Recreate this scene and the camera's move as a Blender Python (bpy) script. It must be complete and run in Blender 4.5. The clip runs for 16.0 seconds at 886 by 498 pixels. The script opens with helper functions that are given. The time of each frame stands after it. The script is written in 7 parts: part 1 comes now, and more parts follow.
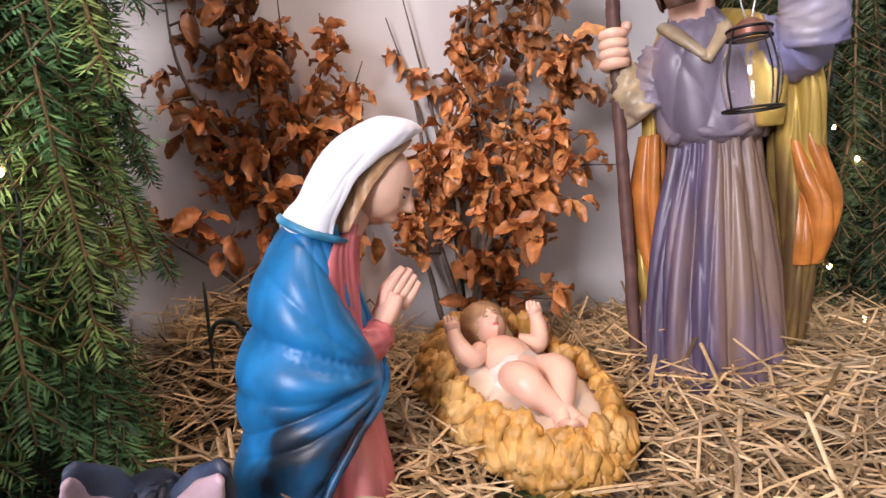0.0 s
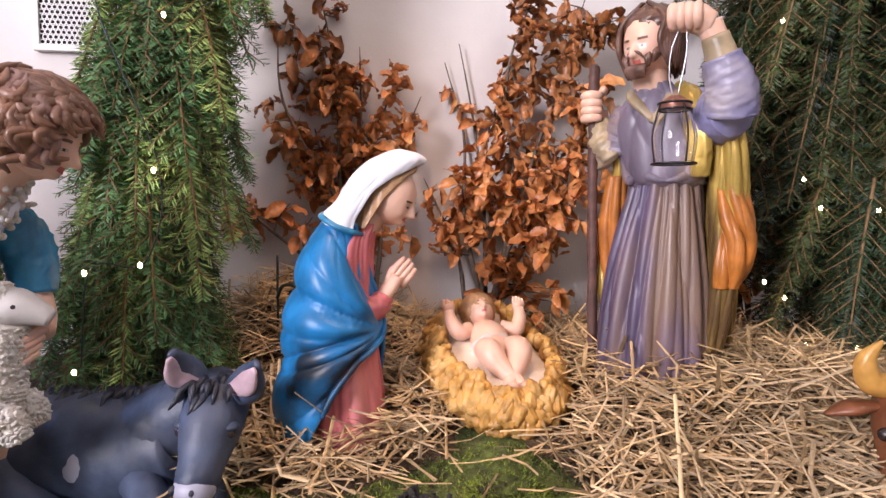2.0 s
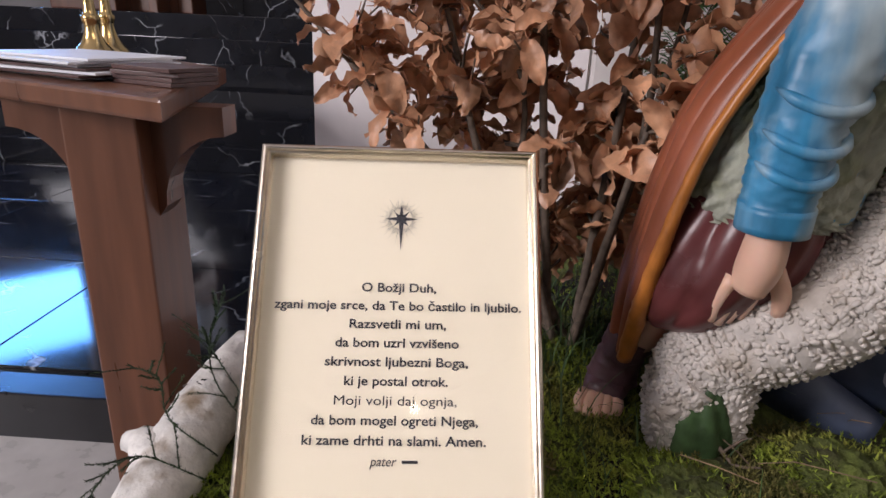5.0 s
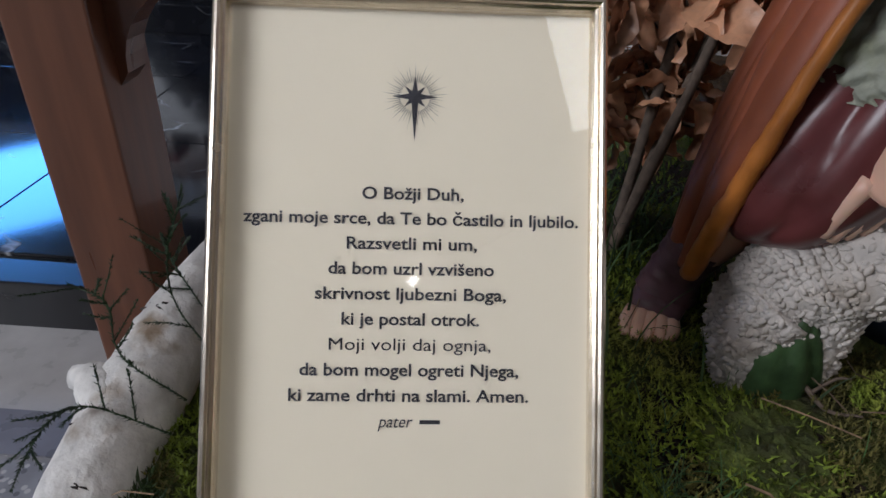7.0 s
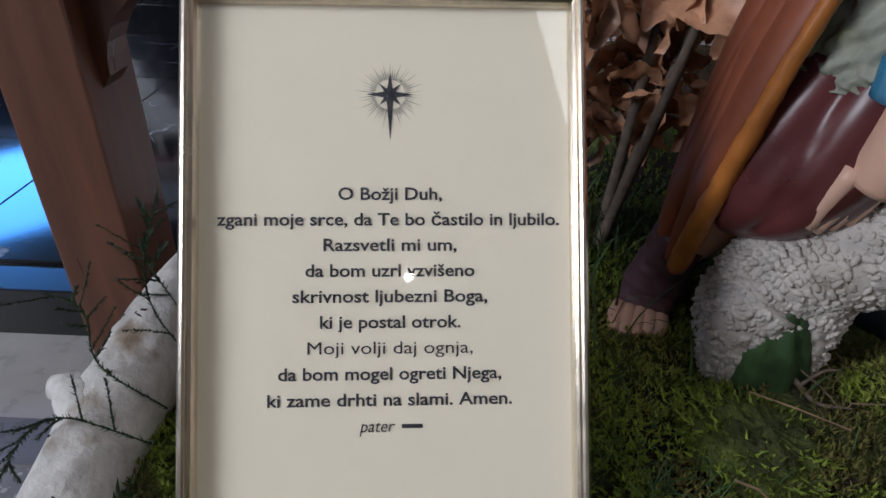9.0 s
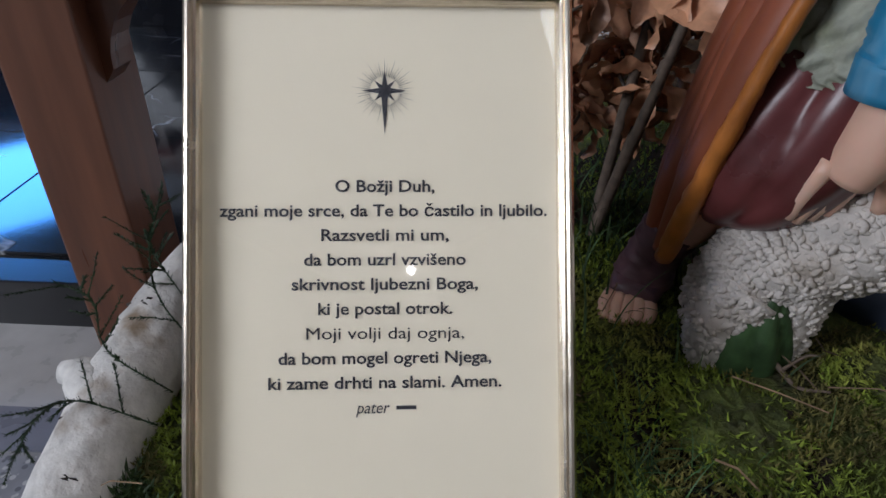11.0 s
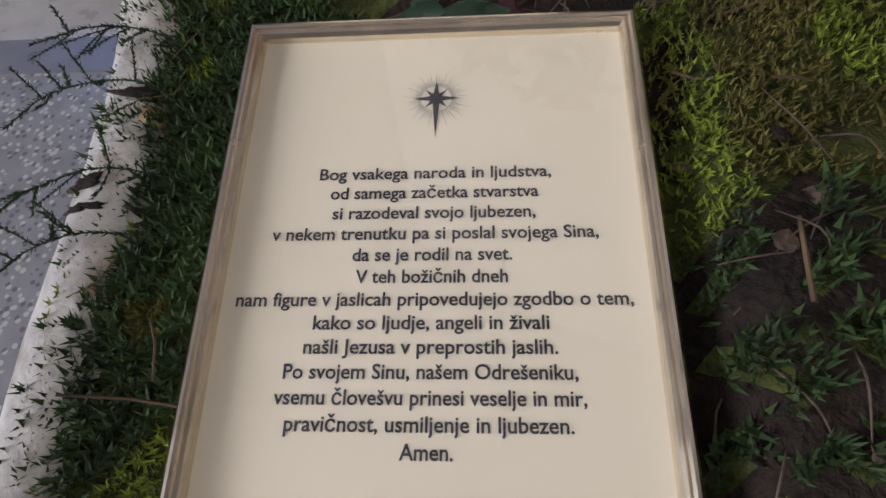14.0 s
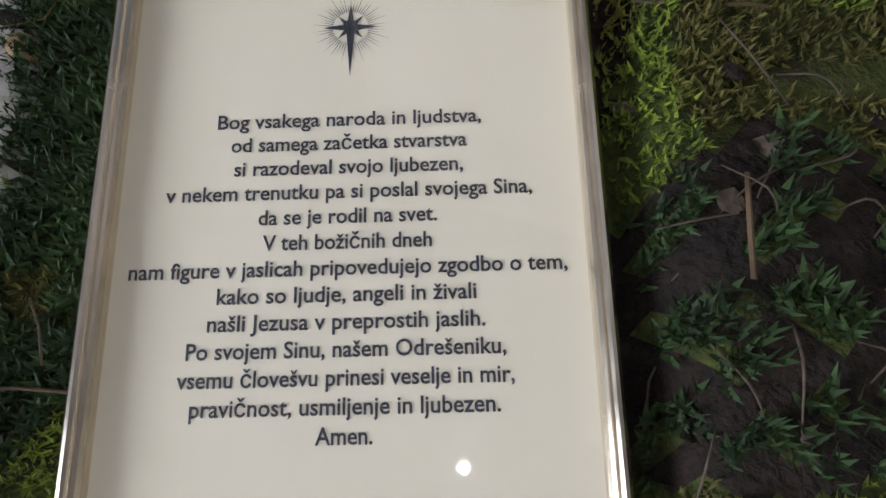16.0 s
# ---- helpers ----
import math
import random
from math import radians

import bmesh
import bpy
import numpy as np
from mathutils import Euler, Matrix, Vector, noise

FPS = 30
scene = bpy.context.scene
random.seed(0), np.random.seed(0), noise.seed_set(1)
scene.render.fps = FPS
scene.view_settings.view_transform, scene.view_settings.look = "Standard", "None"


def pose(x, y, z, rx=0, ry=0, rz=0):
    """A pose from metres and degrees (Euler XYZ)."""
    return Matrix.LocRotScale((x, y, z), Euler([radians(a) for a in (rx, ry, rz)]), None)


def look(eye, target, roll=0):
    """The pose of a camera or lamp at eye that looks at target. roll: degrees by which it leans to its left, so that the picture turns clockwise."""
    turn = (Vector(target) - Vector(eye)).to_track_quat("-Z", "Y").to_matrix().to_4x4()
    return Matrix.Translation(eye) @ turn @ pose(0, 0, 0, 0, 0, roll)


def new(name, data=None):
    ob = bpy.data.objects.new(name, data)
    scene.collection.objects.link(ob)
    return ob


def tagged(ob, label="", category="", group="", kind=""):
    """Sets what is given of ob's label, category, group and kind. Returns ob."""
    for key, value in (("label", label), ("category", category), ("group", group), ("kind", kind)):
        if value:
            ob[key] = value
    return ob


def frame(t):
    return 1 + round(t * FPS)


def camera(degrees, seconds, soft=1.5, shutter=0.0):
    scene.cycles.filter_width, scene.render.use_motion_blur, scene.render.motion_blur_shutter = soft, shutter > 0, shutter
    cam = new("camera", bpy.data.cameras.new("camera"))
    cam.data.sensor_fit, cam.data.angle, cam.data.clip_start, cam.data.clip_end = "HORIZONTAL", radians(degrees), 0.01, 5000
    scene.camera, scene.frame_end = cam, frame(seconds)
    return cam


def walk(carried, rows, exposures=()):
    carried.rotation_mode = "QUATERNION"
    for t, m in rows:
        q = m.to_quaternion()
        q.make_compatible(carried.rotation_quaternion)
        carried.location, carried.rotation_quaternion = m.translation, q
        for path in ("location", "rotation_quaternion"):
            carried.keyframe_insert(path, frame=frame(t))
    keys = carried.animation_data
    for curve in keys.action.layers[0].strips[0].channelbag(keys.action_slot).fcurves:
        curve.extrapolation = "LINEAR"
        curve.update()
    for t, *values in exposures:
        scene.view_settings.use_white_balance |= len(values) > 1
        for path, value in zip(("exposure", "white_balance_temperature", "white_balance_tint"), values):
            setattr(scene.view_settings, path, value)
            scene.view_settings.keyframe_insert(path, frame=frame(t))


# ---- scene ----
cam = camera(71.9, 16.0)
PATH = [
    (0.0, look((0.0580, 0.0850, 0.7850), (-0.0430, 2.0750, 0.6120), -5.20)),
    (0.5, look((0.0920, 0.0210, 0.7730), (-0.1150, 1.9970, 0.5500), -2.20)),
    (1.0, look((0.1350, -0.0490, 0.7680), (-0.0870, 1.9260, 0.5440), -2.50)),
    (1.5, look((0.1990, -0.0880, 0.7780), (-0.1300, 1.8750, 0.5770), -2.30)),
    (2.0, look((0.2420, -0.1390, 0.7870), (-0.2140, 1.8030, 0.6520), -0.20)),
    (2.5, look((0.2490, -0.1840, 0.7860), (-0.2560, 1.7470, 0.6650), 0.60)),
    (3.0, look((0.1970, -0.2500, 0.7710), (-0.6490, 1.5450, 0.5250), -0.50)),
    (3.5, look((0.0510, -0.2790, 0.7730), (-1.0080, 1.3880, 0.4610), -1.60)),
    (4.0, look((-0.1310, -0.2780, 0.7750), (-1.2450, 1.3460, 0.4280), -0.50)),
    (4.5, look((-0.2670, -0.2270, 0.7680), (-1.4820, 1.2890, 0.2910), 2.20)),
    (5.0, look((-0.3710, -0.1620, 0.7350), (-1.6520, 1.2200, 0.0640), 2.60)),
    (5.2, look((-0.3920, -0.1490, 0.7330), (-1.6680, 1.1740, -0.0580), 1.40)),
    (7.3, look((-0.4710, -0.0770, 0.7000), (-1.6000, 1.1880, -0.3610), 3.40)),
    (7.5, look((-0.4710, -0.0730, 0.7000), (-1.5990, 1.1850, -0.3690), 3.30)),
    (8.0, look((-0.4690, -0.0700, 0.7010), (-1.6020, 1.1870, -0.3650), 2.60)),
    (10.5, look((-0.4660, -0.0770, 0.7010), (-1.5800, 1.2080, -0.3510), 2.10)),
    (11.0, look((-0.4540, -0.0790, 0.7080), (-1.5720, 1.1800, -0.3710), 2.00)),
    (11.5, look((-0.4290, -0.0930, 0.7100), (-1.5770, 1.0960, -0.4170), -1.00)),
    (12.0, look((-0.3990, -0.1170, 0.7060), (-1.5720, 0.9710, -0.4940), -4.20)),
    (12.5, look((-0.3730, -0.1490, 0.7000), (-1.5970, 0.8380, -0.5370), -6.90)),
    (13.0, look((-0.3510, -0.1620, 0.6880), (-1.5080, 0.7030, -0.6950), -12.70)),
    (13.5, look((-0.3250, -0.1830, 0.6580), (-1.3650, 0.5670, -0.8770), -13.10)),
    (14.0, look((-0.3050, -0.1900, 0.6350), (-1.1310, 0.3680, -1.0990), -12.70)),
    (14.5, look((-0.3030, -0.1790, 0.6320), (-0.9780, 0.2100, -1.2110), -17.70)),
    (15.0, look((-0.3030, -0.1640, 0.6210), (-0.8650, 0.2010, -1.2630), -15.00)),
    (15.5, look((-0.3120, -0.1540, 0.6190), (-0.8550, 0.2430, -1.2640), -12.30)),
    (16.0, look((-0.3190, -0.1480, 0.6200), (-0.8560, 0.2520, -1.2650), -11.70)),
]
walk(cam, PATH, [(0.0, 0.74, 6400, 18), (2.5, 0.86, 6450, 20), (3.5, 0.76, 6500, 20), (4.0, 0.56, 6650, 20), (4.5, 0.06, 6650, 18), (5.2, -0.28, 6700, 16), (7.5, -0.87, 5950, 8), (11.0, -0.83, 5900, 8), (12.5, -0.74, 6150, 13), (14.0, -0.60, 6350, 12), (16.0, -0.54, 5850, 7)])

# ---- world and light ----
world = bpy.data.worlds.new("world")
scene.world = world
world.use_nodes = True
wn = world.node_tree.nodes
sky = wn.new("ShaderNodeTexSky")
sky.sky_type, sky.sun_disc = "NISHITA", False
sky.sun_elevation, sky.sun_rotation = radians(25), radians(200)
wn["Background"].inputs["Strength"].default_value = 0.12
world.node_tree.links.new(sky.outputs["Color"], wn["Background"].inputs["Color"])


def area_lamp(name, m, sx, sy, watts, color):
    d = bpy.data.lights.new(name, "AREA")
    d.shape, d.size, d.size_y, d.energy, d.color = "RECTANGLE", sx, sy, watts, color
    ob = new(name, d)
    ob.matrix_world = m
    return ob


def spot_lamp(name, eye, target, watts, color, angle, blend=0.6, radius=0.05):
    d = bpy.data.lights.new(name, "SPOT")
    d.energy, d.color, d.spot_size, d.spot_blend, d.shadow_soft_size = watts, color, radians(angle), blend, radius
    ob = new(name, d)
    ob.matrix_world = look(eye, target)
    return ob


FLOOR = -0.20
# daylight through the tall windows of the church, with an added overhead fill
# South window is unseen; its place is chosen for the front light.
area_lamp("window_light_south", look((-3.0, -5.4, 2.8), (-0.2, 0.6, 0.6)), 1.9, 2.7, 340, (0.94, 0.94, 1.0))
area_lamp("window_light_west", look((-5.9, 0.80, 1.48), (0.0, 0.3, 0.6)), 0.9, 0.65, 50, (0.10, 0.36, 1.0))
# Unseen fill without a fixture, kept clear of the glass reflections.
area_lamp("hall_fill_light", look((2.3, -0.3, 4.4), (0.0, 0.6, 0.4)), 1.6, 1.2, 36, (1.0, 0.93, 0.84))
# warm lamp fixed above the manger
spot_lamp("manger_spot", (-0.02, 0.45, 2.35), (0.0, 0.92, 0.62), 26, (1.0, 0.60, 0.30), 40, 0.9, 0.06)

# ---- mesh helpers ----


class Acc:
    """Collects vertices and faces for one mesh."""

    def __init__(self):
        self.v, self.f, self.m, self.n = [], [], [], 0

    def add(self, verts, faces, mat=0):
        verts = np.asarray(verts, float).reshape(-1, 3)
        self.v.append(verts)
        k = self.n
        self.f += [tuple(int(i) + k for i in f) for f in faces]
        self.m += [mat] * len(faces)
        self.n += len(verts)

    def mesh(self, name, mats, smooth=True):
        me = bpy.data.meshes.new(name)
        me.from_pydata(np.concatenate(self.v).tolist(), [], self.f)
        for mt in mats:
            me.materials.append(mt)
        me.polygons.foreach_set("material_index", self.m)
        me.polygons.foreach_set("use_smooth", [smooth] * len(self.f))
        me.update()
        return me


def part(name, acc, material, parent=None, label="", smooth=True, m=None):
    """One mesh object out of an Acc (or a ready mesh), under its thing."""
    mats = material if isinstance(material, (list, tuple)) else [material]
    me = acc.mesh(name, mats, smooth) if isinstance(acc, Acc) else acc
    ob = new(name, me)
    if m is not None:
        ob.matrix_basis = m
    if parent is not None:
        ob.parent = parent
    if label:
        ob["label"] = label
    return ob


def thing(name, label, category, m=None, group="", kind=""):
    ob = new(name)
    ob.empty_display_size = 0.05
    if m is not None:
        ob.matrix_basis = m
    return tagged(ob, label, category, group, kind)


def smoothstep(a, b, x):
    t = np.clip((np.asarray(x, float) - a) / (b - a), 0, 1)
    return t * t * (3 - 2 * t)


def spline(points, m):
    """Catmull-Rom through the rows of points, m samples."""
    p = np.asarray(points, float)
    if len(p) == 2:
        return p[0] + (p[1] - p[0]) * np.linspace(0, 1, m)[:, None]
    q = np.vstack([2 * p[0] - p[1], p, 2 * p[-1] - p[-2]])
    out = []
    for s in np.linspace(0, len(p) - 1, m):
        i = min(int(s), len(p) - 2)
        t = s - i
        a, b, c, d = q[i:i + 4]
        out.append(0.5 * (2 * b + (c - a) * t + (2 * a - 5 * b + 4 * c - d) * t * t + (3 * b - a - 3 * c + d) * t ** 3))
    return np.array(out)


def grid_faces(rows, cols, closed):
    f = []
    for i in range(rows - 1):
        for j in range(cols if closed else cols - 1):
            k = (j + 1) % cols
            f.append((i * cols + j, i * cols + k, (i + 1) * cols + k, (i + 1) * cols + j))
    return f


def loft(acc, rings, mat=0, n=80, m=44, arc=None, fold=None, thick=0.0, cap=True):
    """A robe-like form through level rings (cx, cy, cz, rx, ry). arc: (from, to) in degrees off the front; fold(angle, s): relative bulge."""
    r = spline(rings, m)
    closed = arc is None
    s = np.linspace(0, 1, m)
    if callable(arc):
        lo, hi = (np.radians(q)[:, None] for q in arc(s))
        A = lo + (hi - lo) * np.linspace(0, 1, n)[None, :]
        S = np.broadcast_to(s[:, None], A.shape)
    else:
        a = np.linspace(0, 2 * math.pi, n, endpoint=False) if closed else np.radians(np.linspace(arc[0], arc[1], n))
        A, S = np.meshgrid(a, s)
    k = 1 + (fold(A, S) if fold else 0)
    layers = []
    for off in ((0, -thick) if thick else (0,)):
        x = r[:, 0:1] + (r[:, 3:4] * k + off) * np.cos(A)
        y = r[:, 1:2] + (r[:, 4:5] * k + off) * np.sin(A)
        z = np.broadcast_to(r[:, 2:3], A.shape)
        layers.append(np.stack([x, y, z], -1).reshape(-1, 3))
    f = grid_faces(m, n, closed)
    if thick:
        c = m * n
        f2 = [tuple(i + c for i in reversed(q)) for q in f]
        rim = []
        if not closed:
            for i in range(m - 1):
                a0, a1 = i * n, (i + 1) * n
                rim.append((a0, a1, a1 + c, a0 + c))
                a0, a1 = i * n + n - 1, (i + 1) * n + n - 1
                rim.append((a1, a0, a0 + c, a1 + c))
        for j in range(n if closed else n - 1):
            q = (j + 1) % n
            rim.append((q, j, j + c, q + c))
            b = (m - 1) * n
            rim.append((b + j, b + q, b + q + c, b + j + c))
        acc.add(np.concatenate(layers), f + f2 + rim, mat)
    else:
        if closed and cap:
            f = f + [tuple(reversed(range(n))), tuple(range((m - 1) * n, m * n))]
        acc.add(layers[0], f, mat)


def tube(acc, pts, radii, mat=0, n=14, m=16, flat=1.0, bump=0.0, seed=0, cap=True):
    """A tapered, bent limb through pts."""
    pr = spline(np.column_stack([np.asarray(pts, float), np.asarray(radii, float)]), m)
    p, r = pr[:, :3], np.maximum(pr[:, 3], 1e-4)
    t = np.gradient(p, axis=0)
    t /= np.linalg.norm(t, axis=1)[:, None] + 1e-12
    u = np.array([0.0, 0.0, 1.0]) if abs(t[0][2]) < 0.9 else np.array([1.0, 0.0, 0.0])
    a = np.linspace(0, 2 * math.pi, n, endpoint=False)
    rows = []
    for i in range(m):
        u = u - t[i] * (u @ t[i])
        u /= np.linalg.norm(u)
        w = np.cross(t[i], u)
        k = np.ones(n)
        if bump:
            k += bump * np.array([noise.noise((i * 0.7 + seed * 7.1, 2.2 * math.cos(x), 2.2 * math.sin(x) + seed)) for x in a])
        rows.append(p[i] + r[i] * ((np.cos(a) * k)[:, None] * u * flat + (np.sin(a) * k)[:, None] * w))
    f = grid_faces(m, n, True)
    if cap:
        f = f + [tuple(reversed(range(n))), tuple(range((m - 1) * n, m * n))]
    acc.add(np.concatenate(rows), f, mat)


def blob(acc, c, r, mat=0, rot=None, n=24, m=16, bulge=None):
    """An ellipsoid with radii r, optional bulge(unit directions) -> factor."""
    th = np.linspace(0, math.pi, m)
    ph = np.linspace(0, 2 * math.pi, n, endpoint=False)
    T, P = np.meshgrid(th, ph, indexing="ij")
    d = np.stack([np.sin(T) * np.cos(P), np.sin(T) * np.sin(P), np.cos(T)], -1).reshape(-1, 3)
    k = bulge(d)[:, None] if bulge else 1.0
    q = d * k * np.asarray(r, float)
    if rot is not None:
        q = q @ np.array(rot).T
    acc.add(q + np.asarray(c, float), [tuple(reversed(x)) for x in grid_faces(m, n, True)], mat)


def box(acc, lo, hi, mat=0, bevel=0.0):
    bm = bmesh.new()
    bmesh.ops.create_cube(bm, size=1)
    lo, hi = Vector(lo), Vector(hi)
    for v in bm.verts:
        v.co = Vector([(lo[i] + hi[i]) / 2 + v.co[i] * (hi[i] - lo[i]) for i in range(3)])
    if bevel:
        bmesh.ops.bevel(bm, geom=bm.edges[:], offset=bevel, segments=2, affect="EDGES", profile=0.6)
    bm.verts.index_update()
    acc.add([v.co[:] for v in bm.verts], [[v.index for v in f.verts] for f in bm.faces], mat)
    bm.free()


def turn_z(deg):
    return np.array(Matrix.Rotation(radians(deg), 3, "Z"))


# ---- materials ----


def material(name, color, rough=0.6, metal=0.0, vary=0.25, scale=30.0, bump=0.2, bump_scale=None, second=None, mix=(0.45, 0.65),
             stretch=None, turn=None, per_object=0.0, per_island=0.0, coat=0.0, transmission=0.0, emission=0.0, bump_dist=0.002, rough_vary=0.12, subsurface=0.0):
    """Principled material: base colour with large and small variation, optional second colour in patches, fine relief."""
    mt = bpy.data.materials.new(name)
    mt.use_nodes = True
    nt = mt.node_tree
    b = nt.nodes["Principled BSDF"]
    tc = nt.nodes.new("ShaderNodeTexCoord")
    mp = nt.nodes.new("ShaderNodeMapping")
    if stretch:
        mp.inputs["Scale"].default_value = stretch
    if turn:
        mp.inputs["Rotation"].default_value = turn
    nt.links.new(tc.outputs["Object"], mp.inputs["Vector"])

    def noise_node(sc, detail):
        nz = nt.nodes.new("ShaderNodeTexNoise")
        nz.inputs["Scale"].default_value, nz.inputs["Detail"].default_value = sc, detail
        nt.links.new(mp.outputs["Vector"], nz.inputs["Vector"])
        return nz

    def ramp(src, lo, hi, c0, c1):
        r = nt.nodes.new("ShaderNodeValToRGB")
        r.color_ramp.elements[0].position, r.color_ramp.elements[1].position = lo, hi
        r.color_ramp.elements[0].color, r.color_ramp.elements[1].color = (*c0, 1), (*c1, 1)
        nt.links.new(src, r.inputs["Fac"])
        return r.outputs["Color"]

    def mixed(a, bb, fac, mode="MIX"):
        x = nt.nodes.new("ShaderNodeMix")
        x.data_type, x.blend_type = "RGBA", mode
        for sock, val in ((x.inputs[6], a), (x.inputs[7], bb), (x.inputs[0], fac)):
            if isinstance(val, (float, int)):
                sock.default_value = val
            elif isinstance(val, tuple):
                sock.default_value = (*val, 1)
            else:
                nt.links.new(val, sock)
        return x.outputs[2]

    big, small = noise_node(scale * 0.18, 3), noise_node(scale, 6)
    c = np.array(color)
    col = ramp(small.outputs["Fac"], 0.3, 0.7, tuple(np.clip(c * (1 - vary), 0, 1)), tuple(np.clip(c * (1 + vary), 0, 1)))
    col2 = ramp(big.outputs["Fac"], 0.3, 0.7, (1 - vary * 0.6,) * 3, (1 + vary * 0.4,) * 3)
    col = mixed(col, col2, 1.0, "MULTIPLY")
    if second is not None:
        patch = noise_node(scale * 0.35, 5)
        col = mixed(col, tuple(second), ramp(patch.outputs["Fac"], mix[0], mix[1], (0, 0, 0), (1, 1, 1)))
    for amount, kind in ((per_object, 0), (per_island, 1)):
        if amount:
            src = nt.nodes.new("ShaderNodeObjectInfo").outputs["Random"] if kind == 0 else nt.nodes.new("ShaderNodeNewGeometry").outputs["Random Per Island"]
            col = mixed(col, ramp(src, 0, 1, (1 - amount,) * 3, (1 + amount, 1 + amount * 0.9, 1 + amount * 0.7)), 1.0, "MULTIPLY")
    nt.links.new(col, b.inputs["Base Color"])
    mr = nt.nodes.new("ShaderNodeMapRange")
    mr.inputs["To Min"].default_value, mr.inputs["To Max"].default_value = max(rough - rough_vary, 0.02), min(rough + rough_vary, 1)
    nt.links.new(small.outputs["Fac"], mr.inputs["Value"])
    nt.links.new(mr.outputs["Result"], b.inputs["Roughness"])
    b.inputs["Metallic"].default_value = metal
    b.inputs["Coat Weight"].default_value = coat
    b.inputs["Transmission Weight"].default_value = transmission
    b.inputs["Subsurface Weight"].default_value = subsurface
    if subsurface:
        b.inputs["Subsurface Scale"].default_value = 0.004
    if emission:
        b.inputs["Emission Color"].default_value = (*color, 1)
        b.inputs["Emission Strength"].default_value = emission
    if bump:
        bn = nt.nodes.new("ShaderNodeBump")
        bn.inputs["Strength"].default_value, bn.inputs["Distance"].default_value = bump, bump_dist
        fine = noise_node(bump_scale or scale * 2.5, 5)
        nt.links.new(fine.outputs["Fac"], bn.inputs["Height"])
        nt.links.new(bn.outputs["Normal"], b.inputs["Normal"])
    return mt


PLASTER = material("plaster_wall", (0.72, 0.68, 0.66), 0.85, vary=0.05, scale=9, bump=0.15, bump_scale=160)
PLASTER_W = material("white_plaster", (0.70, 0.65, 0.64), 0.85, vary=0.05, scale=9, bump=0.15, bump_scale=160)
MOSS = material("moss", (0.085, 0.105, 0.02), 0.9, vary=0.5, scale=60, bump=0.9, bump_scale=260, second=(0.035, 0.028, 0.012), mix=(0.5, 0.68), bump_dist=0.006)
SOIL = material("soil", (0.026, 0.017, 0.012), 0.95, vary=0.5, scale=90, bump=0.9, bump_dist=0.006)
FROND = material("moss_frond", (0.20, 0.27, 0.03), 0.8, vary=0.4, scale=24, bump=0.0, per_island=0.45, second=(0.24, 0.20, 0.05), mix=(0.55, 0.75))
FROND_D = material("dark_frond", (0.045, 0.085, 0.025), 0.75, vary=0.4, scale=24, bump=0.0, per_island=0.4)
GRASS = material("grass_blade", (0.05, 0.11, 0.03), 0.6, vary=0.3, scale=30, bump=0.0, per_island=0.4)
STRAW = material("straw", (0.41, 0.285, 0.15), 0.55, vary=0.3, scale=70, bump=0.2, per_island=0.6, stretch=(1, 1, 1), rough_vary=0.2)
# Hay under the stalks; shade of the gaps is put into this brown.
HAYBED = material("shaded_hay_bed", (0.11, 0.07, 0.038), 0.9, vary=0.5, scale=70, bump=1.0, bump_dist=0.008)
BEECH = material("beech_leaf", (0.38, 0.145, 0.05), 0.38, vary=0.35, scale=70, bump=0.3, per_object=0.5, second=(0.56, 0.28, 0.10), mix=(0.5, 0.75), rough_vary=0.15)
BEECH_P = material("beech_leaf_pale", (0.45, 0.24, 0.145), 0.42, vary=0.3, scale=70, bump=0.3, per_object=0.4, second=(0.45, 0.25, 0.15), mix=(0.5, 0.75), rough_vary=0.15)
BARK = material("beech_bark", (0.13, 0.095, 0.07), 0.8, vary=0.4, scale=90, bump=0.5)
FIRWOOD = material("fir_twig", (0.20, 0.12, 0.05), 0.8, vary=0.3, scale=90, bump=0.4)
NEEDLE = material("fir_needle", (0.085, 0.20, 0.070), 0.6, vary=0.35, scale=12, bump=0.0, per_island=0.5)
# Shaded copies of the two needle greens, about a quarter as bright.
NEEDLE_SHADED = material("shaded_fir_needle", (0.022, 0.052, 0.018), 0.6, vary=0.35, scale=12, bump=0.0, per_island=0.5)
NEEDLE_SHADED_Y = material("shaded_fir_needle_light", (0.055, 0.085, 0.022), 0.6, vary=0.3, scale=12, bump=0.0, per_island=0.4)
NEEDLE_Y = material("fir_needle_light", (0.21, 0.32, 0.09), 0.6, vary=0.3, scale=12, bump=0.0, per_island=0.4)
SILVER = material("frame_metal", (0.80, 0.72, 0.60), 0.24, metal=1.0, vary=0.06, scale=60, bump=0.05, rough_vary=0.08)
PAPER = material("cream_paper", (0.79, 0.715, 0.56), 0.8, vary=0.015, scale=6, bump=0.04, bump_scale=400, bump_dist=0.0003)
INK = material("ink", (0.02, 0.02, 0.028), 0.7, vary=0.1, bump=0.0)
INK_RED = material("red_ink", (0.55, 0.03, 0.04), 0.7, vary=0.1, bump=0.0)
POSTER = material("poster_paper", (0.82, 0.82, 0.86), 0.6, vary=0.02, bump=0.0)
WOOD = material("brown_varnished_wood", (0.15, 0.058, 0.028), 0.32, vary=0.25, scale=26, bump=0.15, stretch=(1, 1, 0.12), coat=0.3)
MARBLE = material("black_marble", (0.012, 0.013, 0.017), 0.08, vary=0.4, scale=5, bump=0.0, rough_vary=0.03)


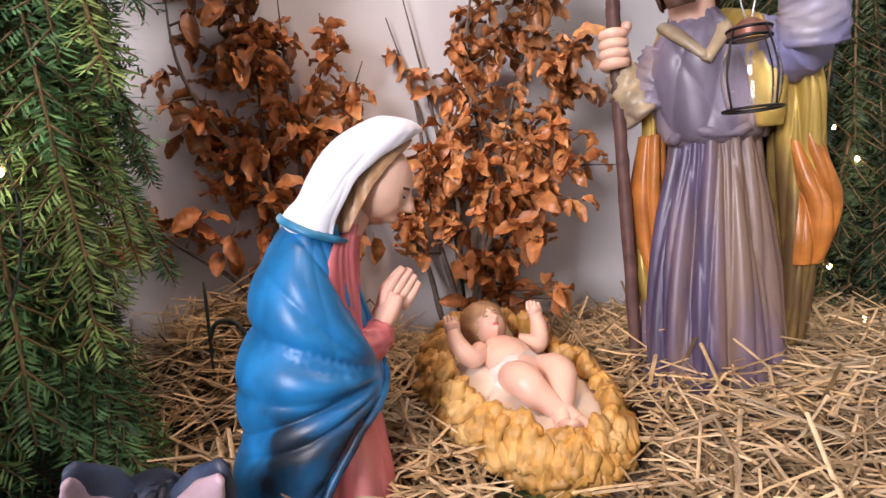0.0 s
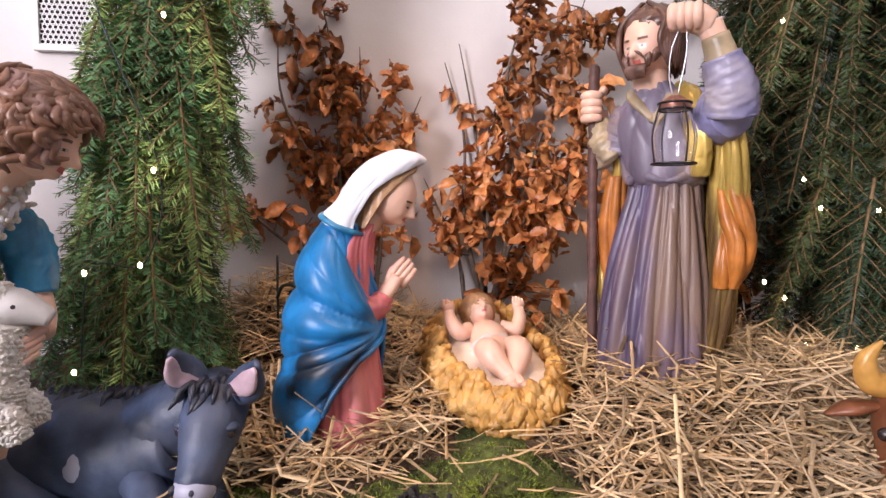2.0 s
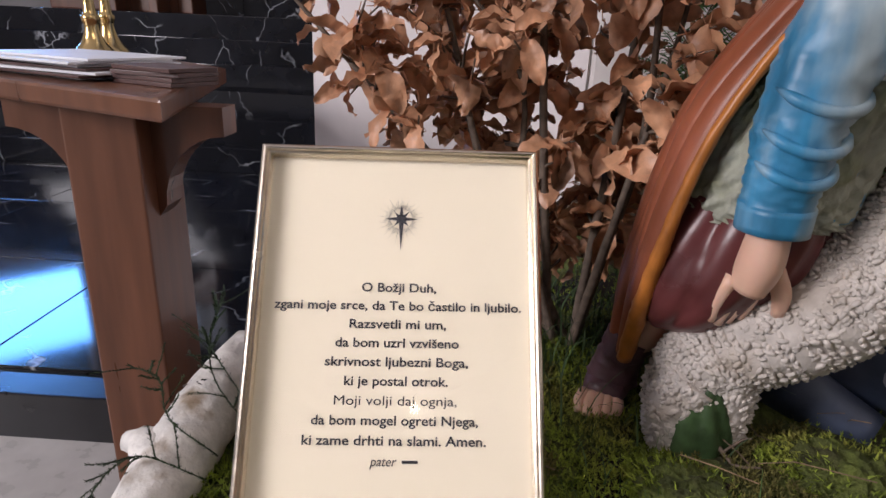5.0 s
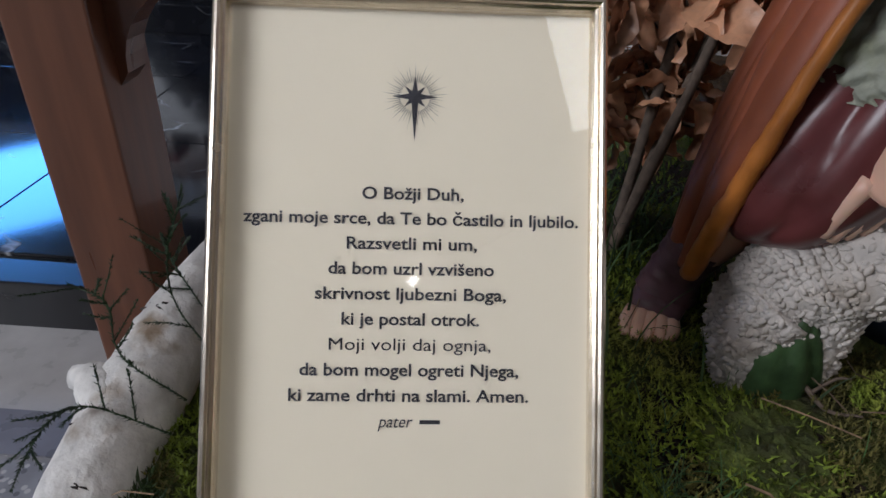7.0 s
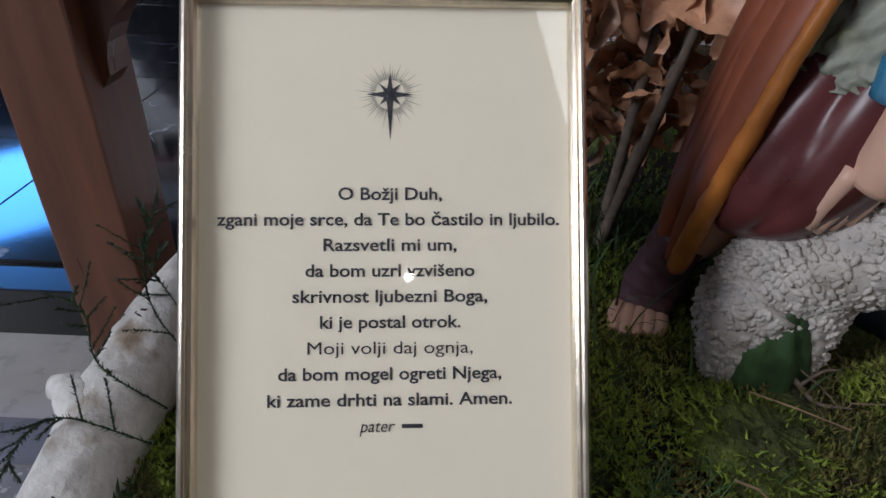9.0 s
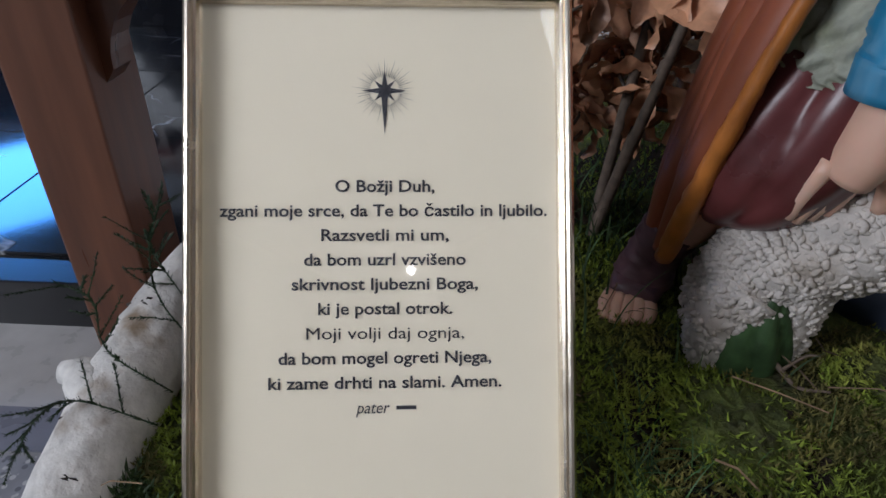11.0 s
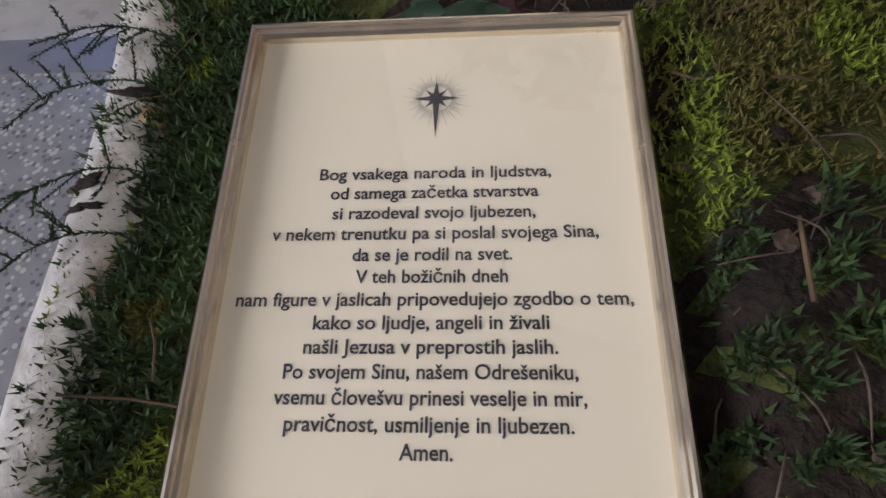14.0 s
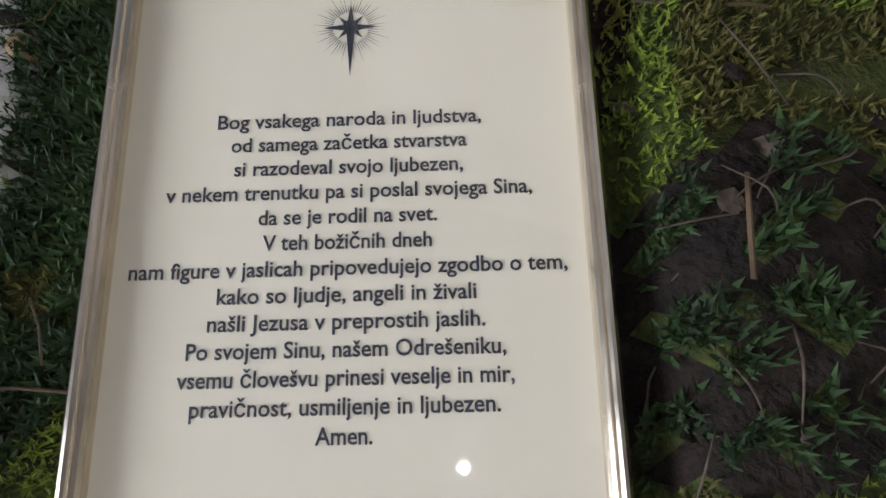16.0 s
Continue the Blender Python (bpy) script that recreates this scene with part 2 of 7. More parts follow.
def add_veins(mt, scale, width, color):
    """Thin pale veins laid over a material's colour."""
    nt = mt.node_tree
    b = nt.nodes["Principled BSDF"]
    old = b.inputs["Base Color"].links[0].from_socket
    tc = nt.nodes.new("ShaderNodeTexCoord")
    warp = nt.nodes.new("ShaderNodeTexNoise")
    warp.inputs["Scale"].default_value, warp.inputs["Detail"].default_value = 3.0, 4
    nt.links.new(tc.outputs["Object"], warp.inputs["Vector"])
    addv = nt.nodes.new("ShaderNodeVectorMath")
    addv.operation = "MULTIPLY_ADD"
    addv.inputs[1].default_value = (0.35, 0.35, 0.35)
    nt.links.new(warp.outputs["Color"], addv.inputs[0])
    nt.links.new(tc.outputs["Object"], addv.inputs[2])
    vo = nt.nodes.new("ShaderNodeTexVoronoi")
    vo.feature = "DISTANCE_TO_EDGE"
    vo.inputs["Scale"].default_value = scale
    nt.links.new(addv.outputs[0], vo.inputs["Vector"])
    r = nt.nodes.new("ShaderNodeValToRGB")
    r.color_ramp.elements[0].position, r.color_ramp.elements[1].position = 0.0, width
    r.color_ramp.elements[0].color, r.color_ramp.elements[1].color = (1, 1, 1, 1), (0, 0, 0, 1)
    nt.links.new(vo.outputs["Distance"], r.inputs["Fac"])
    br = nt.nodes.new("ShaderNodeTexNoise")
    br.inputs["Scale"].default_value = 4.5
    nt.links.new(tc.outputs["Object"], br.inputs["Vector"])
    r2 = nt.nodes.new("ShaderNodeValToRGB")
    r2.color_ramp.elements[0].position, r2.color_ramp.elements[1].position = 0.48, 0.66
    nt.links.new(br.outputs["Fac"], r2.inputs["Fac"])
    mul = nt.nodes.new("ShaderNodeMath")
    mul.operation = "MULTIPLY"
    nt.links.new(r.outputs["Color"], mul.inputs[0])
    nt.links.new(r2.outputs["Color"], mul.inputs[1])
    x = nt.nodes.new("ShaderNodeMix")
    x.data_type = "RGBA"
    nt.links.new(mul.outputs[0], x.inputs[0])
    nt.links.new(old, x.inputs[6])
    x.inputs[7].default_value = (*color, 1)
    nt.links.new(x.outputs[2], b.inputs["Base Color"])


add_veins(MARBLE, 2.6, 0.012, (0.50, 0.52, 0.55))


def chips(name, base, chip_a, chip_b, scale):
    """Terrazzo: stone chips in cement."""
    mt = material(name, base, 0.35, vary=0.15, scale=20, bump=0.05)
    nt = mt.node_tree
    b = nt.nodes["Principled BSDF"]
    old = b.inputs["Base Color"].links[0].from_socket
    tc = nt.nodes.new("ShaderNodeTexCoord")
    vo = nt.nodes.new("ShaderNodeTexVoronoi")
    vo.inputs["Scale"].default_value = scale
    nt.links.new(tc.outputs["Object"], vo.inputs["Vector"])
    r = nt.nodes.new("ShaderNodeValToRGB")
    r.color_ramp.elements[0].position, r.color_ramp.elements[1].position = 0.33, 0.42
    r.color_ramp.elements[0].color, r.color_ramp.elements[1].color = (1, 1, 1, 1), (0, 0, 0, 1)
    nt.links.new(vo.outputs["Distance"], r.inputs["Fac"])
    sep = nt.nodes.new("ShaderNodeSeparateColor")
    nt.links.new(vo.outputs["Color"], sep.inputs[0])
    cr = nt.nodes.new("ShaderNodeValToRGB")
    cr.color_ramp.interpolation = "CONSTANT"
    cr.color_ramp.elements[0].color, cr.color_ramp.elements[1].color = (*chip_a, 1), (*chip_b, 1)
    cr.color_ramp.elements[1].position = 0.55
    nt.links.new(sep.outputs[0], cr.inputs["Fac"])
    x = nt.nodes.new("ShaderNodeMix")
    x.data_type = "RGBA"
    nt.links.new(r.outputs["Color"], x.inputs[0])
    nt.links.new(old, x.inputs[6])
    nt.links.new(cr.outputs["Color"], x.inputs[7])
    nt.links.new(x.outputs[2], b.inputs["Base Color"])
    return mt


TERRAZZO = chips("terrazzo", (0.30, 0.30, 0.31), (0.55, 0.54, 0.52), (0.16, 0.16, 0.17), 75)
STONE_L = material("pale_stone_slab", (0.52, 0.51, 0.50), 0.3, vary=0.12, scale=14, bump=0.05, second=(0.30, 0.24, 0.18), mix=(0.68, 0.78))
STONE_D = material("grey_stone_strip", (0.23, 0.23, 0.26), 0.3, vary=0.12, scale=14, bump=0.05)
BLACKSTEP = material("black_step_stone", (0.012, 0.012, 0.014), 0.3, vary=0.3, scale=10, bump=0.05)
BIRCH = material("birch_bark", (0.72, 0.70, 0.66), 0.7, vary=0.2, scale=55, bump=0.8, bump_scale=90, second=(0.34, 0.26, 0.18), mix=(0.58, 0.68), bump_dist=0.004)
BIRCH_DK = material("birch_scar", (0.035, 0.025, 0.02), 0.9, vary=0.4, scale=80, bump=0.8, second=(0.16, 0.10, 0.06), mix=(0.5, 0.6))
CUTWOOD = material("cut_wood", (0.55, 0.38, 0.20), 0.7, vary=0.2, scale=60, bump=0.2)
METAL_W = material("white_enamelled_metal", (0.75, 0.74, 0.73), 0.4, vary=0.05, bump=0.05)
NEAR_BLACK = material("near_black", (0.015, 0.015, 0.018), 0.9, vary=0.2, bump=0.0)
BRASS = material("brass", (0.75, 0.55, 0.25), 0.2, metal=1.0, vary=0.1, scale=40, bump=0.05)
BOOK = material("booklet_paper", (0.78, 0.80, 0.84), 0.5, vary=0.04, bump=0.05)
BOOK_D = material("dark_booklet", (0.09, 0.045, 0.04), 0.4, vary=0.2, bump=0.05)
RED = material("red_cushion", (0.42, 0.03, 0.04), 0.8, vary=0.2, scale=60, bump=0.3)
POT = material("black_pot", (0.02, 0.022, 0.026), 0.35, vary=0.2, bump=0.05)
CLOTH = material("altar_cloth", (0.72, 0.78, 0.84), 0.8, vary=0.05, scale=40, bump=0.2)
CARPET = material("stair_marble", (0.03, 0.035, 0.045), 0.12, vary=0.4, scale=6, bump=0.0)
add_veins(CARPET, 3.0, 0.02, (0.45, 0.5, 0.55))
GLASS = bpy.data.materials.new("pane_glass")
GLASS.use_nodes = True
g = GLASS.node_tree.nodes["Principled BSDF"]
g.inputs["Base Color"].default_value, g.inputs["Roughness"].default_value = (1, 1, 1, 1), 0.02
g.inputs["Transmission Weight"].default_value, g.inputs["IOR"].default_value = 1.0, 1.45

# ---- setting ----


def structure(name, acc, mats, label, smooth=False):
    return tagged(part(name, acc, mats, smooth=smooth), label, kind="structure")


a = Acc()
box(a, (-6.0, -5.5, FLOOR - 0.2), (4.0, 3.5, FLOOR))
structure("floor", a, TERRAZZO, "speckled grey terrazzo church floor")
# pale slab and grey strips that border the terrazzo beside the step
STEP = Matrix.Translation((-1.76, 0.15, 0)) @ Matrix.Rotation(radians(41), 4, "Z")
for nm, lo, hi, mt, lb in (("trim_pale_slab", (-2.6, -0.235, FLOOR), (1.2, 0.0, FLOOR + 0.004), STONE_L, "pale polished stone border slab"),
                           ("trim_grey_strip", (-2.6, -0.335, FLOOR), (1.2, -0.235, FLOOR + 0.004), STONE_D, "grey stone floor strip"),
                           ("trim_grey_strip_side", (0.30, -2.4, FLOOR), (0.42, -0.335, FLOOR + 0.004), STONE_D, "grey stone floor strip")):
    a = Acc()
    box(a, lo, hi)
    structure(nm, a, mt, lb).matrix_basis = STEP

# walls: a white pillar face and a plastered wall that turns away behind the display
a = Acc()
C0, C1 = (-1.74, 0.80), (-0.93, 0.80)
E1 = (1.9, 2.05)
prof = [C0, C1, E1, (E1[0] - 0.2, E1[1] + 0.4), (C1[0] - 0.2, C1[1] + 0.4), (C0[0], C0[1] + 0.4)]
v = [(x, y, z) for z in (FLOOR, 4.4) for x, y in prof]
k = len(prof)
a.add(v, [(i, (i + 1) % k, (i + 1) % k + k, i + k) for i in range(k)])
wall = structure("wall_north", a, PLASTER, "cream plastered church wall behind the crib")
a = Acc()
box(a, (C0[0] - 0.001, C0[1] - 0.006, FLOOR), (C1[0] - 0.01, C1[1] - 0.001, 4.4))
structure("pillar_face", a, PLASTER_W, "white plastered pillar face")
# Plaster of the enclosing walls, darkened to weaken the bounced fill.
PLASTER_D = material("dim_plaster", (0.46, 0.43, 0.40), 0.85, vary=0.08, scale=9, bump=0.15, bump_scale=160)
for nm, lo, hi in (("wall_east", (3.8, -5.5, FLOOR), (4.0, 3.5, 4.6)), ("wall_far", (-6.0, 3.3, FLOOR), (3.8, 3.5, 4.6))):
    a = Acc()
    box(a, lo, hi)
    structure(nm, a, PLASTER_D, "cream plastered church wall, darkened to cut bounce light")


def wall_with_window(name, axis, at, lo, hi, win):
    """A wall with one tall opening: (from, to, sill, head)."""
    a = Acc()
    w0, w1, s, h = win
    for p, q, z0, z1 in ((lo, w0, FLOOR, 4.6), (w1, hi, FLOOR, 4.6), (w0, w1, FLOOR, s), (w0, w1, h, 4.6)):
        if axis == "y":
            box(a, (p, at - 0.2, z0), (q, at, z1))
        else:
            box(a, (at - 0.2, p, z0), (at, q, z1))
    structure(name, a, PLASTER_D, "cream plastered church wall, darkened to cut bounce light, with a tall window opening")


# The south opening is assumed and set round its lamp.
wall_with_window("wall_south", "y", -5.3, -6.0, 3.8, (-4.0, -2.0, 1.4, 4.2))
wall_with_window("wall_west", "x", -5.8, -5.5, 3.5, (0.35, 1.25, 1.1, 2.4))
a = Acc()
box(a, (-6.0, -5.5, 4.6), (4.0, 3.5, 4.8))
structure("ceiling", a, PLASTER_W, "white church ceiling")

# raised presbytery floor of polished black marble, running off at an angle
PRES = Matrix.Translation((-1.76, 0.15, 0)) @ Matrix.Rotation(radians(41), 4, "Z")


def pres_box(name, lo, hi, mt, label, bevel=0.004):
    a = Acc()
    box(a, lo, hi, bevel=bevel)
    ob = structure(name, a, mt, label)
    ob.matrix_basis = PRES
    return ob


pres_box("presbytery_step", (-2.6, 0.0, FLOOR), (2.0, 0.10, -0.078), BLACKSTEP, "matt black stone step")
base = pres_box("presbytery_floor", (-2.6, 0.10, FLOOR), (2.0, 4.2, -0.082), BLACKSTEP, "raised floor of polished black veined marble slabs")
for i in range(6):
    for j in range(6):
        a = Acc()
        box(a, (-2.6 + i * 0.76, 0.10 + j * 0.68, -0.082), (-2.6 + i * 0.76 + 0.756, 0.10 + j * 0.68 + 0.676, -0.07), bevel=0.002)
        part("slab", a, MARBLE, base, smooth=False)
for i in range(6):
    pres_box("altar_step_%d" % (i + 1), (-2.9, 2.20 + 0.14 * i, -0.07), (0.6, 2.34 + 0.14 * i if i < 5 else 4.2, 0.07 + 0.14 * i), MARBLE, "polished black marble altar step")

pres_box("altar_back_wall", (-2.0, 3.70, 0.772), (0.4, 3.85, 2.3), MARBLE, "dark marble wall behind the altar")

# ---- ground of the display ----


def ground(x, y):
    x, y = np.asarray(x, float), np.asarray(y, float)
    z = 0.368 + 0.032 * np.clip(y / 0.5, -0.4, 1) + 0.10 * smoothstep(0.45, 0.9, y)
    z = z + 0.045 * np.exp(-((x - 0.45) ** 2 + (y - 0.92) ** 2) / 0.05)
    z = z + 0.13 * np.exp(-((x + 0.30) ** 2 / 0.035 + (y - 0.98) ** 2 / 0.03))
    z = z + 0.025 * np.exp(-((x + 0.27) ** 2 + (y + 0.05) ** 2) / 0.02)
    # the bed is pressed down under the two framed sheets
    u, w = (x + 0.3142) * 0.7254 + (y + 0.2357) * 0.6871, (x + 0.3142) * -0.6827 + (y + 0.2357) * 0.7258
    k = smoothstep(0.145, 0.118, np.abs(u)) * smoothstep(-0.04, -0.01, w) * smoothstep(0.35, 0.325, w)
    z = z + k * np.minimum(0, 0.3563 + 0.085 * w - 0.0409 * u - 0.014 - z)
    u, w = (x + 0.6108) * 0.7051 + (y - 0.0547) * 0.7091, (x + 0.6108) * -0.7091 + (y - 0.0547) * 0.7051
    k = smoothstep(0.15, 0.118, np.abs(u)) * smoothstep(-0.035, -0.005, w) * smoothstep(0.08, 0.03, w)
    z = z + k * np.minimum(0, 0.363 - z)
    z = z + 0.022 * np.exp(-((x + 0.44) ** 2 + (y - 0.335) ** 2) / 0.0035)
    z = z + 0.018 * np.exp(-((x - 0.13) ** 2 + (y - 0.66) ** 2) / 0.003)
    return z


def rough_ground(x, y):
    z = ground(x, y)
    return z + 0.007 * noise.noise((x * 13, y * 13, 0.3)) + 0.004 * noise.noise((x * 41, y * 41, 1.7))


def inside_bed(x, y):
    """Left of the birch log nothing grows."""
    return (x + 0.66) * 0.66 + (y + 0.155) * 0.75 > -0.02 if y < 0.0 else x > -0.86 - 0.1 * y


def straw_zone(x, y):
    """0 on moss, 1 on straw."""
    edge = 0.565 + 0.05 * math.sin(x * 9 + 1) + 0.03 * math.sin(x * 23)
    if x < -0.27:
        edge = 0.70
    if 0.06 < x < 0.24:
        edge += 0.09
    if x > 0.3:
        edge -= 0.10
    return float(smoothstep(edge - 0.03, edge + 0.05, y))


def moss_kind(x, y):
    """Bare soil patches (0), green (1), dark shrubby (2)."""
    k = 0.5 * noise.noise((x * 25, y * 25, 4))
    if ((x + 0.515) * 0.72 + (y - 0.055) * 0.69) ** 2 / 0.0081 + ((x + 0.515) * -0.69 + (y - 0.055) * 0.72) ** 2 / 0.0011 < 1 + k:
        return 0
    if (x + 0.285) ** 2 / 0.0040 + (y + 0.04) ** 2 / 0.0075 < 1 + k:
        return 0 if noise.noise((x * 60, y * 60, 2)) < 0.15 else 2
    if y < -0.02 and x < -0.47:
        return 2 if noise.noise((x * 22, y * 22, 3)) > -0.25 else 1
    return 1


a = Acc()
nx, ny = 250, 200
xs, ys = np.linspace(-1.0, 1.5, nx), np.linspace(-0.42, 1.65, ny)
vv, keep = [], {}
for j in range(ny):
    for i in range(nx):
        vv.append((xs[i], ys[j], rough_ground(xs[i], ys[j])))
ff, fm = [], []
for j in range(ny - 1):
    for i in range(nx - 1):
        cx, cy = (xs[i] + xs[i + 1]) / 2, (ys[j] + ys[j + 1]) / 2
        if inside_bed(cx, cy):
            ff.append((j * nx + i, j * nx + i + 1, (j + 1) * nx + i + 1, (j + 1) * nx + i))
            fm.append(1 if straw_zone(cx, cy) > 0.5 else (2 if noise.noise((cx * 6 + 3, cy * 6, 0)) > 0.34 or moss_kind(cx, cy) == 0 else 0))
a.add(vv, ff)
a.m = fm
structure("ground", a, [MOSS, HAYBED, SOIL], "bed of green moss, dark soil and hay darkened for shaded gaps", smooth=True)
# the staging that carries the bed
a = Acc()
prof = [(-0.40, -0.40), (-0.64, -0.19), (-0.80, -0.05), (-0.86, 0.12), (-0.92, 0.70), (-0.90, 0.78), (1.5, 1.75), (1.5, -0.40)]
k = len(prof)
v = [(x, y, z) for z in (FLOOR, 0.33) for x, y in prof]
a.add(v, [(i, (i + 1) % k, (i + 1) % k + k, i + k) for i in range(k)] + [tuple(range(k, 2 * k))])
structure("staging", a, NEAR_BLACK, "dark covered staging under the moss bed")

# ---- framed prayers ----


def text_part(body, width, height, parent, mat, m, bold=0.012, italic=False, name="text_line"):
    """A line of writing, centred, scaled to its width, as a flat mesh."""
    cu = bpy.data.curves.new(name, "FONT")
    cu.body, cu.size, cu.align_x, cu.offset = body, 1.0, "CENTER", bold
    cu.resolution_u = 3
    cu.shear = 0.25 if italic else 0.0
    ob = bpy.data.objects.new(name, cu)
    scene.collection.objects.link(ob)
    bpy.context.view_layer.update()
    me = bpy.data.meshes.new_from_object(ob.evaluated_get(bpy.context.evaluated_depsgraph_get()))
    bpy.data.objects.remove(ob)
    co = np.zeros(len(me.vertices) * 3)
    me.vertices.foreach_get("co", co)
    co = co.reshape(-1, 3)
    w = co[:, 0].max() - co[:, 0].min()
    co[:, 0] = (co[:, 0] - (co[:, 0].max() + co[:, 0].min()) / 2) * width / w
    co[:, 1] *= height
    co[:, 2] = 0
    me.vertices.foreach_set("co", co.ravel())
    me.materials.clear()
    me.materials.append(mat)
    me.update()
    ob = new(name, me)
    ob.parent = parent
    ob.matrix_basis = m
    return ob


FW = 0.2235


def picture_frame(m, label, star_y, lines, FH=0.318, cx=0.002):
    """A4 sheet behind glass in a slim metal frame; local x along the sheet, y up it, z out of it; lower edge at y = 0."""
    top = thing("picture_frame", label, "picture frame", m, group="framed prayers")
    b, d = 0.0092, 0.014
    for name, pts in (("frame_rail", ((0, 0), (FW, 0))), ("frame_rail", ((FW, FH), (0, FH))), ("frame_stile", ((FW, 0), (FW, FH))), ("frame_stile", ((0, FH), (0, 0)))):
        a = Acc()
        p0, p1 = np.array(pts[0], float), np.array(pts[1], float)
        t = (p1 - p0) / np.linalg.norm(p1 - p0)
        q = np.array([-t[1], t[0]])
        prof = [(0, 0), (0, d * 0.62), (0.0010, d * 0.84), (0.0026, d * 0.97), (0.0042, d), (0.0054, d * 0.92), (0.0060, d * 0.80), (0.0068, d * 0.84), (0.0080, d * 0.76), (b, d * 0.58), (b, 0)]
        rows = []
        for end, s in ((p0, 1), (p1, -1)):
            for o, z in prof:
                e = end + q * o + t * o * s
                rows.append((e[0] - FW / 2, e[1], z))
        c = len(prof)
        a.add(rows, [(i, i + c, (i + 1) % c + c, (i + 1) % c) for i in range(c)] + [tuple(range(c)), tuple(reversed(range(c, 2 * c)))])
        part(name, a, SILVER, top, smooth=False)
    a = Acc()
    box(a, (-FW / 2 + 0.004, 0.004, 0.0), (FW / 2 - 0.004, FH - 0.004, 0.003))
    paper = part("paper", a, PAPER, top, "cream paper printed with a prayer", smooth=False)
    a = Acc()
    box(a, (-FW / 2 + 0.005, 0.005, 0.0045), (FW / 2 - 0.005, FH - 0.005, 0.006))
    pane = part("pane", a, GLASS, top, "clear glass pane", smooth=False)
    pane.visible_shadow = False
    # engraved star with rays
    a = Acc()

    def spike(ang, r, w, z):
        c, s = math.cos(ang), math.sin(ang)
        a.add([(cx + r * c, star_y + r * s, z), (cx - w * s, star_y + w * c, z), (cx + w * s, star_y - w * c, z)], [(0, 1, 2)], 0)
    for i, r in enumerate((0.0135, 0.0125, 0.0135, 0.026)):
        spike(i * math.pi / 2, r, 0.0022, 0.0034)
    for i in range(4):
        spike(math.pi / 4 + i * math.pi / 2, 0.0085, 0.002, 0.0035)
    for i in range(56):
        ang = i * 2 * math.pi / 56
        r1 = 0.0165 + 0.0035 * math.sin(i * 2.4)
        c, s = math.cos(ang), math.sin(ang)
        a.add([(cx + 0.0085 * c - 0.0002 * s, star_y + 0.0085 * s + 0.0002 * c, 0.0033), (cx + 0.0085 * c + 0.0002 * s, star_y + 0.0085 * s - 0.0002 * c, 0.0033),
               (cx + r1 * c, star_y + r1 * s, 0.0033)], [(0, 1, 2)], 0)
    part("star_print", a, INK, paper, "grey engraved star with rays", smooth=False)
    for y, width, body, style in lines:
        if style == "bar":
            a = Acc()
            box(a, (cx + body[0], y, 0.0031), (cx + body[1], y + 0.0022, 0.0034))
            part("name_bar", a, INK, paper, smooth=False)
        else:
            text_part(body, width, 0.0098, paper, INK, pose(cx + (style if isinstance(style, float) else 0), y, 0.0034), italic=style not in ("b",), bold=(0.0 if body.startswith("M") else 0.017) if style == "b" else 0.0)
    return top


def frame_pose(origin, u, up):
    u, up = Vector(u).normalized(), Vector(up)
    up = (up - u * up.dot(u)).normalized()
    w = u.cross(up)
    return Matrix.Translation(origin) @ Matrix((u, up, w)).transposed().to_4x4()


PX = FW / 710
L1 = [(183, "O Božji Duh,"), (602, "zgani moje srce, da Te bo častilo in ljubilo."), (234, "Razsvetli mi um,"), (297, "da bom uzrl vzvišeno"),
      (342, "skrivnost ljubezni Boga,"), (246, "ki je postal otrok."), (289, "Moji volji daj ognja,"), (390, "da bom mogel ogreti Njega,"), (427, "ki zame drhti na slami. Amen.")]
rows = [(0.2076 - 0.0142 * i, w * PX, s, "b") for i, (w, s) in enumerate(L1)]
rows += [(0.0796, 0.0195, "pater", -0.0075), (0.0815, 0, (0.006, 0.0175), "bar")]
picture_frame(frame_pose((-0.6108, 0.0547, 0.3688), (0.7051, 0.7091, 0.0079), (-0.3993, 0.3877, 0.8308)), "silver-framed cream prayer sheet leaning upright on the moss", 0.2666, rows, 0.3254, 0.002)
L2 = [(425, 185, "Bog vsakega naroda in ljudstva,"), (381, 215, "od samega začetka stvarstva"), (372, 257, "si razodeval svojo ljubezen,"), (596, 290, "v nekem trenutku pa si poslal svojega Sina,"),
      (292, 335, "da se je rodil na svet."), (278, 372, "V teh božičnih dneh"), (722, 412, "nam figure v jaslicah pripovedujejo zgodbo o tem,"), (429, 456, "kako so ljudje, angeli in živali"),
      (461, 497, "našli Jezusa v preprostih jaslih."), (533, 543, "Po svojem Sinu, našem Odrešeniku,"), (565, 590, "vsemu človešvu prinesi veselje in mir,"), (523, 640, "pravičnost, usmiljenje in ljubezen."), (97, 683, "Amen.")]
rows = [(0.2143 - 0.0116 * i, w / (733 + 0.291 * y) * FW, s, "b") for i, (w, y, s) in enumerate(L2)]
picture_frame(frame_pose((-0.3142, -0.2357, 0.3563), (0.7254, 0.6871, -0.0409), (-0.6827, 0.7258, 0.085)), "silver-framed cream prayer sheet lying flat on the moss", 0.2653, rows, 0.318, -0.0006)

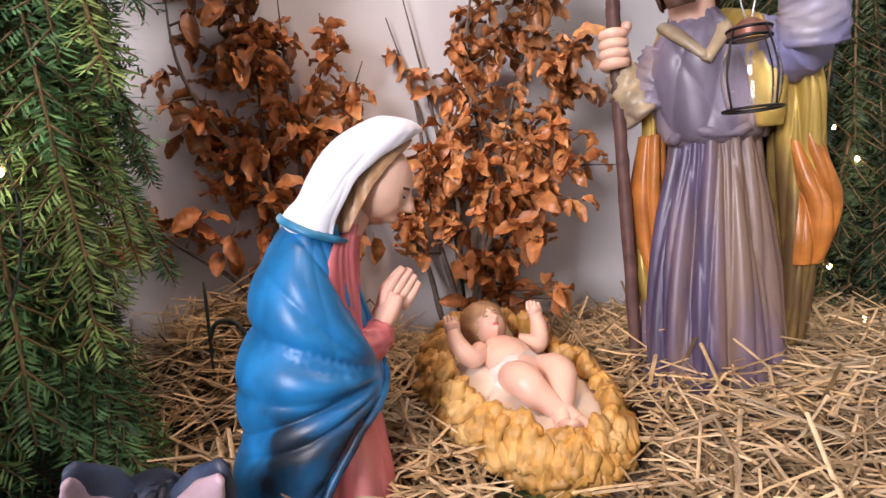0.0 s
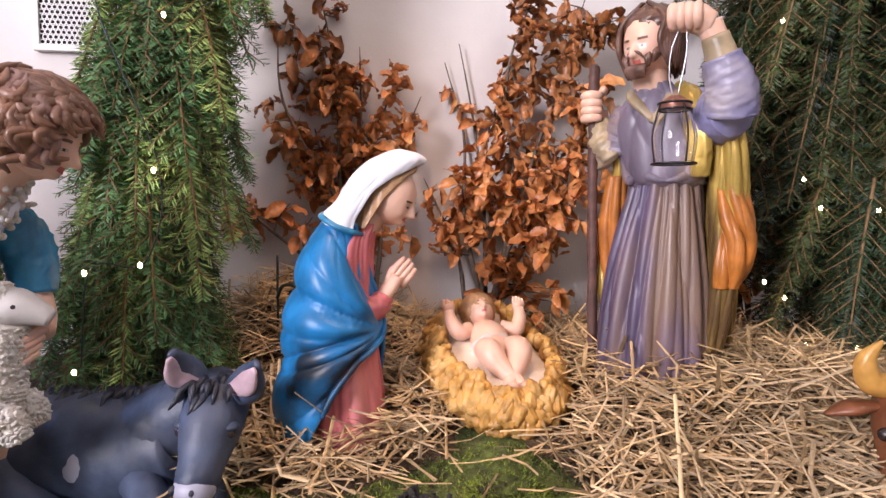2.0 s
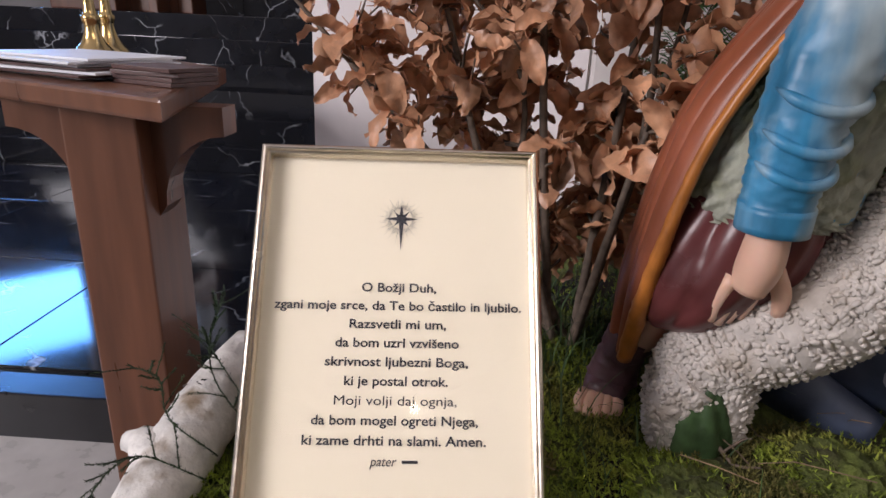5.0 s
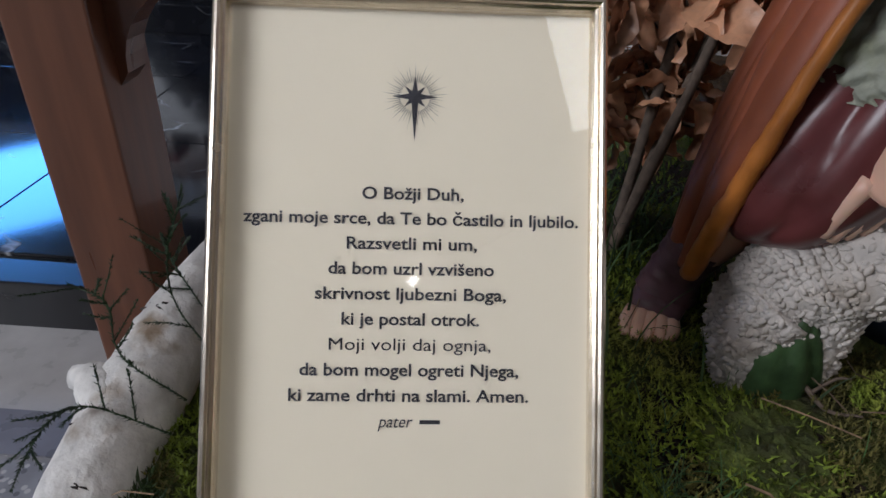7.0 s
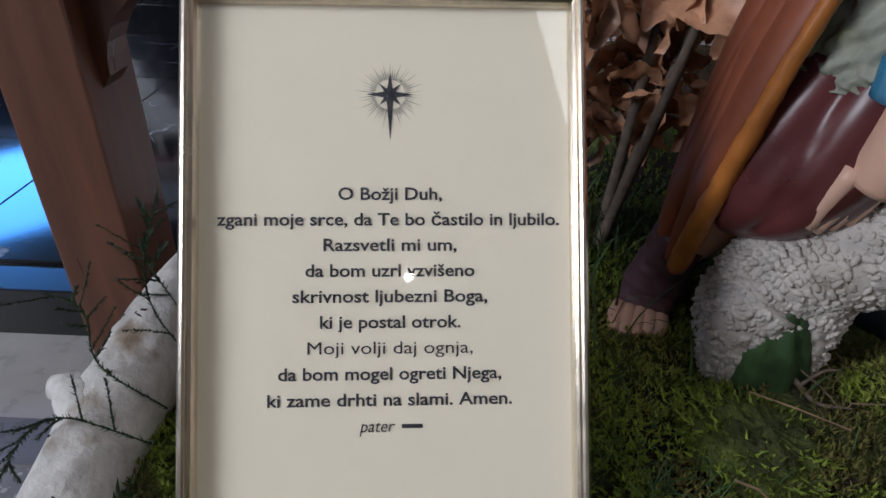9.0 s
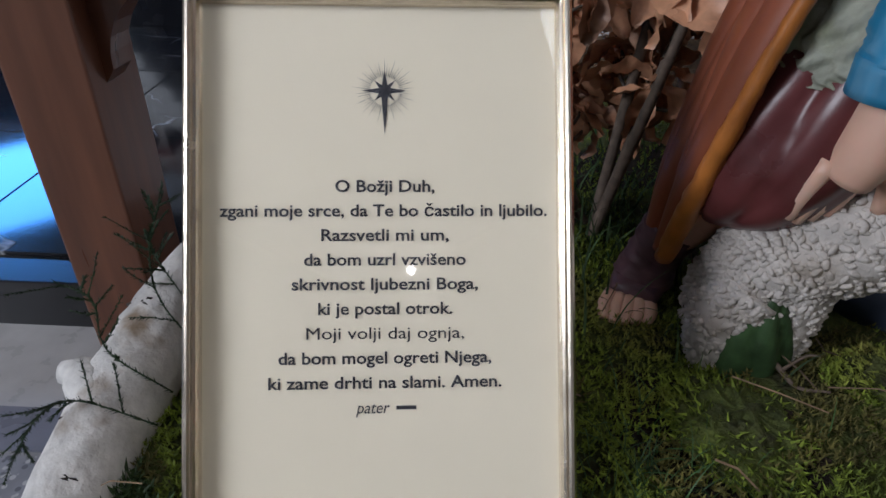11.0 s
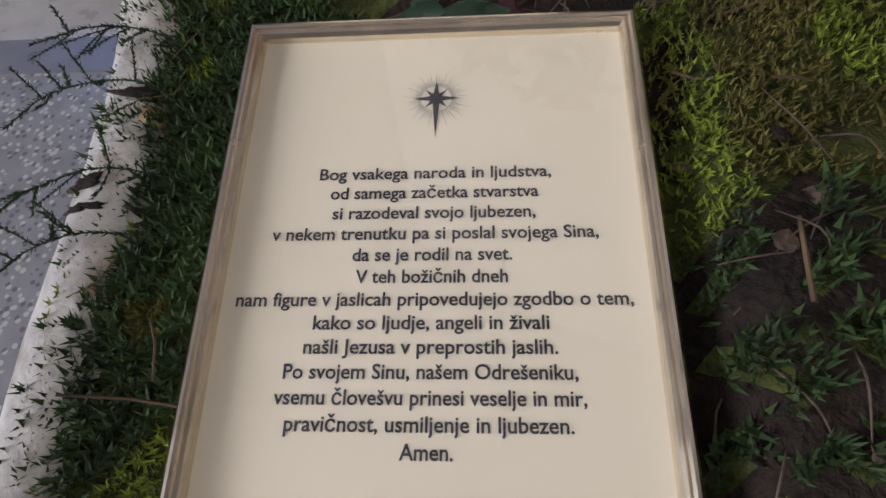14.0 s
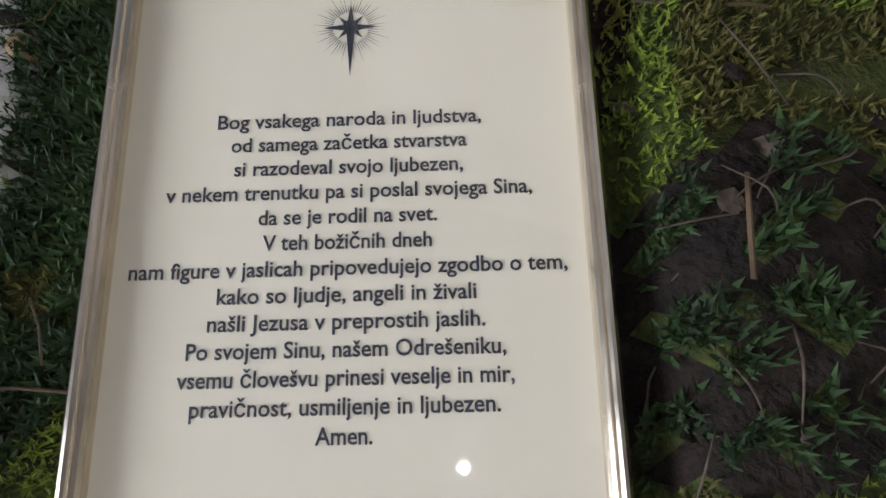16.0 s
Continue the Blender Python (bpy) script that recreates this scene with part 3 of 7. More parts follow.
# ---- birch log ----
top = thing("birch_log", "white birch log with peeling bark edging the moss", "log")
a = Acc()
AX = [(-0.45, -0.375, 0.335), (-0.552, -0.268, 0.338), (-0.668, -0.152, 0.342), (-0.742, -0.088, 0.350), (-0.805, -0.018, 0.375), (-0.845, 0.05, 0.405), (-0.875, 0.11, 0.425)]
tube(a, AX, [0.029, 0.029, 0.029, 0.030, 0.031, 0.030, 0.026], n=36, m=70, bump=0.07, seed=3)
part("trunk", a, BIRCH, top)
rng = random.Random(5)
ax = spline(AX, 60)
for i in range(26):
    k = rng.randrange(4, 56)
    c, t = ax[k], ax[k + 1] - ax[k]
    t /= np.linalg.norm(t)
    side = np.cross(t, (0, 0, 1))
    an = rng.uniform(-0.4, 2.2)
    nrm = np.array(side) * math.cos(an) + np.array((0, 0, 1)) * math.sin(an)
    a = Acc()
    s = rng.uniform(0.006, 0.017)
    w = np.cross(t, nrm)
    rot = np.array([t * 1, w * 1, nrm]).T
    blob(a, c + nrm * 0.0285, (s * 0.35, s, 0.0025), rot=rot, n=12, m=7, bulge=lambda d: 1 + 0.3 * np.sin(d[:, 0] * 7 + d[:, 1] * 5))
    part("bark_scar", a, BIRCH_DK, top)
a = Acc()
tube(a, [(-0.80, -0.02, 0.385), (-0.835, -0.012, 0.395), (-0.868, -0.018, 0.385)], [0.02, 0.016, 0.009], n=14, m=8, bump=0.3)
part("branch_stub", a, BIRCH, top, "broken branch stub")
a = Acc()
tube(a, [(-0.642, -0.160, 0.352), (-0.636, -0.156, 0.366)], [0.009, 0.008], n=18, m=4)
part("cut_knot", a, CUTWOOD, top, "sawn pale knot")

# ---- side table with booklets ----
top = thing("side_table", "brown varnished wooden side table with a broad bracketed leg", "table")
ZT = 0.63
tp = [(-1.253, 0.198), (-1.80, 0.585), (-2.46, 0.62), (-2.60, 0.30), (-2.15, -0.045)]


def prism(acc, prof, z0, z1, mat=0, bevel=0.006):
    bm = bmesh.new()
    f = bm.faces.new([bm.verts.new((x, y, z0)) for x, y in prof])
    r = bmesh.ops.extrude_face_region(bm, geom=[f])
    for e in r["geom"]:
        if isinstance(e, bmesh.types.BMVert):
            e.co.z = z1
    bmesh.ops.recalc_face_normals(bm, faces=bm.faces[:])
    bmesh.ops.bevel(bm, geom=bm.edges[:], offset=bevel, segments=2, affect="EDGES", profile=0.6)
    bm.verts.index_update()
    acc.add([v.co[:] for v in bm.verts], [[v.index for v in f.verts] for f in bm.faces], mat)
    bm.free()


a = Acc()
prism(a, tp, ZT - 0.035, ZT)
part("tabletop", a, WOOD, top, smooth=False)
LEG = Matrix.Translation((-1.553, 0.24, 0)) @ Matrix.Rotation(radians(41), 4, "Z")
a = Acc()
box(a, (-0.055, -0.075, FLOOR), (0.075, 0.075, ZT - 0.035), bevel=0.004)
part("leg", a, WOOD, top, smooth=False, m=LEG)
for s in (-1, 1):
    a = Acc()
    prof = [(0, 0), (0.13, 0)] + [(0.13 - 0.115 * math.sin(t * math.pi / 2 / 8), -0.05 - 0.13 * (1 - math.cos(t * math.pi / 2 / 8))) for t in range(9)] + [(0, -0.2)]
    v = [(((0.075 if s > 0 else -0.055) + s * x), y, ZT - 0.035 + z) for y in (-0.03, 0.03) for x, z in prof]
    k = len(prof)
    a.add(v, [(i, (i + 1) % k, (i + 1) % k + k, i + k) for i in range(k)] + [tuple(range(k)), tuple(reversed(range(k, 2 * k)))])
    part("bracket", a, WOOD, top, smooth=False, m=LEG)
TBL = Matrix.Translation((-1.62, 0.27, ZT)) @ Matrix.Rotation(radians(20), 4, "Z")
rng = random.Random(8)
for i in range(7):
    a = Acc()
    w, d = 0.30, 0.21
    box(a, (-w / 2, -d / 2, 0), (w / 2, d / 2, 0.0045), bevel=0.001)
    b = part("booklet", a, BOOK if i not in (1, 3) else BOOK_D, smooth=False, m=TBL @ pose(-0.09 + rng.uniform(-0.02, 0.02), rng.uniform(-0.01, 0.02), 0.0005 + i * 0.0052, 0, 0, rng.uniform(-6, 6)))
    tagged(b, "pale printed leaflet in a pile on the side table" if i not in (1, 3) else "dark booklet in a pile on the side table", "booklet", group="leaflets on the table")
for i in range(4):
    a = Acc()
    box(a, (-0.07, -0.05, 0), (0.07, 0.05, 0.007), bevel=0.001)
    b = part("card_stack", a, BOOK_D, smooth=False, m=TBL @ pose(0.16, -0.03, 0.0005 + i * 0.0075, 0, 0, rng.uniform(-5, 5)))
    tagged(b, "dark brown prayer card on the side table", "card", group="cards on the table")


def candlestick(x, y, z, h):
    a = Acc()
    prof = [(0.05, 0), (0.05, 0.01), (0.03, 0.03), (0.018, 0.06), (0.024, 0.08), (0.014, 0.1), (0.012, 0.2), (0.022, 0.23), (0.013, 0.25), (0.015, 0.36), (0.03, 0.39), (0.03, 0.4)]
    loft(a, [(0, 0, p[1] / 0.4 * h, p[0], p[0]) for p in prof], n=20, m=50)
    ob = part("candlestick", a, BRASS, m=pose(x, y, z))
    tagged(ob, "tall turned polished brass candlestick", "candlestick", group="altar candlesticks")


candlestick(-2.38, 0.530, ZT, 0.52)
candlestick(-2.28, 0.455, ZT, 0.50)
# kneeler, flower pot, covered altar table beyond
k = thing("kneeler", "small wooden kneeling stool with a red cushion", "kneeler", pose(-4.91, 1.63, 0.77, 0, 0, 41))
for x0 in (-0.17, 0.11):
    a = Acc()
    box(a, (x0, -0.11, 0), (x0 + 0.06, 0.11, 0.20), bevel=0.006)
    part("leg", a, WOOD, k, smooth=False)
a = Acc()
box(a, (-0.19, -0.13, 0.20), (0.19, 0.13, 0.235), bevel=0.008)
part("seat", a, WOOD, k, smooth=False)
a = Acc()
box(a, (-0.20, -0.14, 0.235), (0.20, 0.14, 0.285), bevel=0.02)
part("cushion", a, RED, k, "red padded cushion")
a = Acc()
loft(a, [(0, 0, 0, 0.16, 0.16), (0, 0, 0.27, 0.20, 0.20), (0, 0, 0.31, 0.215, 0.215), (0, 0, 0.32, 0.20, 0.20)], n=32, m=20)
tagged(part("flower_pot", a, POT, m=pose(-5.10, 2.20, 1.044)), "large black plastic flower pot", "flower pot")
a = Acc()
box(a, (-0.24, -0.24, 0.0), (0.24, 0.24, 0.27), bevel=0.01)
tagged(part("pedestal", a, MARBLE, smooth=False, m=pose(-5.10, 2.20, 0.772)), "square polished black marble pedestal", "pedestal")
k = thing("altar_table", "altar table draped with a pale blue-white cloth", "table", pose(-5.22, 1.72, 0.842, 0, 0, 41))
a = Acc()
box(a, (-0.5, -0.2, -0.07), (0.5, 0.3, 0.79), bevel=0.01)
part("body", a, WOOD, k, smooth=False)
a = Acc()
nx2, ny2 = 60, 16
vv = []
for j in range(ny2):
    for i in range(nx2):
        x = -0.56 + 1.12 * i / (nx2 - 1)
        s = j / (ny2 - 1)
        vv.append((x, 0.3 - 0.52 * min(s / 0.55, 1) - 0.012 * math.sin(x * 40) * max(0, s - 0.55) * 2, 0.805 - max(0, s - 0.55) / 0.45 * 0.36 * (1 + 0.05 * math.sin(x * 60))))
a.add(vv, grid_faces(ny2, nx2, False))
part("cloth", a, CLOTH, k, "pale embroidered altar cloth")

# ---- painted figures ----
SKIN = material("painted_skin", (0.74, 0.46, 0.34), 0.38, vary=0.06, scale=30, bump=0.05, second=(0.72, 0.36, 0.27), mix=(0.55, 0.8), subsurface=0.1)
LIP = material("painted_lip", (0.55, 0.13, 0.10), 0.4, vary=0.1, bump=0.0)
EYE = material("painted_eye", (0.03, 0.02, 0.018), 0.25, vary=0.1, bump=0.0)
EYEW = material("painted_eye_white", (0.46, 0.40, 0.35), 0.25, vary=0.05, bump=0.0)
BROW = material("painted_brow", (0.13, 0.06, 0.03), 0.5, vary=0.2, bump=0.0)
HAIR_B = material("painted_brown_hair", (0.20, 0.095, 0.055), 0.38, vary=0.35, scale=60, bump=0.3, second=(0.36, 0.22, 0.20), mix=(0.52, 0.7))
HAIR_D = material("painted_dark_hair", (0.10, 0.048, 0.032), 0.4, vary=0.35, scale=60, bump=0.3, second=(0.22, 0.13, 0.11), mix=(0.55, 0.7))
HAIR_F = material("painted_fair_hair", (0.42, 0.24, 0.12), 0.4, vary=0.3, scale=60, bump=0.3)
BLUE = material("painted_blue_mantle", (0.010, 0.165, 0.40), 0.40, vary=0.3, scale=44, bump=0.08, second=(0.012, 0.024, 0.042), mix=(0.53, 0.64), stretch=(0.20, 1, 0.62), turn=(0, 0.60, 0))
BLUE_L = material("painted_pale_blue", (0.030, 0.22, 0.40), 0.40, vary=0.35, scale=40, bump=0.08, second=(0.36, 0.46, 0.50), mix=(0.47, 0.62), stretch=(1, 1, 0.32))
WHITE = material("painted_white_veil", (0.76, 0.76, 0.82), 0.45, vary=0.06, scale=26, bump=0.1, second=(0.58, 0.58, 0.72), mix=(0.6, 0.85))
PINK = material("painted_rose_dress", (0.55, 0.14, 0.15), 0.42, vary=0.25, scale=30, bump=0.1, second=(0.68, 0.30, 0.28), mix=(0.55, 0.75), stretch=(1, 1, 0.35))
MAUVE = material("painted_mauve_robe", (0.085, 0.062, 0.115), 0.4, vary=0.55, scale=40, bump=0.1, second=(0.20, 0.13, 0.095), mix=(0.44, 0.60), stretch=(1, 1, 0.16))
MAUVE_C = material("painted_mauve_tunic", (0.16, 0.13, 0.175), 0.4, vary=0.4, scale=26, bump=0.1, second=(0.27, 0.20, 0.15), mix=(0.46, 0.62), stretch=(1, 1, 0.4))
MAUVE_T = material("painted_tan_trim", (0.36, 0.27, 0.16), 0.4, vary=0.35, scale=30, bump=0.1, second=(0.20, 0.16, 0.18), mix=(0.5, 0.7))
MAUVE_B = material("painted_violet_sleeve", (0.20, 0.19, 0.33), 0.4, vary=0.25, scale=24, bump=0.1, second=(0.46, 0.40, 0.42), mix=(0.5, 0.7))
GOLD = material("painted_gold_cloak", (0.46, 0.31, 0.07), 0.32, vary=0.35, scale=30, bump=0.1, second=(0.13, 0.075, 0.03), mix=(0.47, 0.62), metal=0.25, stretch=(1, 1, 0.4))
ORANGE = material("painted_orange_lining", (0.46, 0.16, 0.03), 0.36, vary=0.35, scale=30, bump=0.1, second=(0.26, 0.08, 0.02), mix=(0.54, 0.74))
FLEECE = material("painted_fleece", (0.62, 0.57, 0.52), 0.75, vary=0.15, scale=60, bump=0.5, second=(0.44, 0.38, 0.32), mix=(0.52, 0.7), bump_dist=0.004)
FLEECE_G = material("painted_mossy_fleece", (0.34, 0.35, 0.28), 0.75, vary=0.25, scale=50, bump=0.6, second=(0.22, 0.24, 0.10), mix=(0.5, 0.7), bump_dist=0.004)
MAROON = material("painted_maroon", (0.13, 0.035, 0.035), 0.3, vary=0.3, scale=28, bump=0.1)
BOOT = material("painted_boot", (0.13, 0.065, 0.075), 0.42, vary=0.3, scale=40, bump=0.2)
RUST = material("painted_rust_cloak", (0.26, 0.075, 0.035), 0.38, vary=0.35, scale=24, bump=0.1, second=(0.46, 0.17, 0.03), mix=(0.5, 0.68), stretch=(1, 1, 0.4))
DONKEY = material("painted_donkey", (0.040, 0.055, 0.095), 0.50, vary=0.5, scale=26, bump=0.35, bump_scale=120, second=(0.085, 0.095, 0.14), mix=(0.55, 0.75))
DONKEY_P = material("painted_donkey_pale", (0.34, 0.34, 0.42), 0.45, vary=0.15, scale=26, bump=0.2)
DONKEY_E = material("painted_ear_inner", (0.46, 0.32, 0.36), 0.5, vary=0.2, scale=40, bump=0.1)
MANE = material("painted_mane", (0.02, 0.022, 0.034), 0.45, vary=0.4, scale=80, bump=0.5)
OXHIDE = material("painted_ox", (0.22, 0.075, 0.03), 0.42, vary=0.35, scale=26, bump=0.25, second=(0.09, 0.045, 0.03), mix=(0.52, 0.7))
HORN = material("painted_horn", (0.58, 0.30, 0.07), 0.32, vary=0.2, scale=50, bump=0.1)
MOSSP = material("painted_moss_base", (0.05, 0.10, 0.035), 0.55, vary=0.5, scale=50, bump=0.5)


def figure(name, acc, mats, label, category, x, y, z, deg, s=1.0):
    """One painted figure, a single mesh."""
    me = acc.mesh(name, mats)
    ob = new(name, me)
    ob.matrix_basis = pose(x, y, z, 0, 0, deg) @ Matrix.Scale(s, 4)
    return tagged(ob, label, category, group="crib figures")


def folds(n, amp, top=0.0, seed=0.0, twist=0.0, sharp=1.6):
    """Hanging folds: bulge grows from s = top downwards (s = 0 is the hem)."""
    def fn(A, S):
        w = 0
        for i, (k, a) in enumerate(((n, 1.0), (n * 1.7 + 1, 0.55), (n * 0.6 + 1, 0.7))):
            ph = A * round(k) + seed * (i + 1) * 2.1 + twist * S * (i + 1) + 0.6 * np.sin(S * 5 + i + seed)
            c = np.cos(ph)
            w = w + a * (np.sign(c) * np.abs(c) ** sharp)
        env = 1 - (1 - top) * smoothstep(0.35, 1.0, S)
        return amp * w * env
    return fn


def swags(n, amp, seed=0.0, tilt=3.0):
    """Slanting drapery folds."""
    def fn(A, S):
        ph = n * S * 2 * math.pi + tilt * np.sin(A * 1.0 + seed) + seed
        c = np.cos(ph)
        d = np.cos(A * 5 + seed * 3 + S * 4)
        return amp * (np.sign(c) * np.abs(c) ** 1.5 + 0.5 * d)
    return fn


def head(acc, c, deg, tilt, s, skin, lip, eye, eyew, brow, roll=0.0):
    """A plain modelled head facing +x after turning by deg and tilting down by tilt; s = half height."""
    n, m = 64, 48
    th = np.linspace(0, math.pi, m)
    ph = np.linspace(-math.pi, math.pi, n, endpoint=False)
    T, P = np.meshgrid(th, ph, indexing="ij")
    d = np.stack([np.sin(T) * np.cos(P), np.sin(T) * np.sin(P), np.cos(T)], -1)
    el = np.pi / 2 - T
    r = np.ones_like(T)

    def bump(p0, e0, wp, we, k):
        return k * np.exp(-((P - p0) / wp) ** 2 - ((el - e0) / we) ** 2)
    r = r + bump(0, -0.08, 0.10, 0.20, 0.17) + bump(0, -0.20, 0.15, 0.09, 0.24) + bump(0, -0.64, 0.28, 0.15, 0.13) - bump(0, 0.13, 0.3, 0.10, 0.03)
    r = r + bump(0, -0.40, 0.2, 0.05, 0.07) + bump(0, -0.49, 0.17, 0.045, 0.065) - bump(0, -0.445, 0.2, 0.02, 0.05)
    r = r + bump(0.33, 0.20, 0.2, 0.07, 0.045) + bump(-0.33, 0.20, 0.2, 0.07, 0.045)
    r = r - bump(0.33, 0.04, 0.16, 0.10, 0.07) - bump(-0.33, 0.04, 0.16, 0.10, 0.07)
    r = r + bump(0.33, 0.02, 0.11, 0.055, 0.045) + bump(-0.33, 0.02, 0.11, 0.055, 0.045)
    r = r + bump(0.5, -0.25, 0.25, 0.2, 0.03) + bump(-0.5, -0.25, 0.25, 0.2, 0.03)
    r = r * (1 - 0.10 * smoothstep(-0.2, -1.2, el) * (np.abs(P) > 0))
    q = d * r[..., None] * np.array([0.86, 0.74, 1.0]) * s
    q = q.reshape(-1, 3)
    R = np.array(Matrix.Rotation(radians(deg), 3, "Z") @ Matrix.Rotation(radians(tilt), 3, "Y") @ Matrix.Rotation(radians(roll), 3, "X"))
    f = [tuple(reversed(x)) for x in grid_faces(m, n, True)]
    pc, ec = (P + np.pi / n), el - np.pi / m / 2
    base = acc.n
    acc.add(q @ R.T + np.asarray(c, float), f, skin)
    k0 = len(acc.m) - len(f)
    for i in range(m - 1):
        for j in range(n):
            p, e = pc[i, j], ec[i, j]
            ap = abs(p)
            mt = None
            if ap < 0.2 and -0.52 < e < -0.37 - 0.15 * ap:
                mt = lip
            if ((ap - 0.33) / 0.15) ** 2 + ((e - 0.01) / 0.034) ** 2 < 1:
                mt = eyew
            if ((ap - 0.31) / 0.06) ** 2 + ((e - 0.005) / 0.036) ** 2 < 1:
                mt = eye
            if 0.15 < ap < 0.55 and abs(e - 0.20 + 0.08 * (ap - 0.3) ** 2 * 4) < 0.024:
                mt = brow
            if mt is not None:
                acc.m[k0 + i * n + j] = mt
    return R


def fingers(acc, base, tip, spread, mat, r=0.0065, n=4):
    b, t, s = np.array(base, float), np.array(tip, float), np.array(spread, float)
    for i in range(n):
        o = s * (i - (n - 1) / 2)
        k = 1 - 0.08 * abs(i - 1.2)
        tube(acc, [b + o * 0.85, b + (t - b) * 0.55 * k + o, b + (t - b) * k + o * 0.9], [r, r * 0.95, r * 0.6], mat, n=8, m=7)


def drape(parts):
    """Rounded folds with sharp valleys: parts are (turns round, turns up, amount, phase)."""
    def fn(A, S):
        w = 0
        for ka, ks, am, ph in parts:
            x = ka * A + ks * S * 2 * math.pi + ph + 0.5 * np.sin(3.1 * S + 1.7 * A + ph)
            w = w + am * (np.abs(np.sin(x)) ** 0.55 - 0.7)
        return w
    return fn


def along(points):
    """A smooth function of s through (s, value) pairs."""
    xs, ys = [p[0] for p in points], [p[1] for p in points]
    return lambda s: np.interp(s, xs, ys)


def radiating(ring_list, x0, z0, amount, count, phase, spread=0.05):
    """Folds that fan out from one gathered point (x0, z0) of a lofted garment."""
    r = np.asarray(ring_list, float)

    def fn(A, S):
        q = S * (len(r) - 1)
        at = lambda k: np.interp(q, np.arange(len(r)), r[:, k])
        x, z = at(0) + at(3) * np.cos(A), at(2)
        ph = np.arctan2(z - z0, x0 - x + 1e-6)
        d = np.hypot(z - z0, x0 - x)
        w = np.abs(np.sin(count * ph + phase + 5.0 * d)) ** 0.6 - 0.68 + 0.45 * (np.abs(np.sin(count * 1.7 * ph - 7 * d + 2 * phase)) ** 0.6 - 0.68)
        return amount * w * smoothstep(0.0, spread, d)
    return fn


def both(f, g):
    return lambda A, S: f(A, S) + g(A, S)


# Mary, kneeling; +x is the way she faces
a = Acc()
loft(a, [(-0.010, 0, -0.02, 0.066, 0.070), (-0.008, 0, 0.06, 0.056, 0.064), (-0.008, 0, 0.15, 0.046, 0.058), (-0.006, 0, 0.22, 0.042, 0.054), (0.002, 0, 0.27, 0.036, 0.046), (0.022, 0, 0.296, 0.022, 0.024), (0.034, 0, 0.310, 0.019, 0.019)], 1, n=130, m=60, fold=drape([(4.5, 0.4, 0.12, 0.3), (8, 0.7, 0.06, 1.0)]))
tube(a, [(0.014, 0, 0.280), (0.042, 0, 0.318)], [0.022, 0.019], 2, n=16, m=6)
head(a, (0.063, -0.002, 0.337), -20, 28, 0.043, 2, 3, 4, 5, 6)
mant = [(-0.024, 0, -0.02, 0.083, 0.090), (-0.024, 0, 0.03, 0.083, 0.090), (-0.024, 0, 0.075, 0.081, 0.088), (-0.022, 0, 0.115, 0.077, 0.087), (-0.021, 0, 0.153, 0.072, 0.087), (-0.022, 0, 0.206, 0.060, 0.081), (-0.020, 0, 0.255, 0.046, 0.068), (-0.012, 0, 0.290, 0.034, 0.048), (0.000, 0, 0.314, 0.030, 0.034)]
near = along([(0, 118), (0.125, 98), (0.25, 82), (0.36, 60), (0.45, 22), (0.50, 4), (0.56, 6), (0.66, 14), (0.76, 24), (0.88, 44), (1, 70)])
far = along([(0, 44), (0.2, 22), (0.4, 12), (0.6, 16), (0.8, 34), (1, 70)])
fm = both(radiating(mant, 0.052, 0.150, 0.17, 4.6, 0.5), drape([(3.5, 0.3, 0.025, 0.6)]))
loft(a, mant, 0, n=200, m=120, arc=lambda s: (far(s), 360 - near(s)), fold=fm, thick=0.005)
# turned hem of the mantle that runs round the wrist
hem = spline(mant, 40)
hp = []
for i in range(6, 38, 2):
    q, an = hem[i], radians(360 - near(i / 39.0))
    hp.append((q[0] + (q[3] + 0.001) * math.cos(an), q[1] + (q[4] + 0.001) * math.sin(an), q[2]))
tube(a, hp, [0.0042] * len(hp), 0, n=10, m=60, bump=0.3)
for s in (1, -1):
    tube(a, [(0.000, s * 0.036, 0.190), (0.026, s * 0.030, 0.172), (0.044, s * 0.022, 0.182), (0.052, s * 0.016, 0.192)], [0.018, 0.020, 0.018, 0.014], 1, n=22, m=18, bump=0.28, seed=9 + s)
    tube(a, [(0.046, s * 0.019, 0.186), (0.060, s * 0.011, 0.204), (0.072, s * 0.008, 0.221)], [0.012, 0.0145, 0.012], 2, n=14, m=10, flat=0.7)
    fingers(a, (0.068, s * 0.007, 0.213), (0.094, s * 0.0045, 0.243), (0.006, 0, -0.0055), 2, r=0.0054)
    tube(a, [(0.058, s * 0.011, 0.210), (0.063, s * 0.005, 0.227), (0.070, s * 0.003, 0.236)], [0.006, 0.006, 0.004], 2, n=8, m=6)
# veil: falls from the brow over the nape to the shoulders
vrings = [(-0.004, 0, 0.304, 0.034, 0.050), (0.004, 0, 0.318, 0.034, 0.050), (0.018, 0, 0.333, 0.034, 0.049), (0.036, 0, 0.352, 0.040, 0.048), (0.056, 0, 0.372, 0.046, 0.045), (0.072, 0, 0.388, 0.044, 0.038), (0.078, 0, 0.399, 0.028, 0.026), (0.076, 0, 0.405, 0.010, 0.010), (0.076, 0, 0.4065, 0.001, 0.001)]
op = along([(0, 66), (0.12, 70), (0.3, 74), (0.45, 62), (0.55, 40), (0.63, 12), (0.68, 1), (1, 1)])
loft(a, vrings, 7, n=130, m=80, arc=lambda s: (op(s), 360 - op(s)), fold=drape([(3, 0.5, 0.045, 0.4), (6, -0.6, 0.025, 2.0)]), thick=0.0035)
vl = a.v[-1]
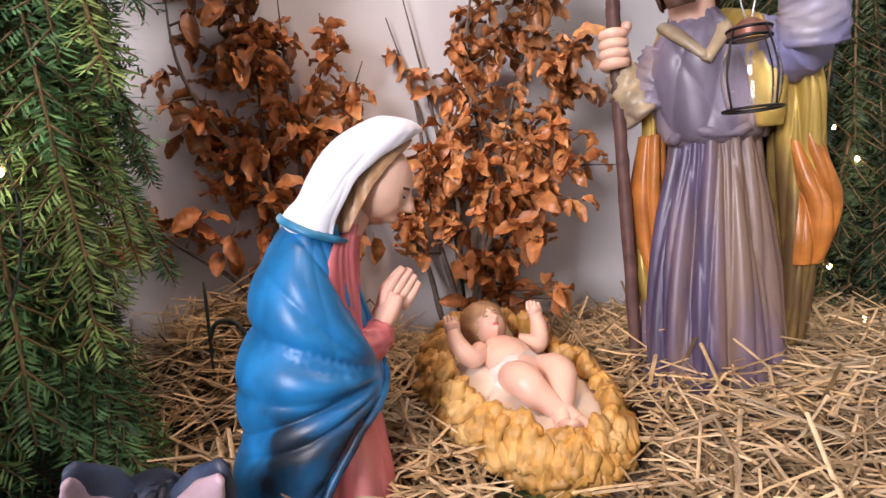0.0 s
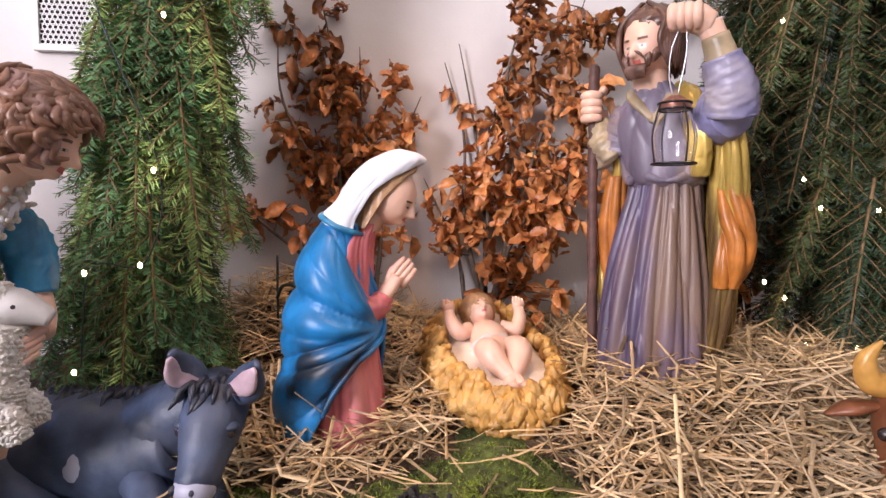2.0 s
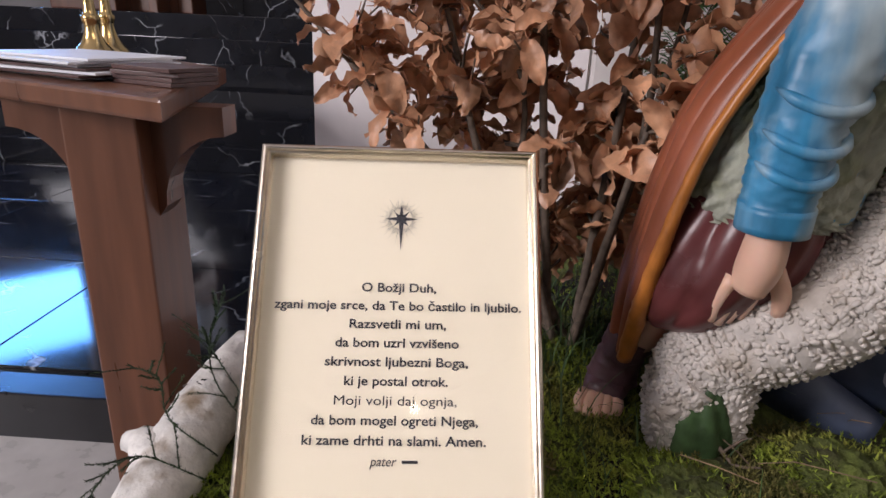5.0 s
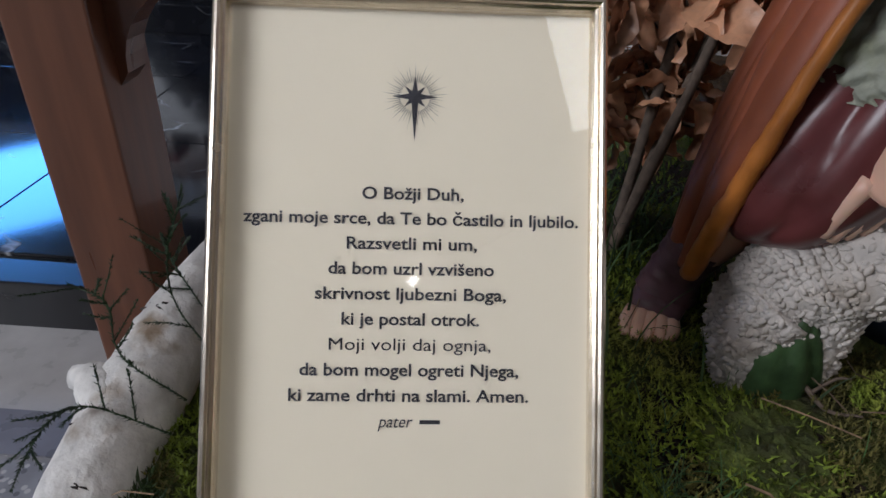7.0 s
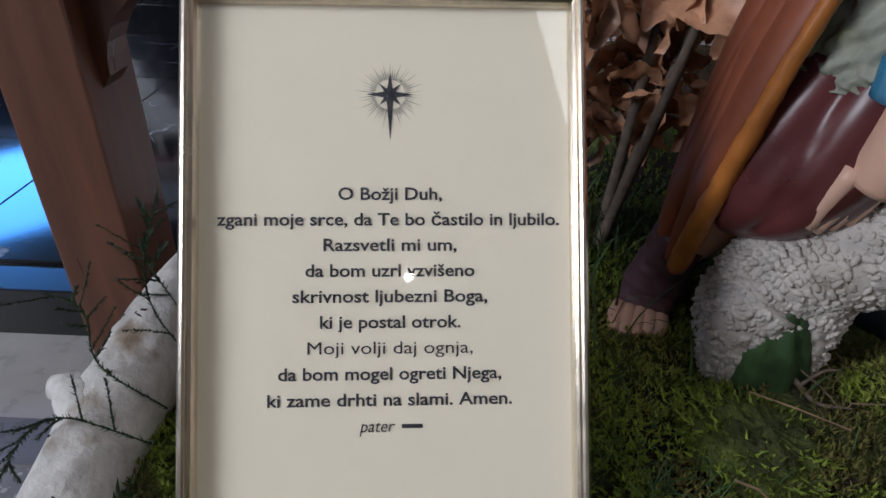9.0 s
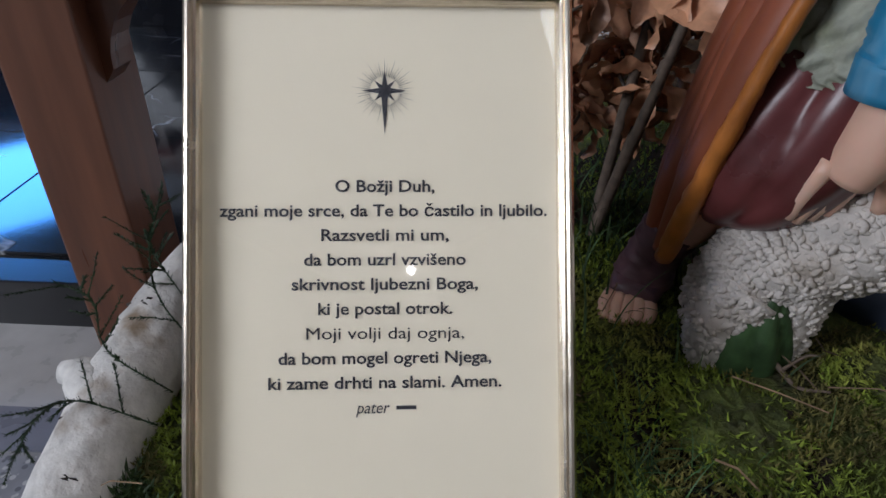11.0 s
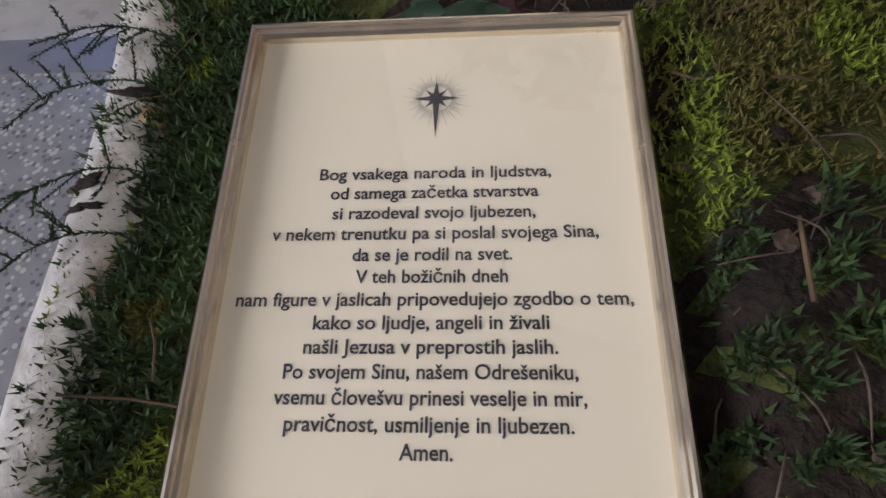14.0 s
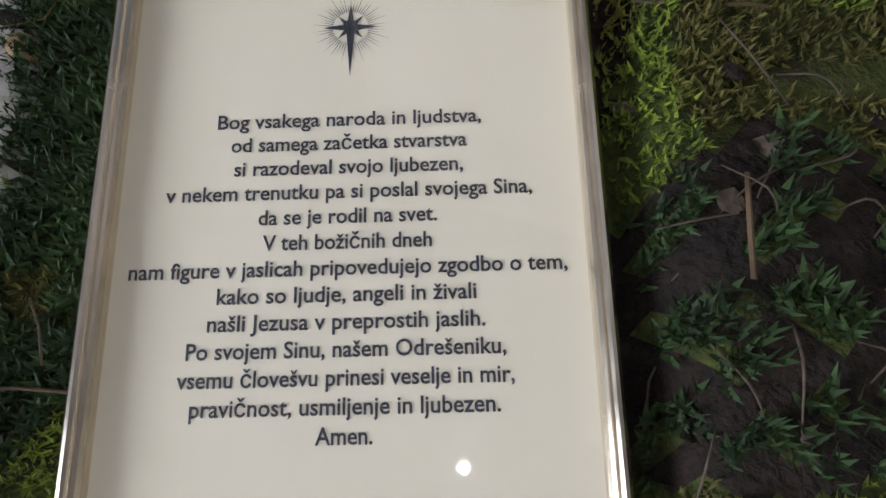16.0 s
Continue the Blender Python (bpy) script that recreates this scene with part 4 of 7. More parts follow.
vl[:, 2] -= np.clip((0.345 - vl[:, 2]) / 0.04, 0, 1) * (0.34 * (vl[:, 0] + 0.036) + 0.004 * np.sin(vl[:, 1] * 130))
# pale rolled edge of the mantle below the veil
tube(a, [(-0.036, 0.006, 0.314), (-0.034, -0.026, 0.309), (-0.016, -0.047, 0.298), (0.010, -0.046, 0.288), (0.024, -0.034, 0.284)], [0.003, 0.0045, 0.005, 0.0045, 0.002], 9, n=14, m=30, bump=0.2, flat=0.8)
hr = along([(0, 104), (0.35, 88), (0.6, 62), (0.8, 26), (1, 2)])
loft(a, [(0.036, 0, 0.292, 0.038, 0.037), (0.048, 0, 0.322, 0.041, 0.039), (0.060, 0, 0.352, 0.042, 0.038), (0.070, 0, 0.376, 0.038, 0.033), (0.072, 0, 0.389, 0.020, 0.018)], 8, n=90, m=40, arc=lambda s: (hr(s), 360 - hr(s)), fold=drape([(11, 1.5, 0.05, 0.2)]), thick=0.003)
figure("mary_statue", a, [BLUE, PINK, SKIN, LIP, EYE, EYEW, BROW, WHITE, HAIR_F, BLUE_L], "painted kneeling woman figure in blue mantle and white veil, on straw", "statue", -0.098, 0.700, 0.466, 17)

# Joseph, standing with one arm raised; -y is towards the viewer, +x the raised arm
def curls(seed, k=0.07, fq=9):
    def fn(d):
        w = np.array([noise.noise((x * fq * 0.4 + seed, y * fq * 0.4, z * fq * 0.25)) for x, y, z in d])
        return 1 + k * np.sin(w * 14) * 0.6 + k * 0.5 * np.sin(d[:, 2] * fq + w * 6)
    return fn


a = Acc()
loft(a, [(0.010, 0, -0.03, 0.088, 0.074), (0.012, 0, 0.08, 0.079, 0.068), (0.016, 0, 0.18, 0.066, 0.058), (0.022, 0, 0.260, 0.052, 0.047), (0.023, 0, 0.286, 0.050, 0.045)], 0, n=260, m=90, fold=drape([(6.5, 0.22, 0.17, 0.5), (10.5, -0.3, 0.09, 1.2), (3, 0.5, 0.08, 2.0)]))
loft(a, [(0.023, 0, 0.272, 0.050, 0.045), (0.023, 0, 0.284, 0.060, 0.053), (0.020, -0.002, 0.32, 0.064, 0.054), (0.014, -0.006, 0.365, 0.064, 0.052), (0.010, -0.010, 0.395, 0.050, 0.042), (0.006, -0.014, 0.412, 0.034, 0.032), (0.002, -0.020, 0.425, 0.026, 0.026)], 1, n=160, m=70, fold=drape([(3, 0.9, 0.08, 0.2), (5, -0.8, 0.06, 1.0)]))
# gathered cloth above the belt
th = np.linspace(0, 2 * math.pi, 49)
tube(a, [(0.023 + 0.056 * math.cos(t), 0.050 * math.sin(t), 0.284 + 0.004 * math.sin(t * 5)) for t in th], [0.0055 + 0.002 * math.sin(t * 9) for t in th], 1, n=10, m=140, bump=0.35)
tube(a, [(0.004, -0.016, 0.405), (-0.004, -0.030, 0.445)], [0.026, 0.025], 2, n=18, m=6)
HD = 234
hc = np.array((-0.001, -0.036, 0.477))
head(a, hc, HD, 12, 0.049, 2, 3, 4, 5, 6)
fw = np.array((math.cos(radians(HD)), math.sin(radians(HD)), 0.0))
sd = np.array((-fw[1], fw[0], 0.0))
blob(a, hc - fw * 0.006 + (0, 0, 0.026), (0.042, 0.042, 0.032), 7, n=64, m=44, bulge=curls(3.0, 0.05, 12))
rng = random.Random(61)
for i in range(120):
    # parted waves that fall from the crown to the neck, leaving the face free
    an = rng.uniform(0.95, 2 * math.pi - 0.95)
    o = fw * math.cos(an) + sd * math.sin(an)
    crown = hc + (0, 0, 0.058) + fw * 0.014 + o * 0.005
    p1 = hc + o * 0.041 + (0, 0, 0.030)
    p2 = hc + o * 0.045 + (0, 0, -0.004)
    p3 = hc + o * 0.040 + (0, 0, -0.030 - 0.014 * rng.random()) - fw * 0.010
    wv = np.cross(o, (0, 0, 1)) * rng.uniform(-0.006, 0.006)
    tube(a, [crown, p1 + wv, p2 - wv, p3 + wv], [0.0025, 0.0044, 0.0046, 0.0015], 7, n=7, m=16)
for i in range(90):
    an = rng.uniform(-1.2, 1.2)
    o = fw * math.cos(an) + sd * math.sin(an)
    p0 = hc + o * (0.032 + 0.004 * math.cos(an)) + (0, 0, -0.024 + 0.026 * (abs(an) / 1.2) ** 2)
    if abs(an) < 0.45:
        p0 = hc + o * 0.036 + (0, 0, -0.034)
    p1 = p0 + o * 0.003 + (0, 0, -0.007)
    p2 = p0 - o * 0.001 + (0, 0, -0.014 - 0.005 * math.cos(an))
    tube(a, [p0, p1, p2], [0.0026, 0.0034, 0.0012], 7, n=6, m=7)
for s in (1, -1):
    m0 = hc + fw * 0.0435 + (0, 0, -0.0155)
    tube(a, [m0 + sd * s * 0.002, m0 + sd * s * 0.009 - fw * 0.003 + (0, 0, -0.003), m0 + sd * s * 0.016 - fw * 0.009 + (0, 0, -0.012)], [0.0018, 0.0022, 0.0010], 7, n=8, m=8)
# crossed collar
tube(a, [(-0.026, 0.000, 0.416), (-0.022, -0.040, 0.398), (0.004, -0.060, 0.366)], [0.010, 0.010, 0.006], 12, n=12, m=14, flat=0.7)
tube(a, [(0.030, 0.000, 0.416), (0.026, -0.044, 0.398), (0.002, -0.062, 0.362)], [0.010, 0.010, 0.006], 12, n=12, m=14, flat=0.7)
# arm with the staff, held back beside him
tube(a, [(-0.022, 0.0, 0.385), (-0.040, 0.008, 0.350), (-0.050, 0.004, 0.320)], [0.030, 0.032, 0.028], 1, n=32, m=24, bump=0.18, seed=2)
tube(a, [(-0.050, 0.006, 0.316), (-0.066, 0.010, 0.345), (-0.076, 0.016, 0.372)], [0.030, 0.026, 0.021], 12, n=30, m=18, bump=0.30, seed=4)
tube(a, [(-0.075, 0.016, 0.364), (-0.080, 0.016, 0.392)], [0.014, 0.016], 2, n=14, m=6)
for i in range(4):
    z = 0.380 + i * 0.0115
    tube(a, [(-0.092, 0.018, z), (-0.098, 0.000, z), (-0.088, -0.012, z), (-0.072, -0.008, z)], [0.007, 0.0075, 0.0075, 0.0055], 2, n=9, m=9)
tube(a, [(-0.080, 0.018, 0.415), (-0.070, 0.004, 0.424), (-0.072, -0.006, 0.420)], [0.007, 0.007, 0.005], 2, n=8, m=7)
# raised arm, reaching forward with the lantern
tube(a, [(0.050, -0.008, 0.388), (0.080, -0.045, 0.366), (0.102, -0.082, 0.370)], [0.034, 0.037, 0.034], 8, n=32, m=24, bump=0.14, seed=6)
tube(a, [(0.102, -0.080, 0.366), (0.100, -0.092, 0.402), (0.086, -0.100, 0.440)], [0.035, 0.032, 0.025], 8, n=32, m=24, bump=0.14, seed=7)
tube(a, [(0.090, -0.098, 0.430), (0.078, -0.102, 0.466)], [0.022, 0.018], 12, n=18, m=8)
tube(a, [(0.080, -0.102, 0.460), (0.070, -0.104, 0.482)], [0.016, 0.017], 2, n=16, m=8)
tube(a, [(0.072, -0.104, 0.480), (0.052, -0.108, 0.490), (0.034, -0.110, 0.488)], [0.017, 0.020, 0.016], 2, n=18, m=12, bump=0.08)
for i in range(4):
    x = 0.056 - i * 0.0100
    tube(a, [(x, -0.112, 0.505), (x - 0.002, -0.126, 0.498), (x - 0.002, -0.127, 0.484), (x, -0.116, 0.476)], [0.0066, 0.0070, 0.0070, 0.0055], 2, n=9, m=9)
# cloak: gold over the shoulder and back, orange lining turned out below the arm
loft(a, [(0.026, 0.022, 0.0, 0.092, 0.058), (0.030, 0.022, 0.10, 0.096, 0.058), (0.032, 0.020, 0.20, 0.092, 0.056), (0.028, 0.016, 0.30, 0.080, 0.052), (0.020, 0.008, 0.37, 0.066, 0.048), (0.012, 0.000, 0.412, 0.044, 0.036)], 9, n=150, m=70, arc=(-22, 196), fold=drape([(5, 0.3, 0.13, 0.4), (9, -0.4, 0.06, 1.0)]), thick=0.005)
tube(a, [(0.040, 0.000, 0.412), (0.056, -0.044, 0.385), (0.066, -0.058, 0.335), (0.068, -0.054, 0.285)], [0.014, 0.017, 0.016, 0.011], 9, n=36, m=40, bump=0.16, seed=14, flat=1.4)
loft(a, [(0.092, -0.012, 0.03, 0.015, 0.024), (0.098, -0.014, 0.08, 0.019, 0.028), (0.104, -0.016, 0.15, 0.022, 0.032), (0.108, -0.018, 0.24, 0.026, 0.036), (0.106, -0.030, 0.32, 0.025, 0.036), (0.098, -0.036, 0.365, 0.022, 0.028)], 9, n=110, m=64, fold=drape([(3, 0.6, 0.30, 0.3), (5, -0.5, 0.12, 1.2)]))
loft(a, [(0.104, -0.024, 0.125, 0.020, 0.028), (0.110, -0.026, 0.155, 0.028, 0.036), (0.116, -0.026, 0.195, 0.030, 0.038), (0.114, -0.024, 0.225, 0.029, 0.038), (0.108, -0.022, 0.275, 0.022, 0.032)], 10, n=100, m=60, arc=(-135, 30), fold=drape([(2.5, 0.7, 0.34, 0.5), (5, 0.3, 0.08, 1.0)]), thick=0.005)
loft(a, [(-0.054, 0.020, 0.11, 0.014, 0.024), (-0.057, 0.020, 0.16, 0.018, 0.026), (-0.055, 0.016, 0.22, 0.020, 0.028), (-0.046, 0.010, 0.29, 0.016, 0.024)], 10, n=80, m=44, fold=drape([(3, 0.5, 0.28, 0.4)]))
loft(a, [(-0.056, 0.022, 0.075, 0.014, 0.022), (-0.060, 0.022, 0.12, 0.017, 0.024), (-0.058, 0.022, 0.165, 0.014, 0.022)], 9, n=60, m=30, fold=drape([(3, 0.5, 0.28, 0.9)]))
JO = pose(0.335, 0.850, 0.545, 0, 0, -5)
figure("joseph_statue", a, [MAUVE, MAUVE_C, SKIN, LIP, EYE, EYEW, BROW, HAIR_D, MAUVE_B, GOLD, ORANGE, GOLD, MAUVE_T], "painted bearded man figure in mauve robe and gold cloak", "statue", 0.335, 0.850, 0.545, -5)
# his staff and lantern
a = Acc()
tube(a, [(-0.082, 0.004, -0.05), (-0.084, 0.002, 0.2), (-0.085, 0.003, 0.36), (-0.084, 0.003, 0.450), (-0.083, 0.003, 0.464)], [0.0075, 0.0078, 0.0078, 0.0085, 0.004], n=14, m=46, bump=0.3, seed=1)
tagged(part("walking_staff", a, material("staff_wood", (0.10, 0.045, 0.035), 0.6, vary=0.35, scale=60, bump=0.5), m=JO), "dark brown knotted wooden staff in the man figure's fist", "staff")
IRON = material("dark_wire", (0.03, 0.028, 0.03), 0.4, metal=0.8, vary=0.2, bump=0.1)
LANTERN_Z = 0.297
lan = thing("lantern", "small glass lantern with dark wire frame hanging from the fist", "lantern", JO @ pose(0.030, -0.112, LANTERN_Z) @ Matrix.Scale(0.86, 4))
a = Acc()
loft(a, [(0, 0, 0.004, 0.028, 0.028), (0, 0, 0.02, 0.032, 0.032), (0, 0, 0.045, 0.034, 0.034), (0, 0, 0.07, 0.028, 0.028), (0, 0, 0.085, 0.022, 0.022)], n=32, m=24, thick=0.0015)
part("glass_jar", a, GLASS, lan, "clear bulging glass jar").visible_shadow = False
a = Acc()
for z, r in ((0.003, 0.033), (0.086, 0.0245), (0.096, 0.0245)):
    th = np.linspace(0, 2 * math.pi, 25)
    tube(a, [(r * math.cos(t), r * math.sin(t), z) for t in th], [0.0018] * 25, n=8, m=72)
for i in range(4):
    t = i * math.pi / 2 + 0.5
    tube(a, [(r * math.cos(t), r * math.sin(t), z) for r, z in ((0.033, 0.003), (0.0375, 0.045), (0.031, 0.075), (0.0245, 0.096))], [0.0013] * 4, n=6, m=16)
part("wire_frame", a, IRON, lan, "dark iron wire frame")
a = Acc()
loft(a, [(0, 0, 0.086, 0.0235, 0.0235), (0, 0, 0.098, 0.024, 0.024), (0, 0, 0.101, 0.018, 0.018), (0, 0, 0.108, 0.008, 0.008)], n=24, m=14)
part("lid", a, material("copper_lid", (0.30, 0.13, 0.09), 0.4, metal=0.6, vary=0.2, bump=0.1), lan, "reddish metal lid")
a = Acc()
for s in (-1, 1):
    tube(a, [(s * 0.003, 0, 0.107), (s * 0.009, -0.002, 0.135), (s * 0.011 + 0.004, -0.004, 0.175), (s * 0.004 + 0.010, -0.004, 0.214)], [0.0012] * 4, n=6, m=18)
part("wire_bail", a, material("bright_wire", (0.6, 0.58, 0.6), 0.3, metal=1.0, bump=0.0), lan, "bright wire bail")

# Child in the manger; local +x towards his feet
a = Acc()
head(a, (-0.098, 0.0, 0.062), 0, -62, 0.034, 0, 1, 2, 3, 4)
blob(a, (-0.108, 0, 0.060), (0.034, 0.034, 0.034), 5, n=36, m=24, bulge=curls(1.0, 0.05, 9))
blob(a, (-0.035, 0, 0.044), (0.046, 0.034, 0.027), 0, n=30, m=20)
blob(a, (0.008, 0, 0.04), (0.038, 0.034, 0.028), 0, n=30, m=20)
for s in (1, -1):
    tube(a, [(-0.058, s * 0.03, 0.05), (-0.044, s * 0.052, 0.052), (-0.060, s * 0.064, 0.066), (-0.074, s * 0.066, 0.080)], [0.014, 0.014, 0.012, 0.009], 0, n=16, m=16)
    fingers(a, (-0.074, s * 0.066, 0.080), (-0.086, s * 0.066, 0.098), (0.002, 0.005, 0), 0, r=0.0036)
    blob(a, (-0.076, s * 0.066, 0.083), (0.007, 0.011, 0.011), 0, n=14, m=10)
    tube(a, [(0.01, s * 0.02, 0.046), (0.04, s * 0.026, 0.06), (0.068, s * 0.012, 0.045), (0.095, -s * 0.006, 0.036), (0.112, -s * 0.01, 0.034)], [0.021, 0.022, 0.017, 0.012, 0.009], 0, n=18, m=20)
    tube(a, [(0.108, -s * 0.01, 0.034), (0.126, -s * 0.012, 0.042 + 0.006 * s)], [0.011, 0.008], 0, n=12, m=6)
loft(a, [(0.0, 0, 0.014, 0.045, 0.045), (0.0, 0, 0.03, 0.046, 0.043), (0.0, 0, 0.046, 0.038, 0.036), (0.0, 0, 0.066, 0.02, 0.02)], 6, n=50, m=16, fold=folds(9, 0.05, 0.7, 0.3))
figure("child_statue", a, [SKIN, LIP, EYE, EYEW, BROW, HAIR_F, material("painted_loincloth", (0.72, 0.62, 0.56), 0.45, vary=0.1, scale=40, bump=0.1)], "painted infant figure lying with raised hands in the crib", "statue", 0.098, 0.822, 0.515, -62)
bpy.data.objects["child_statue"].matrix_basis = pose(0.098, 0.822, 0.526, 0, 0, -62) @ pose(0, 0, 0, 0, 17, 0) @ Matrix.Scale(0.93, 4)
# crib bed of carved straw
CR = pose(0.098, 0.822, 0.530, 0, 0, -62) @ pose(0, 0, 0, 0, 17, 0)
crib = thing("crib", "oval golden straw crib bed with dark base", "crib", CR)
GOLDSTRAW = material("painted_golden_straw", (0.50, 0.26, 0.06), 0.5, vary=0.4, scale=70, bump=0.6, second=(0.60, 0.38, 0.14), mix=(0.50, 0.68))
a = Acc()
loft(a, [(0, 0, -0.05, 0.11, 0.058), (0, 0, -0.02, 0.14, 0.082), (0, 0, 0.008, 0.15, 0.092)], n=60, m=12, fold=folds(14, 0.02, 1, 0.5))
part("base", a, material("painted_dark_base", (0.06, 0.03, 0.025), 0.5, vary=0.4, scale=40, bump=0.4), crib, "dark brown base")
a = Acc()
rng = random.Random(21)
for ring, (ra, rb, z0, cnt) in enumerate(((0.146, 0.094, -0.018, 40), (0.152, 0.099, -0.006, 42), (0.155, 0.101, 0.006, 44), (0.152, 0.099, 0.018, 44), (0.144, 0.092, 0.028, 42), (0.132, 0.082, 0.031, 38))):
    for i in range(cnt):
        t = 2 * math.pi * (i + rng.uniform(-0.3, 0.3)) / cnt
        c = np.array((ra * math.cos(t), rb * math.sin(t), z0 + rng.uniform(-0.004, 0.005) + (0.012 if math.cos(t) < -0.5 else 0)))
        rot = np.array(Matrix.Rotation(t + rng.uniform(-1.1, 1.1), 3, "Z") @ Matrix.Rotation(rng.uniform(-0.5, 0.3) + ring * 0.28, 3, "Y"))
        gr = rng.uniform(0, 6)
        blob(a, c, (0.015 + rng.uniform(-0.005, 0.008), 0.0115 + rng.uniform(-0.003, 0.003), 0.009), rot=rot, n=18, m=12, bulge=lambda d: 1 + 0.10 * np.sin(d[:, 1] * 9 + gr) + 0.09 * np.sin(d[:, 0] * 6 + gr) + 0.06 * np.sin(d[:, 2] * 13 + gr))
part("straw_rim", a, GOLDSTRAW, crib, "carved golden straw rim")
a = Acc()
blob(a, (0.0, 0, 0.010), (0.140, 0.086, 0.022), n=48, m=20, bulge=lambda d: 1 + 0.05 * np.sin(d[:, 0] * 9) * np.sin(d[:, 1] * 8))
part("cloth", a, material("painted_cream_cloth", (0.74, 0.62, 0.50), 0.5, vary=0.1, scale=40, bump=0.2), crib, "cream swaddling cloth")
a = Acc()
blob(a, (-0.112, 0, 0.035), (0.03, 0.062, 0.012), rot=np.array(Matrix.Rotation(0.7, 3, "Y")), n=30, m=14)
part("pillow", a, material("painted_pillow", (0.74, 0.62, 0.50), 0.5, vary=0.1, scale=40, bump=0.2), crib, "cream pillow")

# Shepherd, stooping; +x is the way he faces, -y towards the viewer
a = Acc()
tun = [(0.000, 0, 0.215, 0.058, 0.060), (0.008, -0.004, 0.27, 0.060, 0.062), (0.024, -0.010, 0.32, 0.060, 0.064), (0.044, -0.016, 0.36, 0.058, 0.064), (0.062, -0.022, 0.395, 0.052, 0.060), (0.082, -0.030, 0.420, 0.040, 0.046), (0.098, -0.036, 0.434, 0.030, 0.032)]
loft(a, tun, 0, n=160, m=90, fold=both(radiating(tun, -0.02, 0.38, 0.055, 3.4, 0.6), drape([(4, -0.8, 0.04, 1.1)])))
loft(a, [(-0.011, 0, 0.208, 0.064, 0.067), (-0.008, 0, 0.224, 0.067, 0.071), (0.002, -0.004, 0.265, 0.066, 0.070), (0.020, -0.010, 0.315, 0.064, 0.070), (0.034, -0.012, 0.338, 0.058, 0.068)], 1, n=170, m=80, fold=lambda A, S: 0.04 * np.sin(A * 19 + 3 * np.sin(S * 9)) * np.cos(S * 26 + np.sin(A * 5)) + 0.03 * np.sin(A * 41 + S * 31) * np.cos(S * 47 + 2 * np.sin(A * 11)))
loft(a, [(-0.060, 0.004, 0.100, 0.030, 0.036), (-0.050, 0.000, 0.118, 0.048, 0.054), (-0.034, -0.002, 0.155, 0.062, 0.066), (-0.022, 0, 0.195, 0.066, 0.068), (-0.014, 0, 0.225, 0.060, 0.062)], 2, n=90, m=40, fold=drape([(4, 0.4, 0.12, 0.2), (7, -0.3, 0.05, 0.9)]))
tube(a, [(0.086, -0.040, 0.400), (0.108, -0.044, 0.430), (0.140, -0.048, 0.458)], [0.042, 0.033, 0.029], 3, n=26, m=12)
HS = np.array((0.156, -0.050, 0.474))
head(a, HS, -12, 26, 0.052, 3, 4, 5, 6, 7)
blob(a, HS + (-0.004, 0.004, 0.026), (0.060, 0.050, 0.034), 8, n=80, m=56, bulge=curls(4.0, 0.07, 11))
blob(a, HS + (-0.034, 0.006, 0.002), (0.042, 0.048, 0.042), 8, n=72, m=48, bulge=curls(7.0, 0.08, 11))
rng = random.Random(31)
for i in range(170):
    # long waved locks, swept back from the brow
    th, ph = math.acos(rng.uniform(-0.45, 0.98)), rng.uniform(0.95, 2 * math.pi - 0.95)
    if rng.random() < 0.36:
        th, ph = math.acos(rng.uniform(0.44, 0.95)), rng.uniform(-0.95, 0.95)
    d = np.array((math.sin(th) * math.cos(ph), math.sin(th) * math.sin(ph), math.cos(th)))
    cc = HS + (-0.010, 0.004, 0.008) + d * np.array((0.062, 0.052, 0.051))
    e = np.cross(d, (0.35 * rng.uniform(-1, 1), 1.0, 0.5 * rng.uniform(-1, 1)))
    e /= np.linalg.norm(e)
    g2 = np.cross(d, e)
    k = rng.uniform(1.2, 1.9)
    tube(a, [cc + e * 0.020 * k - d * 0.002, cc + e * 0.008 * k + g2 * 0.006 * k + d * 0.005, cc - e * 0.005 * k - g2 * 0.006 * k + d * 0.003, cc - e * 0.017 * k + g2 * 0.004 * k + d * 0.004, cc - e * 0.024 * k - g2 * 0.005 * k - d * 0.001], [0.0020, 0.0056, 0.0062, 0.0052, 0.0018], 8, n=9, m=16)
# sheepskin collar and pale sash across the chest
tube(a, [(0.108, 0.010, 0.430), (0.132, -0.030, 0.408), (0.118, -0.062, 0.372), (0.084, -0.080, 0.340), (0.046, -0.084, 0.326), (0.006, -0.072, 0.330), (-0.03, -0.045, 0.338)], [0.005, 0.006, 0.0052, 0.005, 0.0045, 0.004, 0.003], 9, n=20, m=60, bump=0.3, seed=5, flat=1.3)
for i in range(230):
    u = rng.random()
    cc = np.array((0.136 - 0.030 * u + rng.gauss(0, 0.006), -0.030 - 0.034 * u + rng.gauss(0, 0.009), 0.425 - 0.070 * u + rng.gauss(0, 0.006)))
    blob(a, cc, (rng.uniform(0.003, 0.006), 0.0045, rng.uniform(0.003, 0.005)), 10, n=7, m=5)
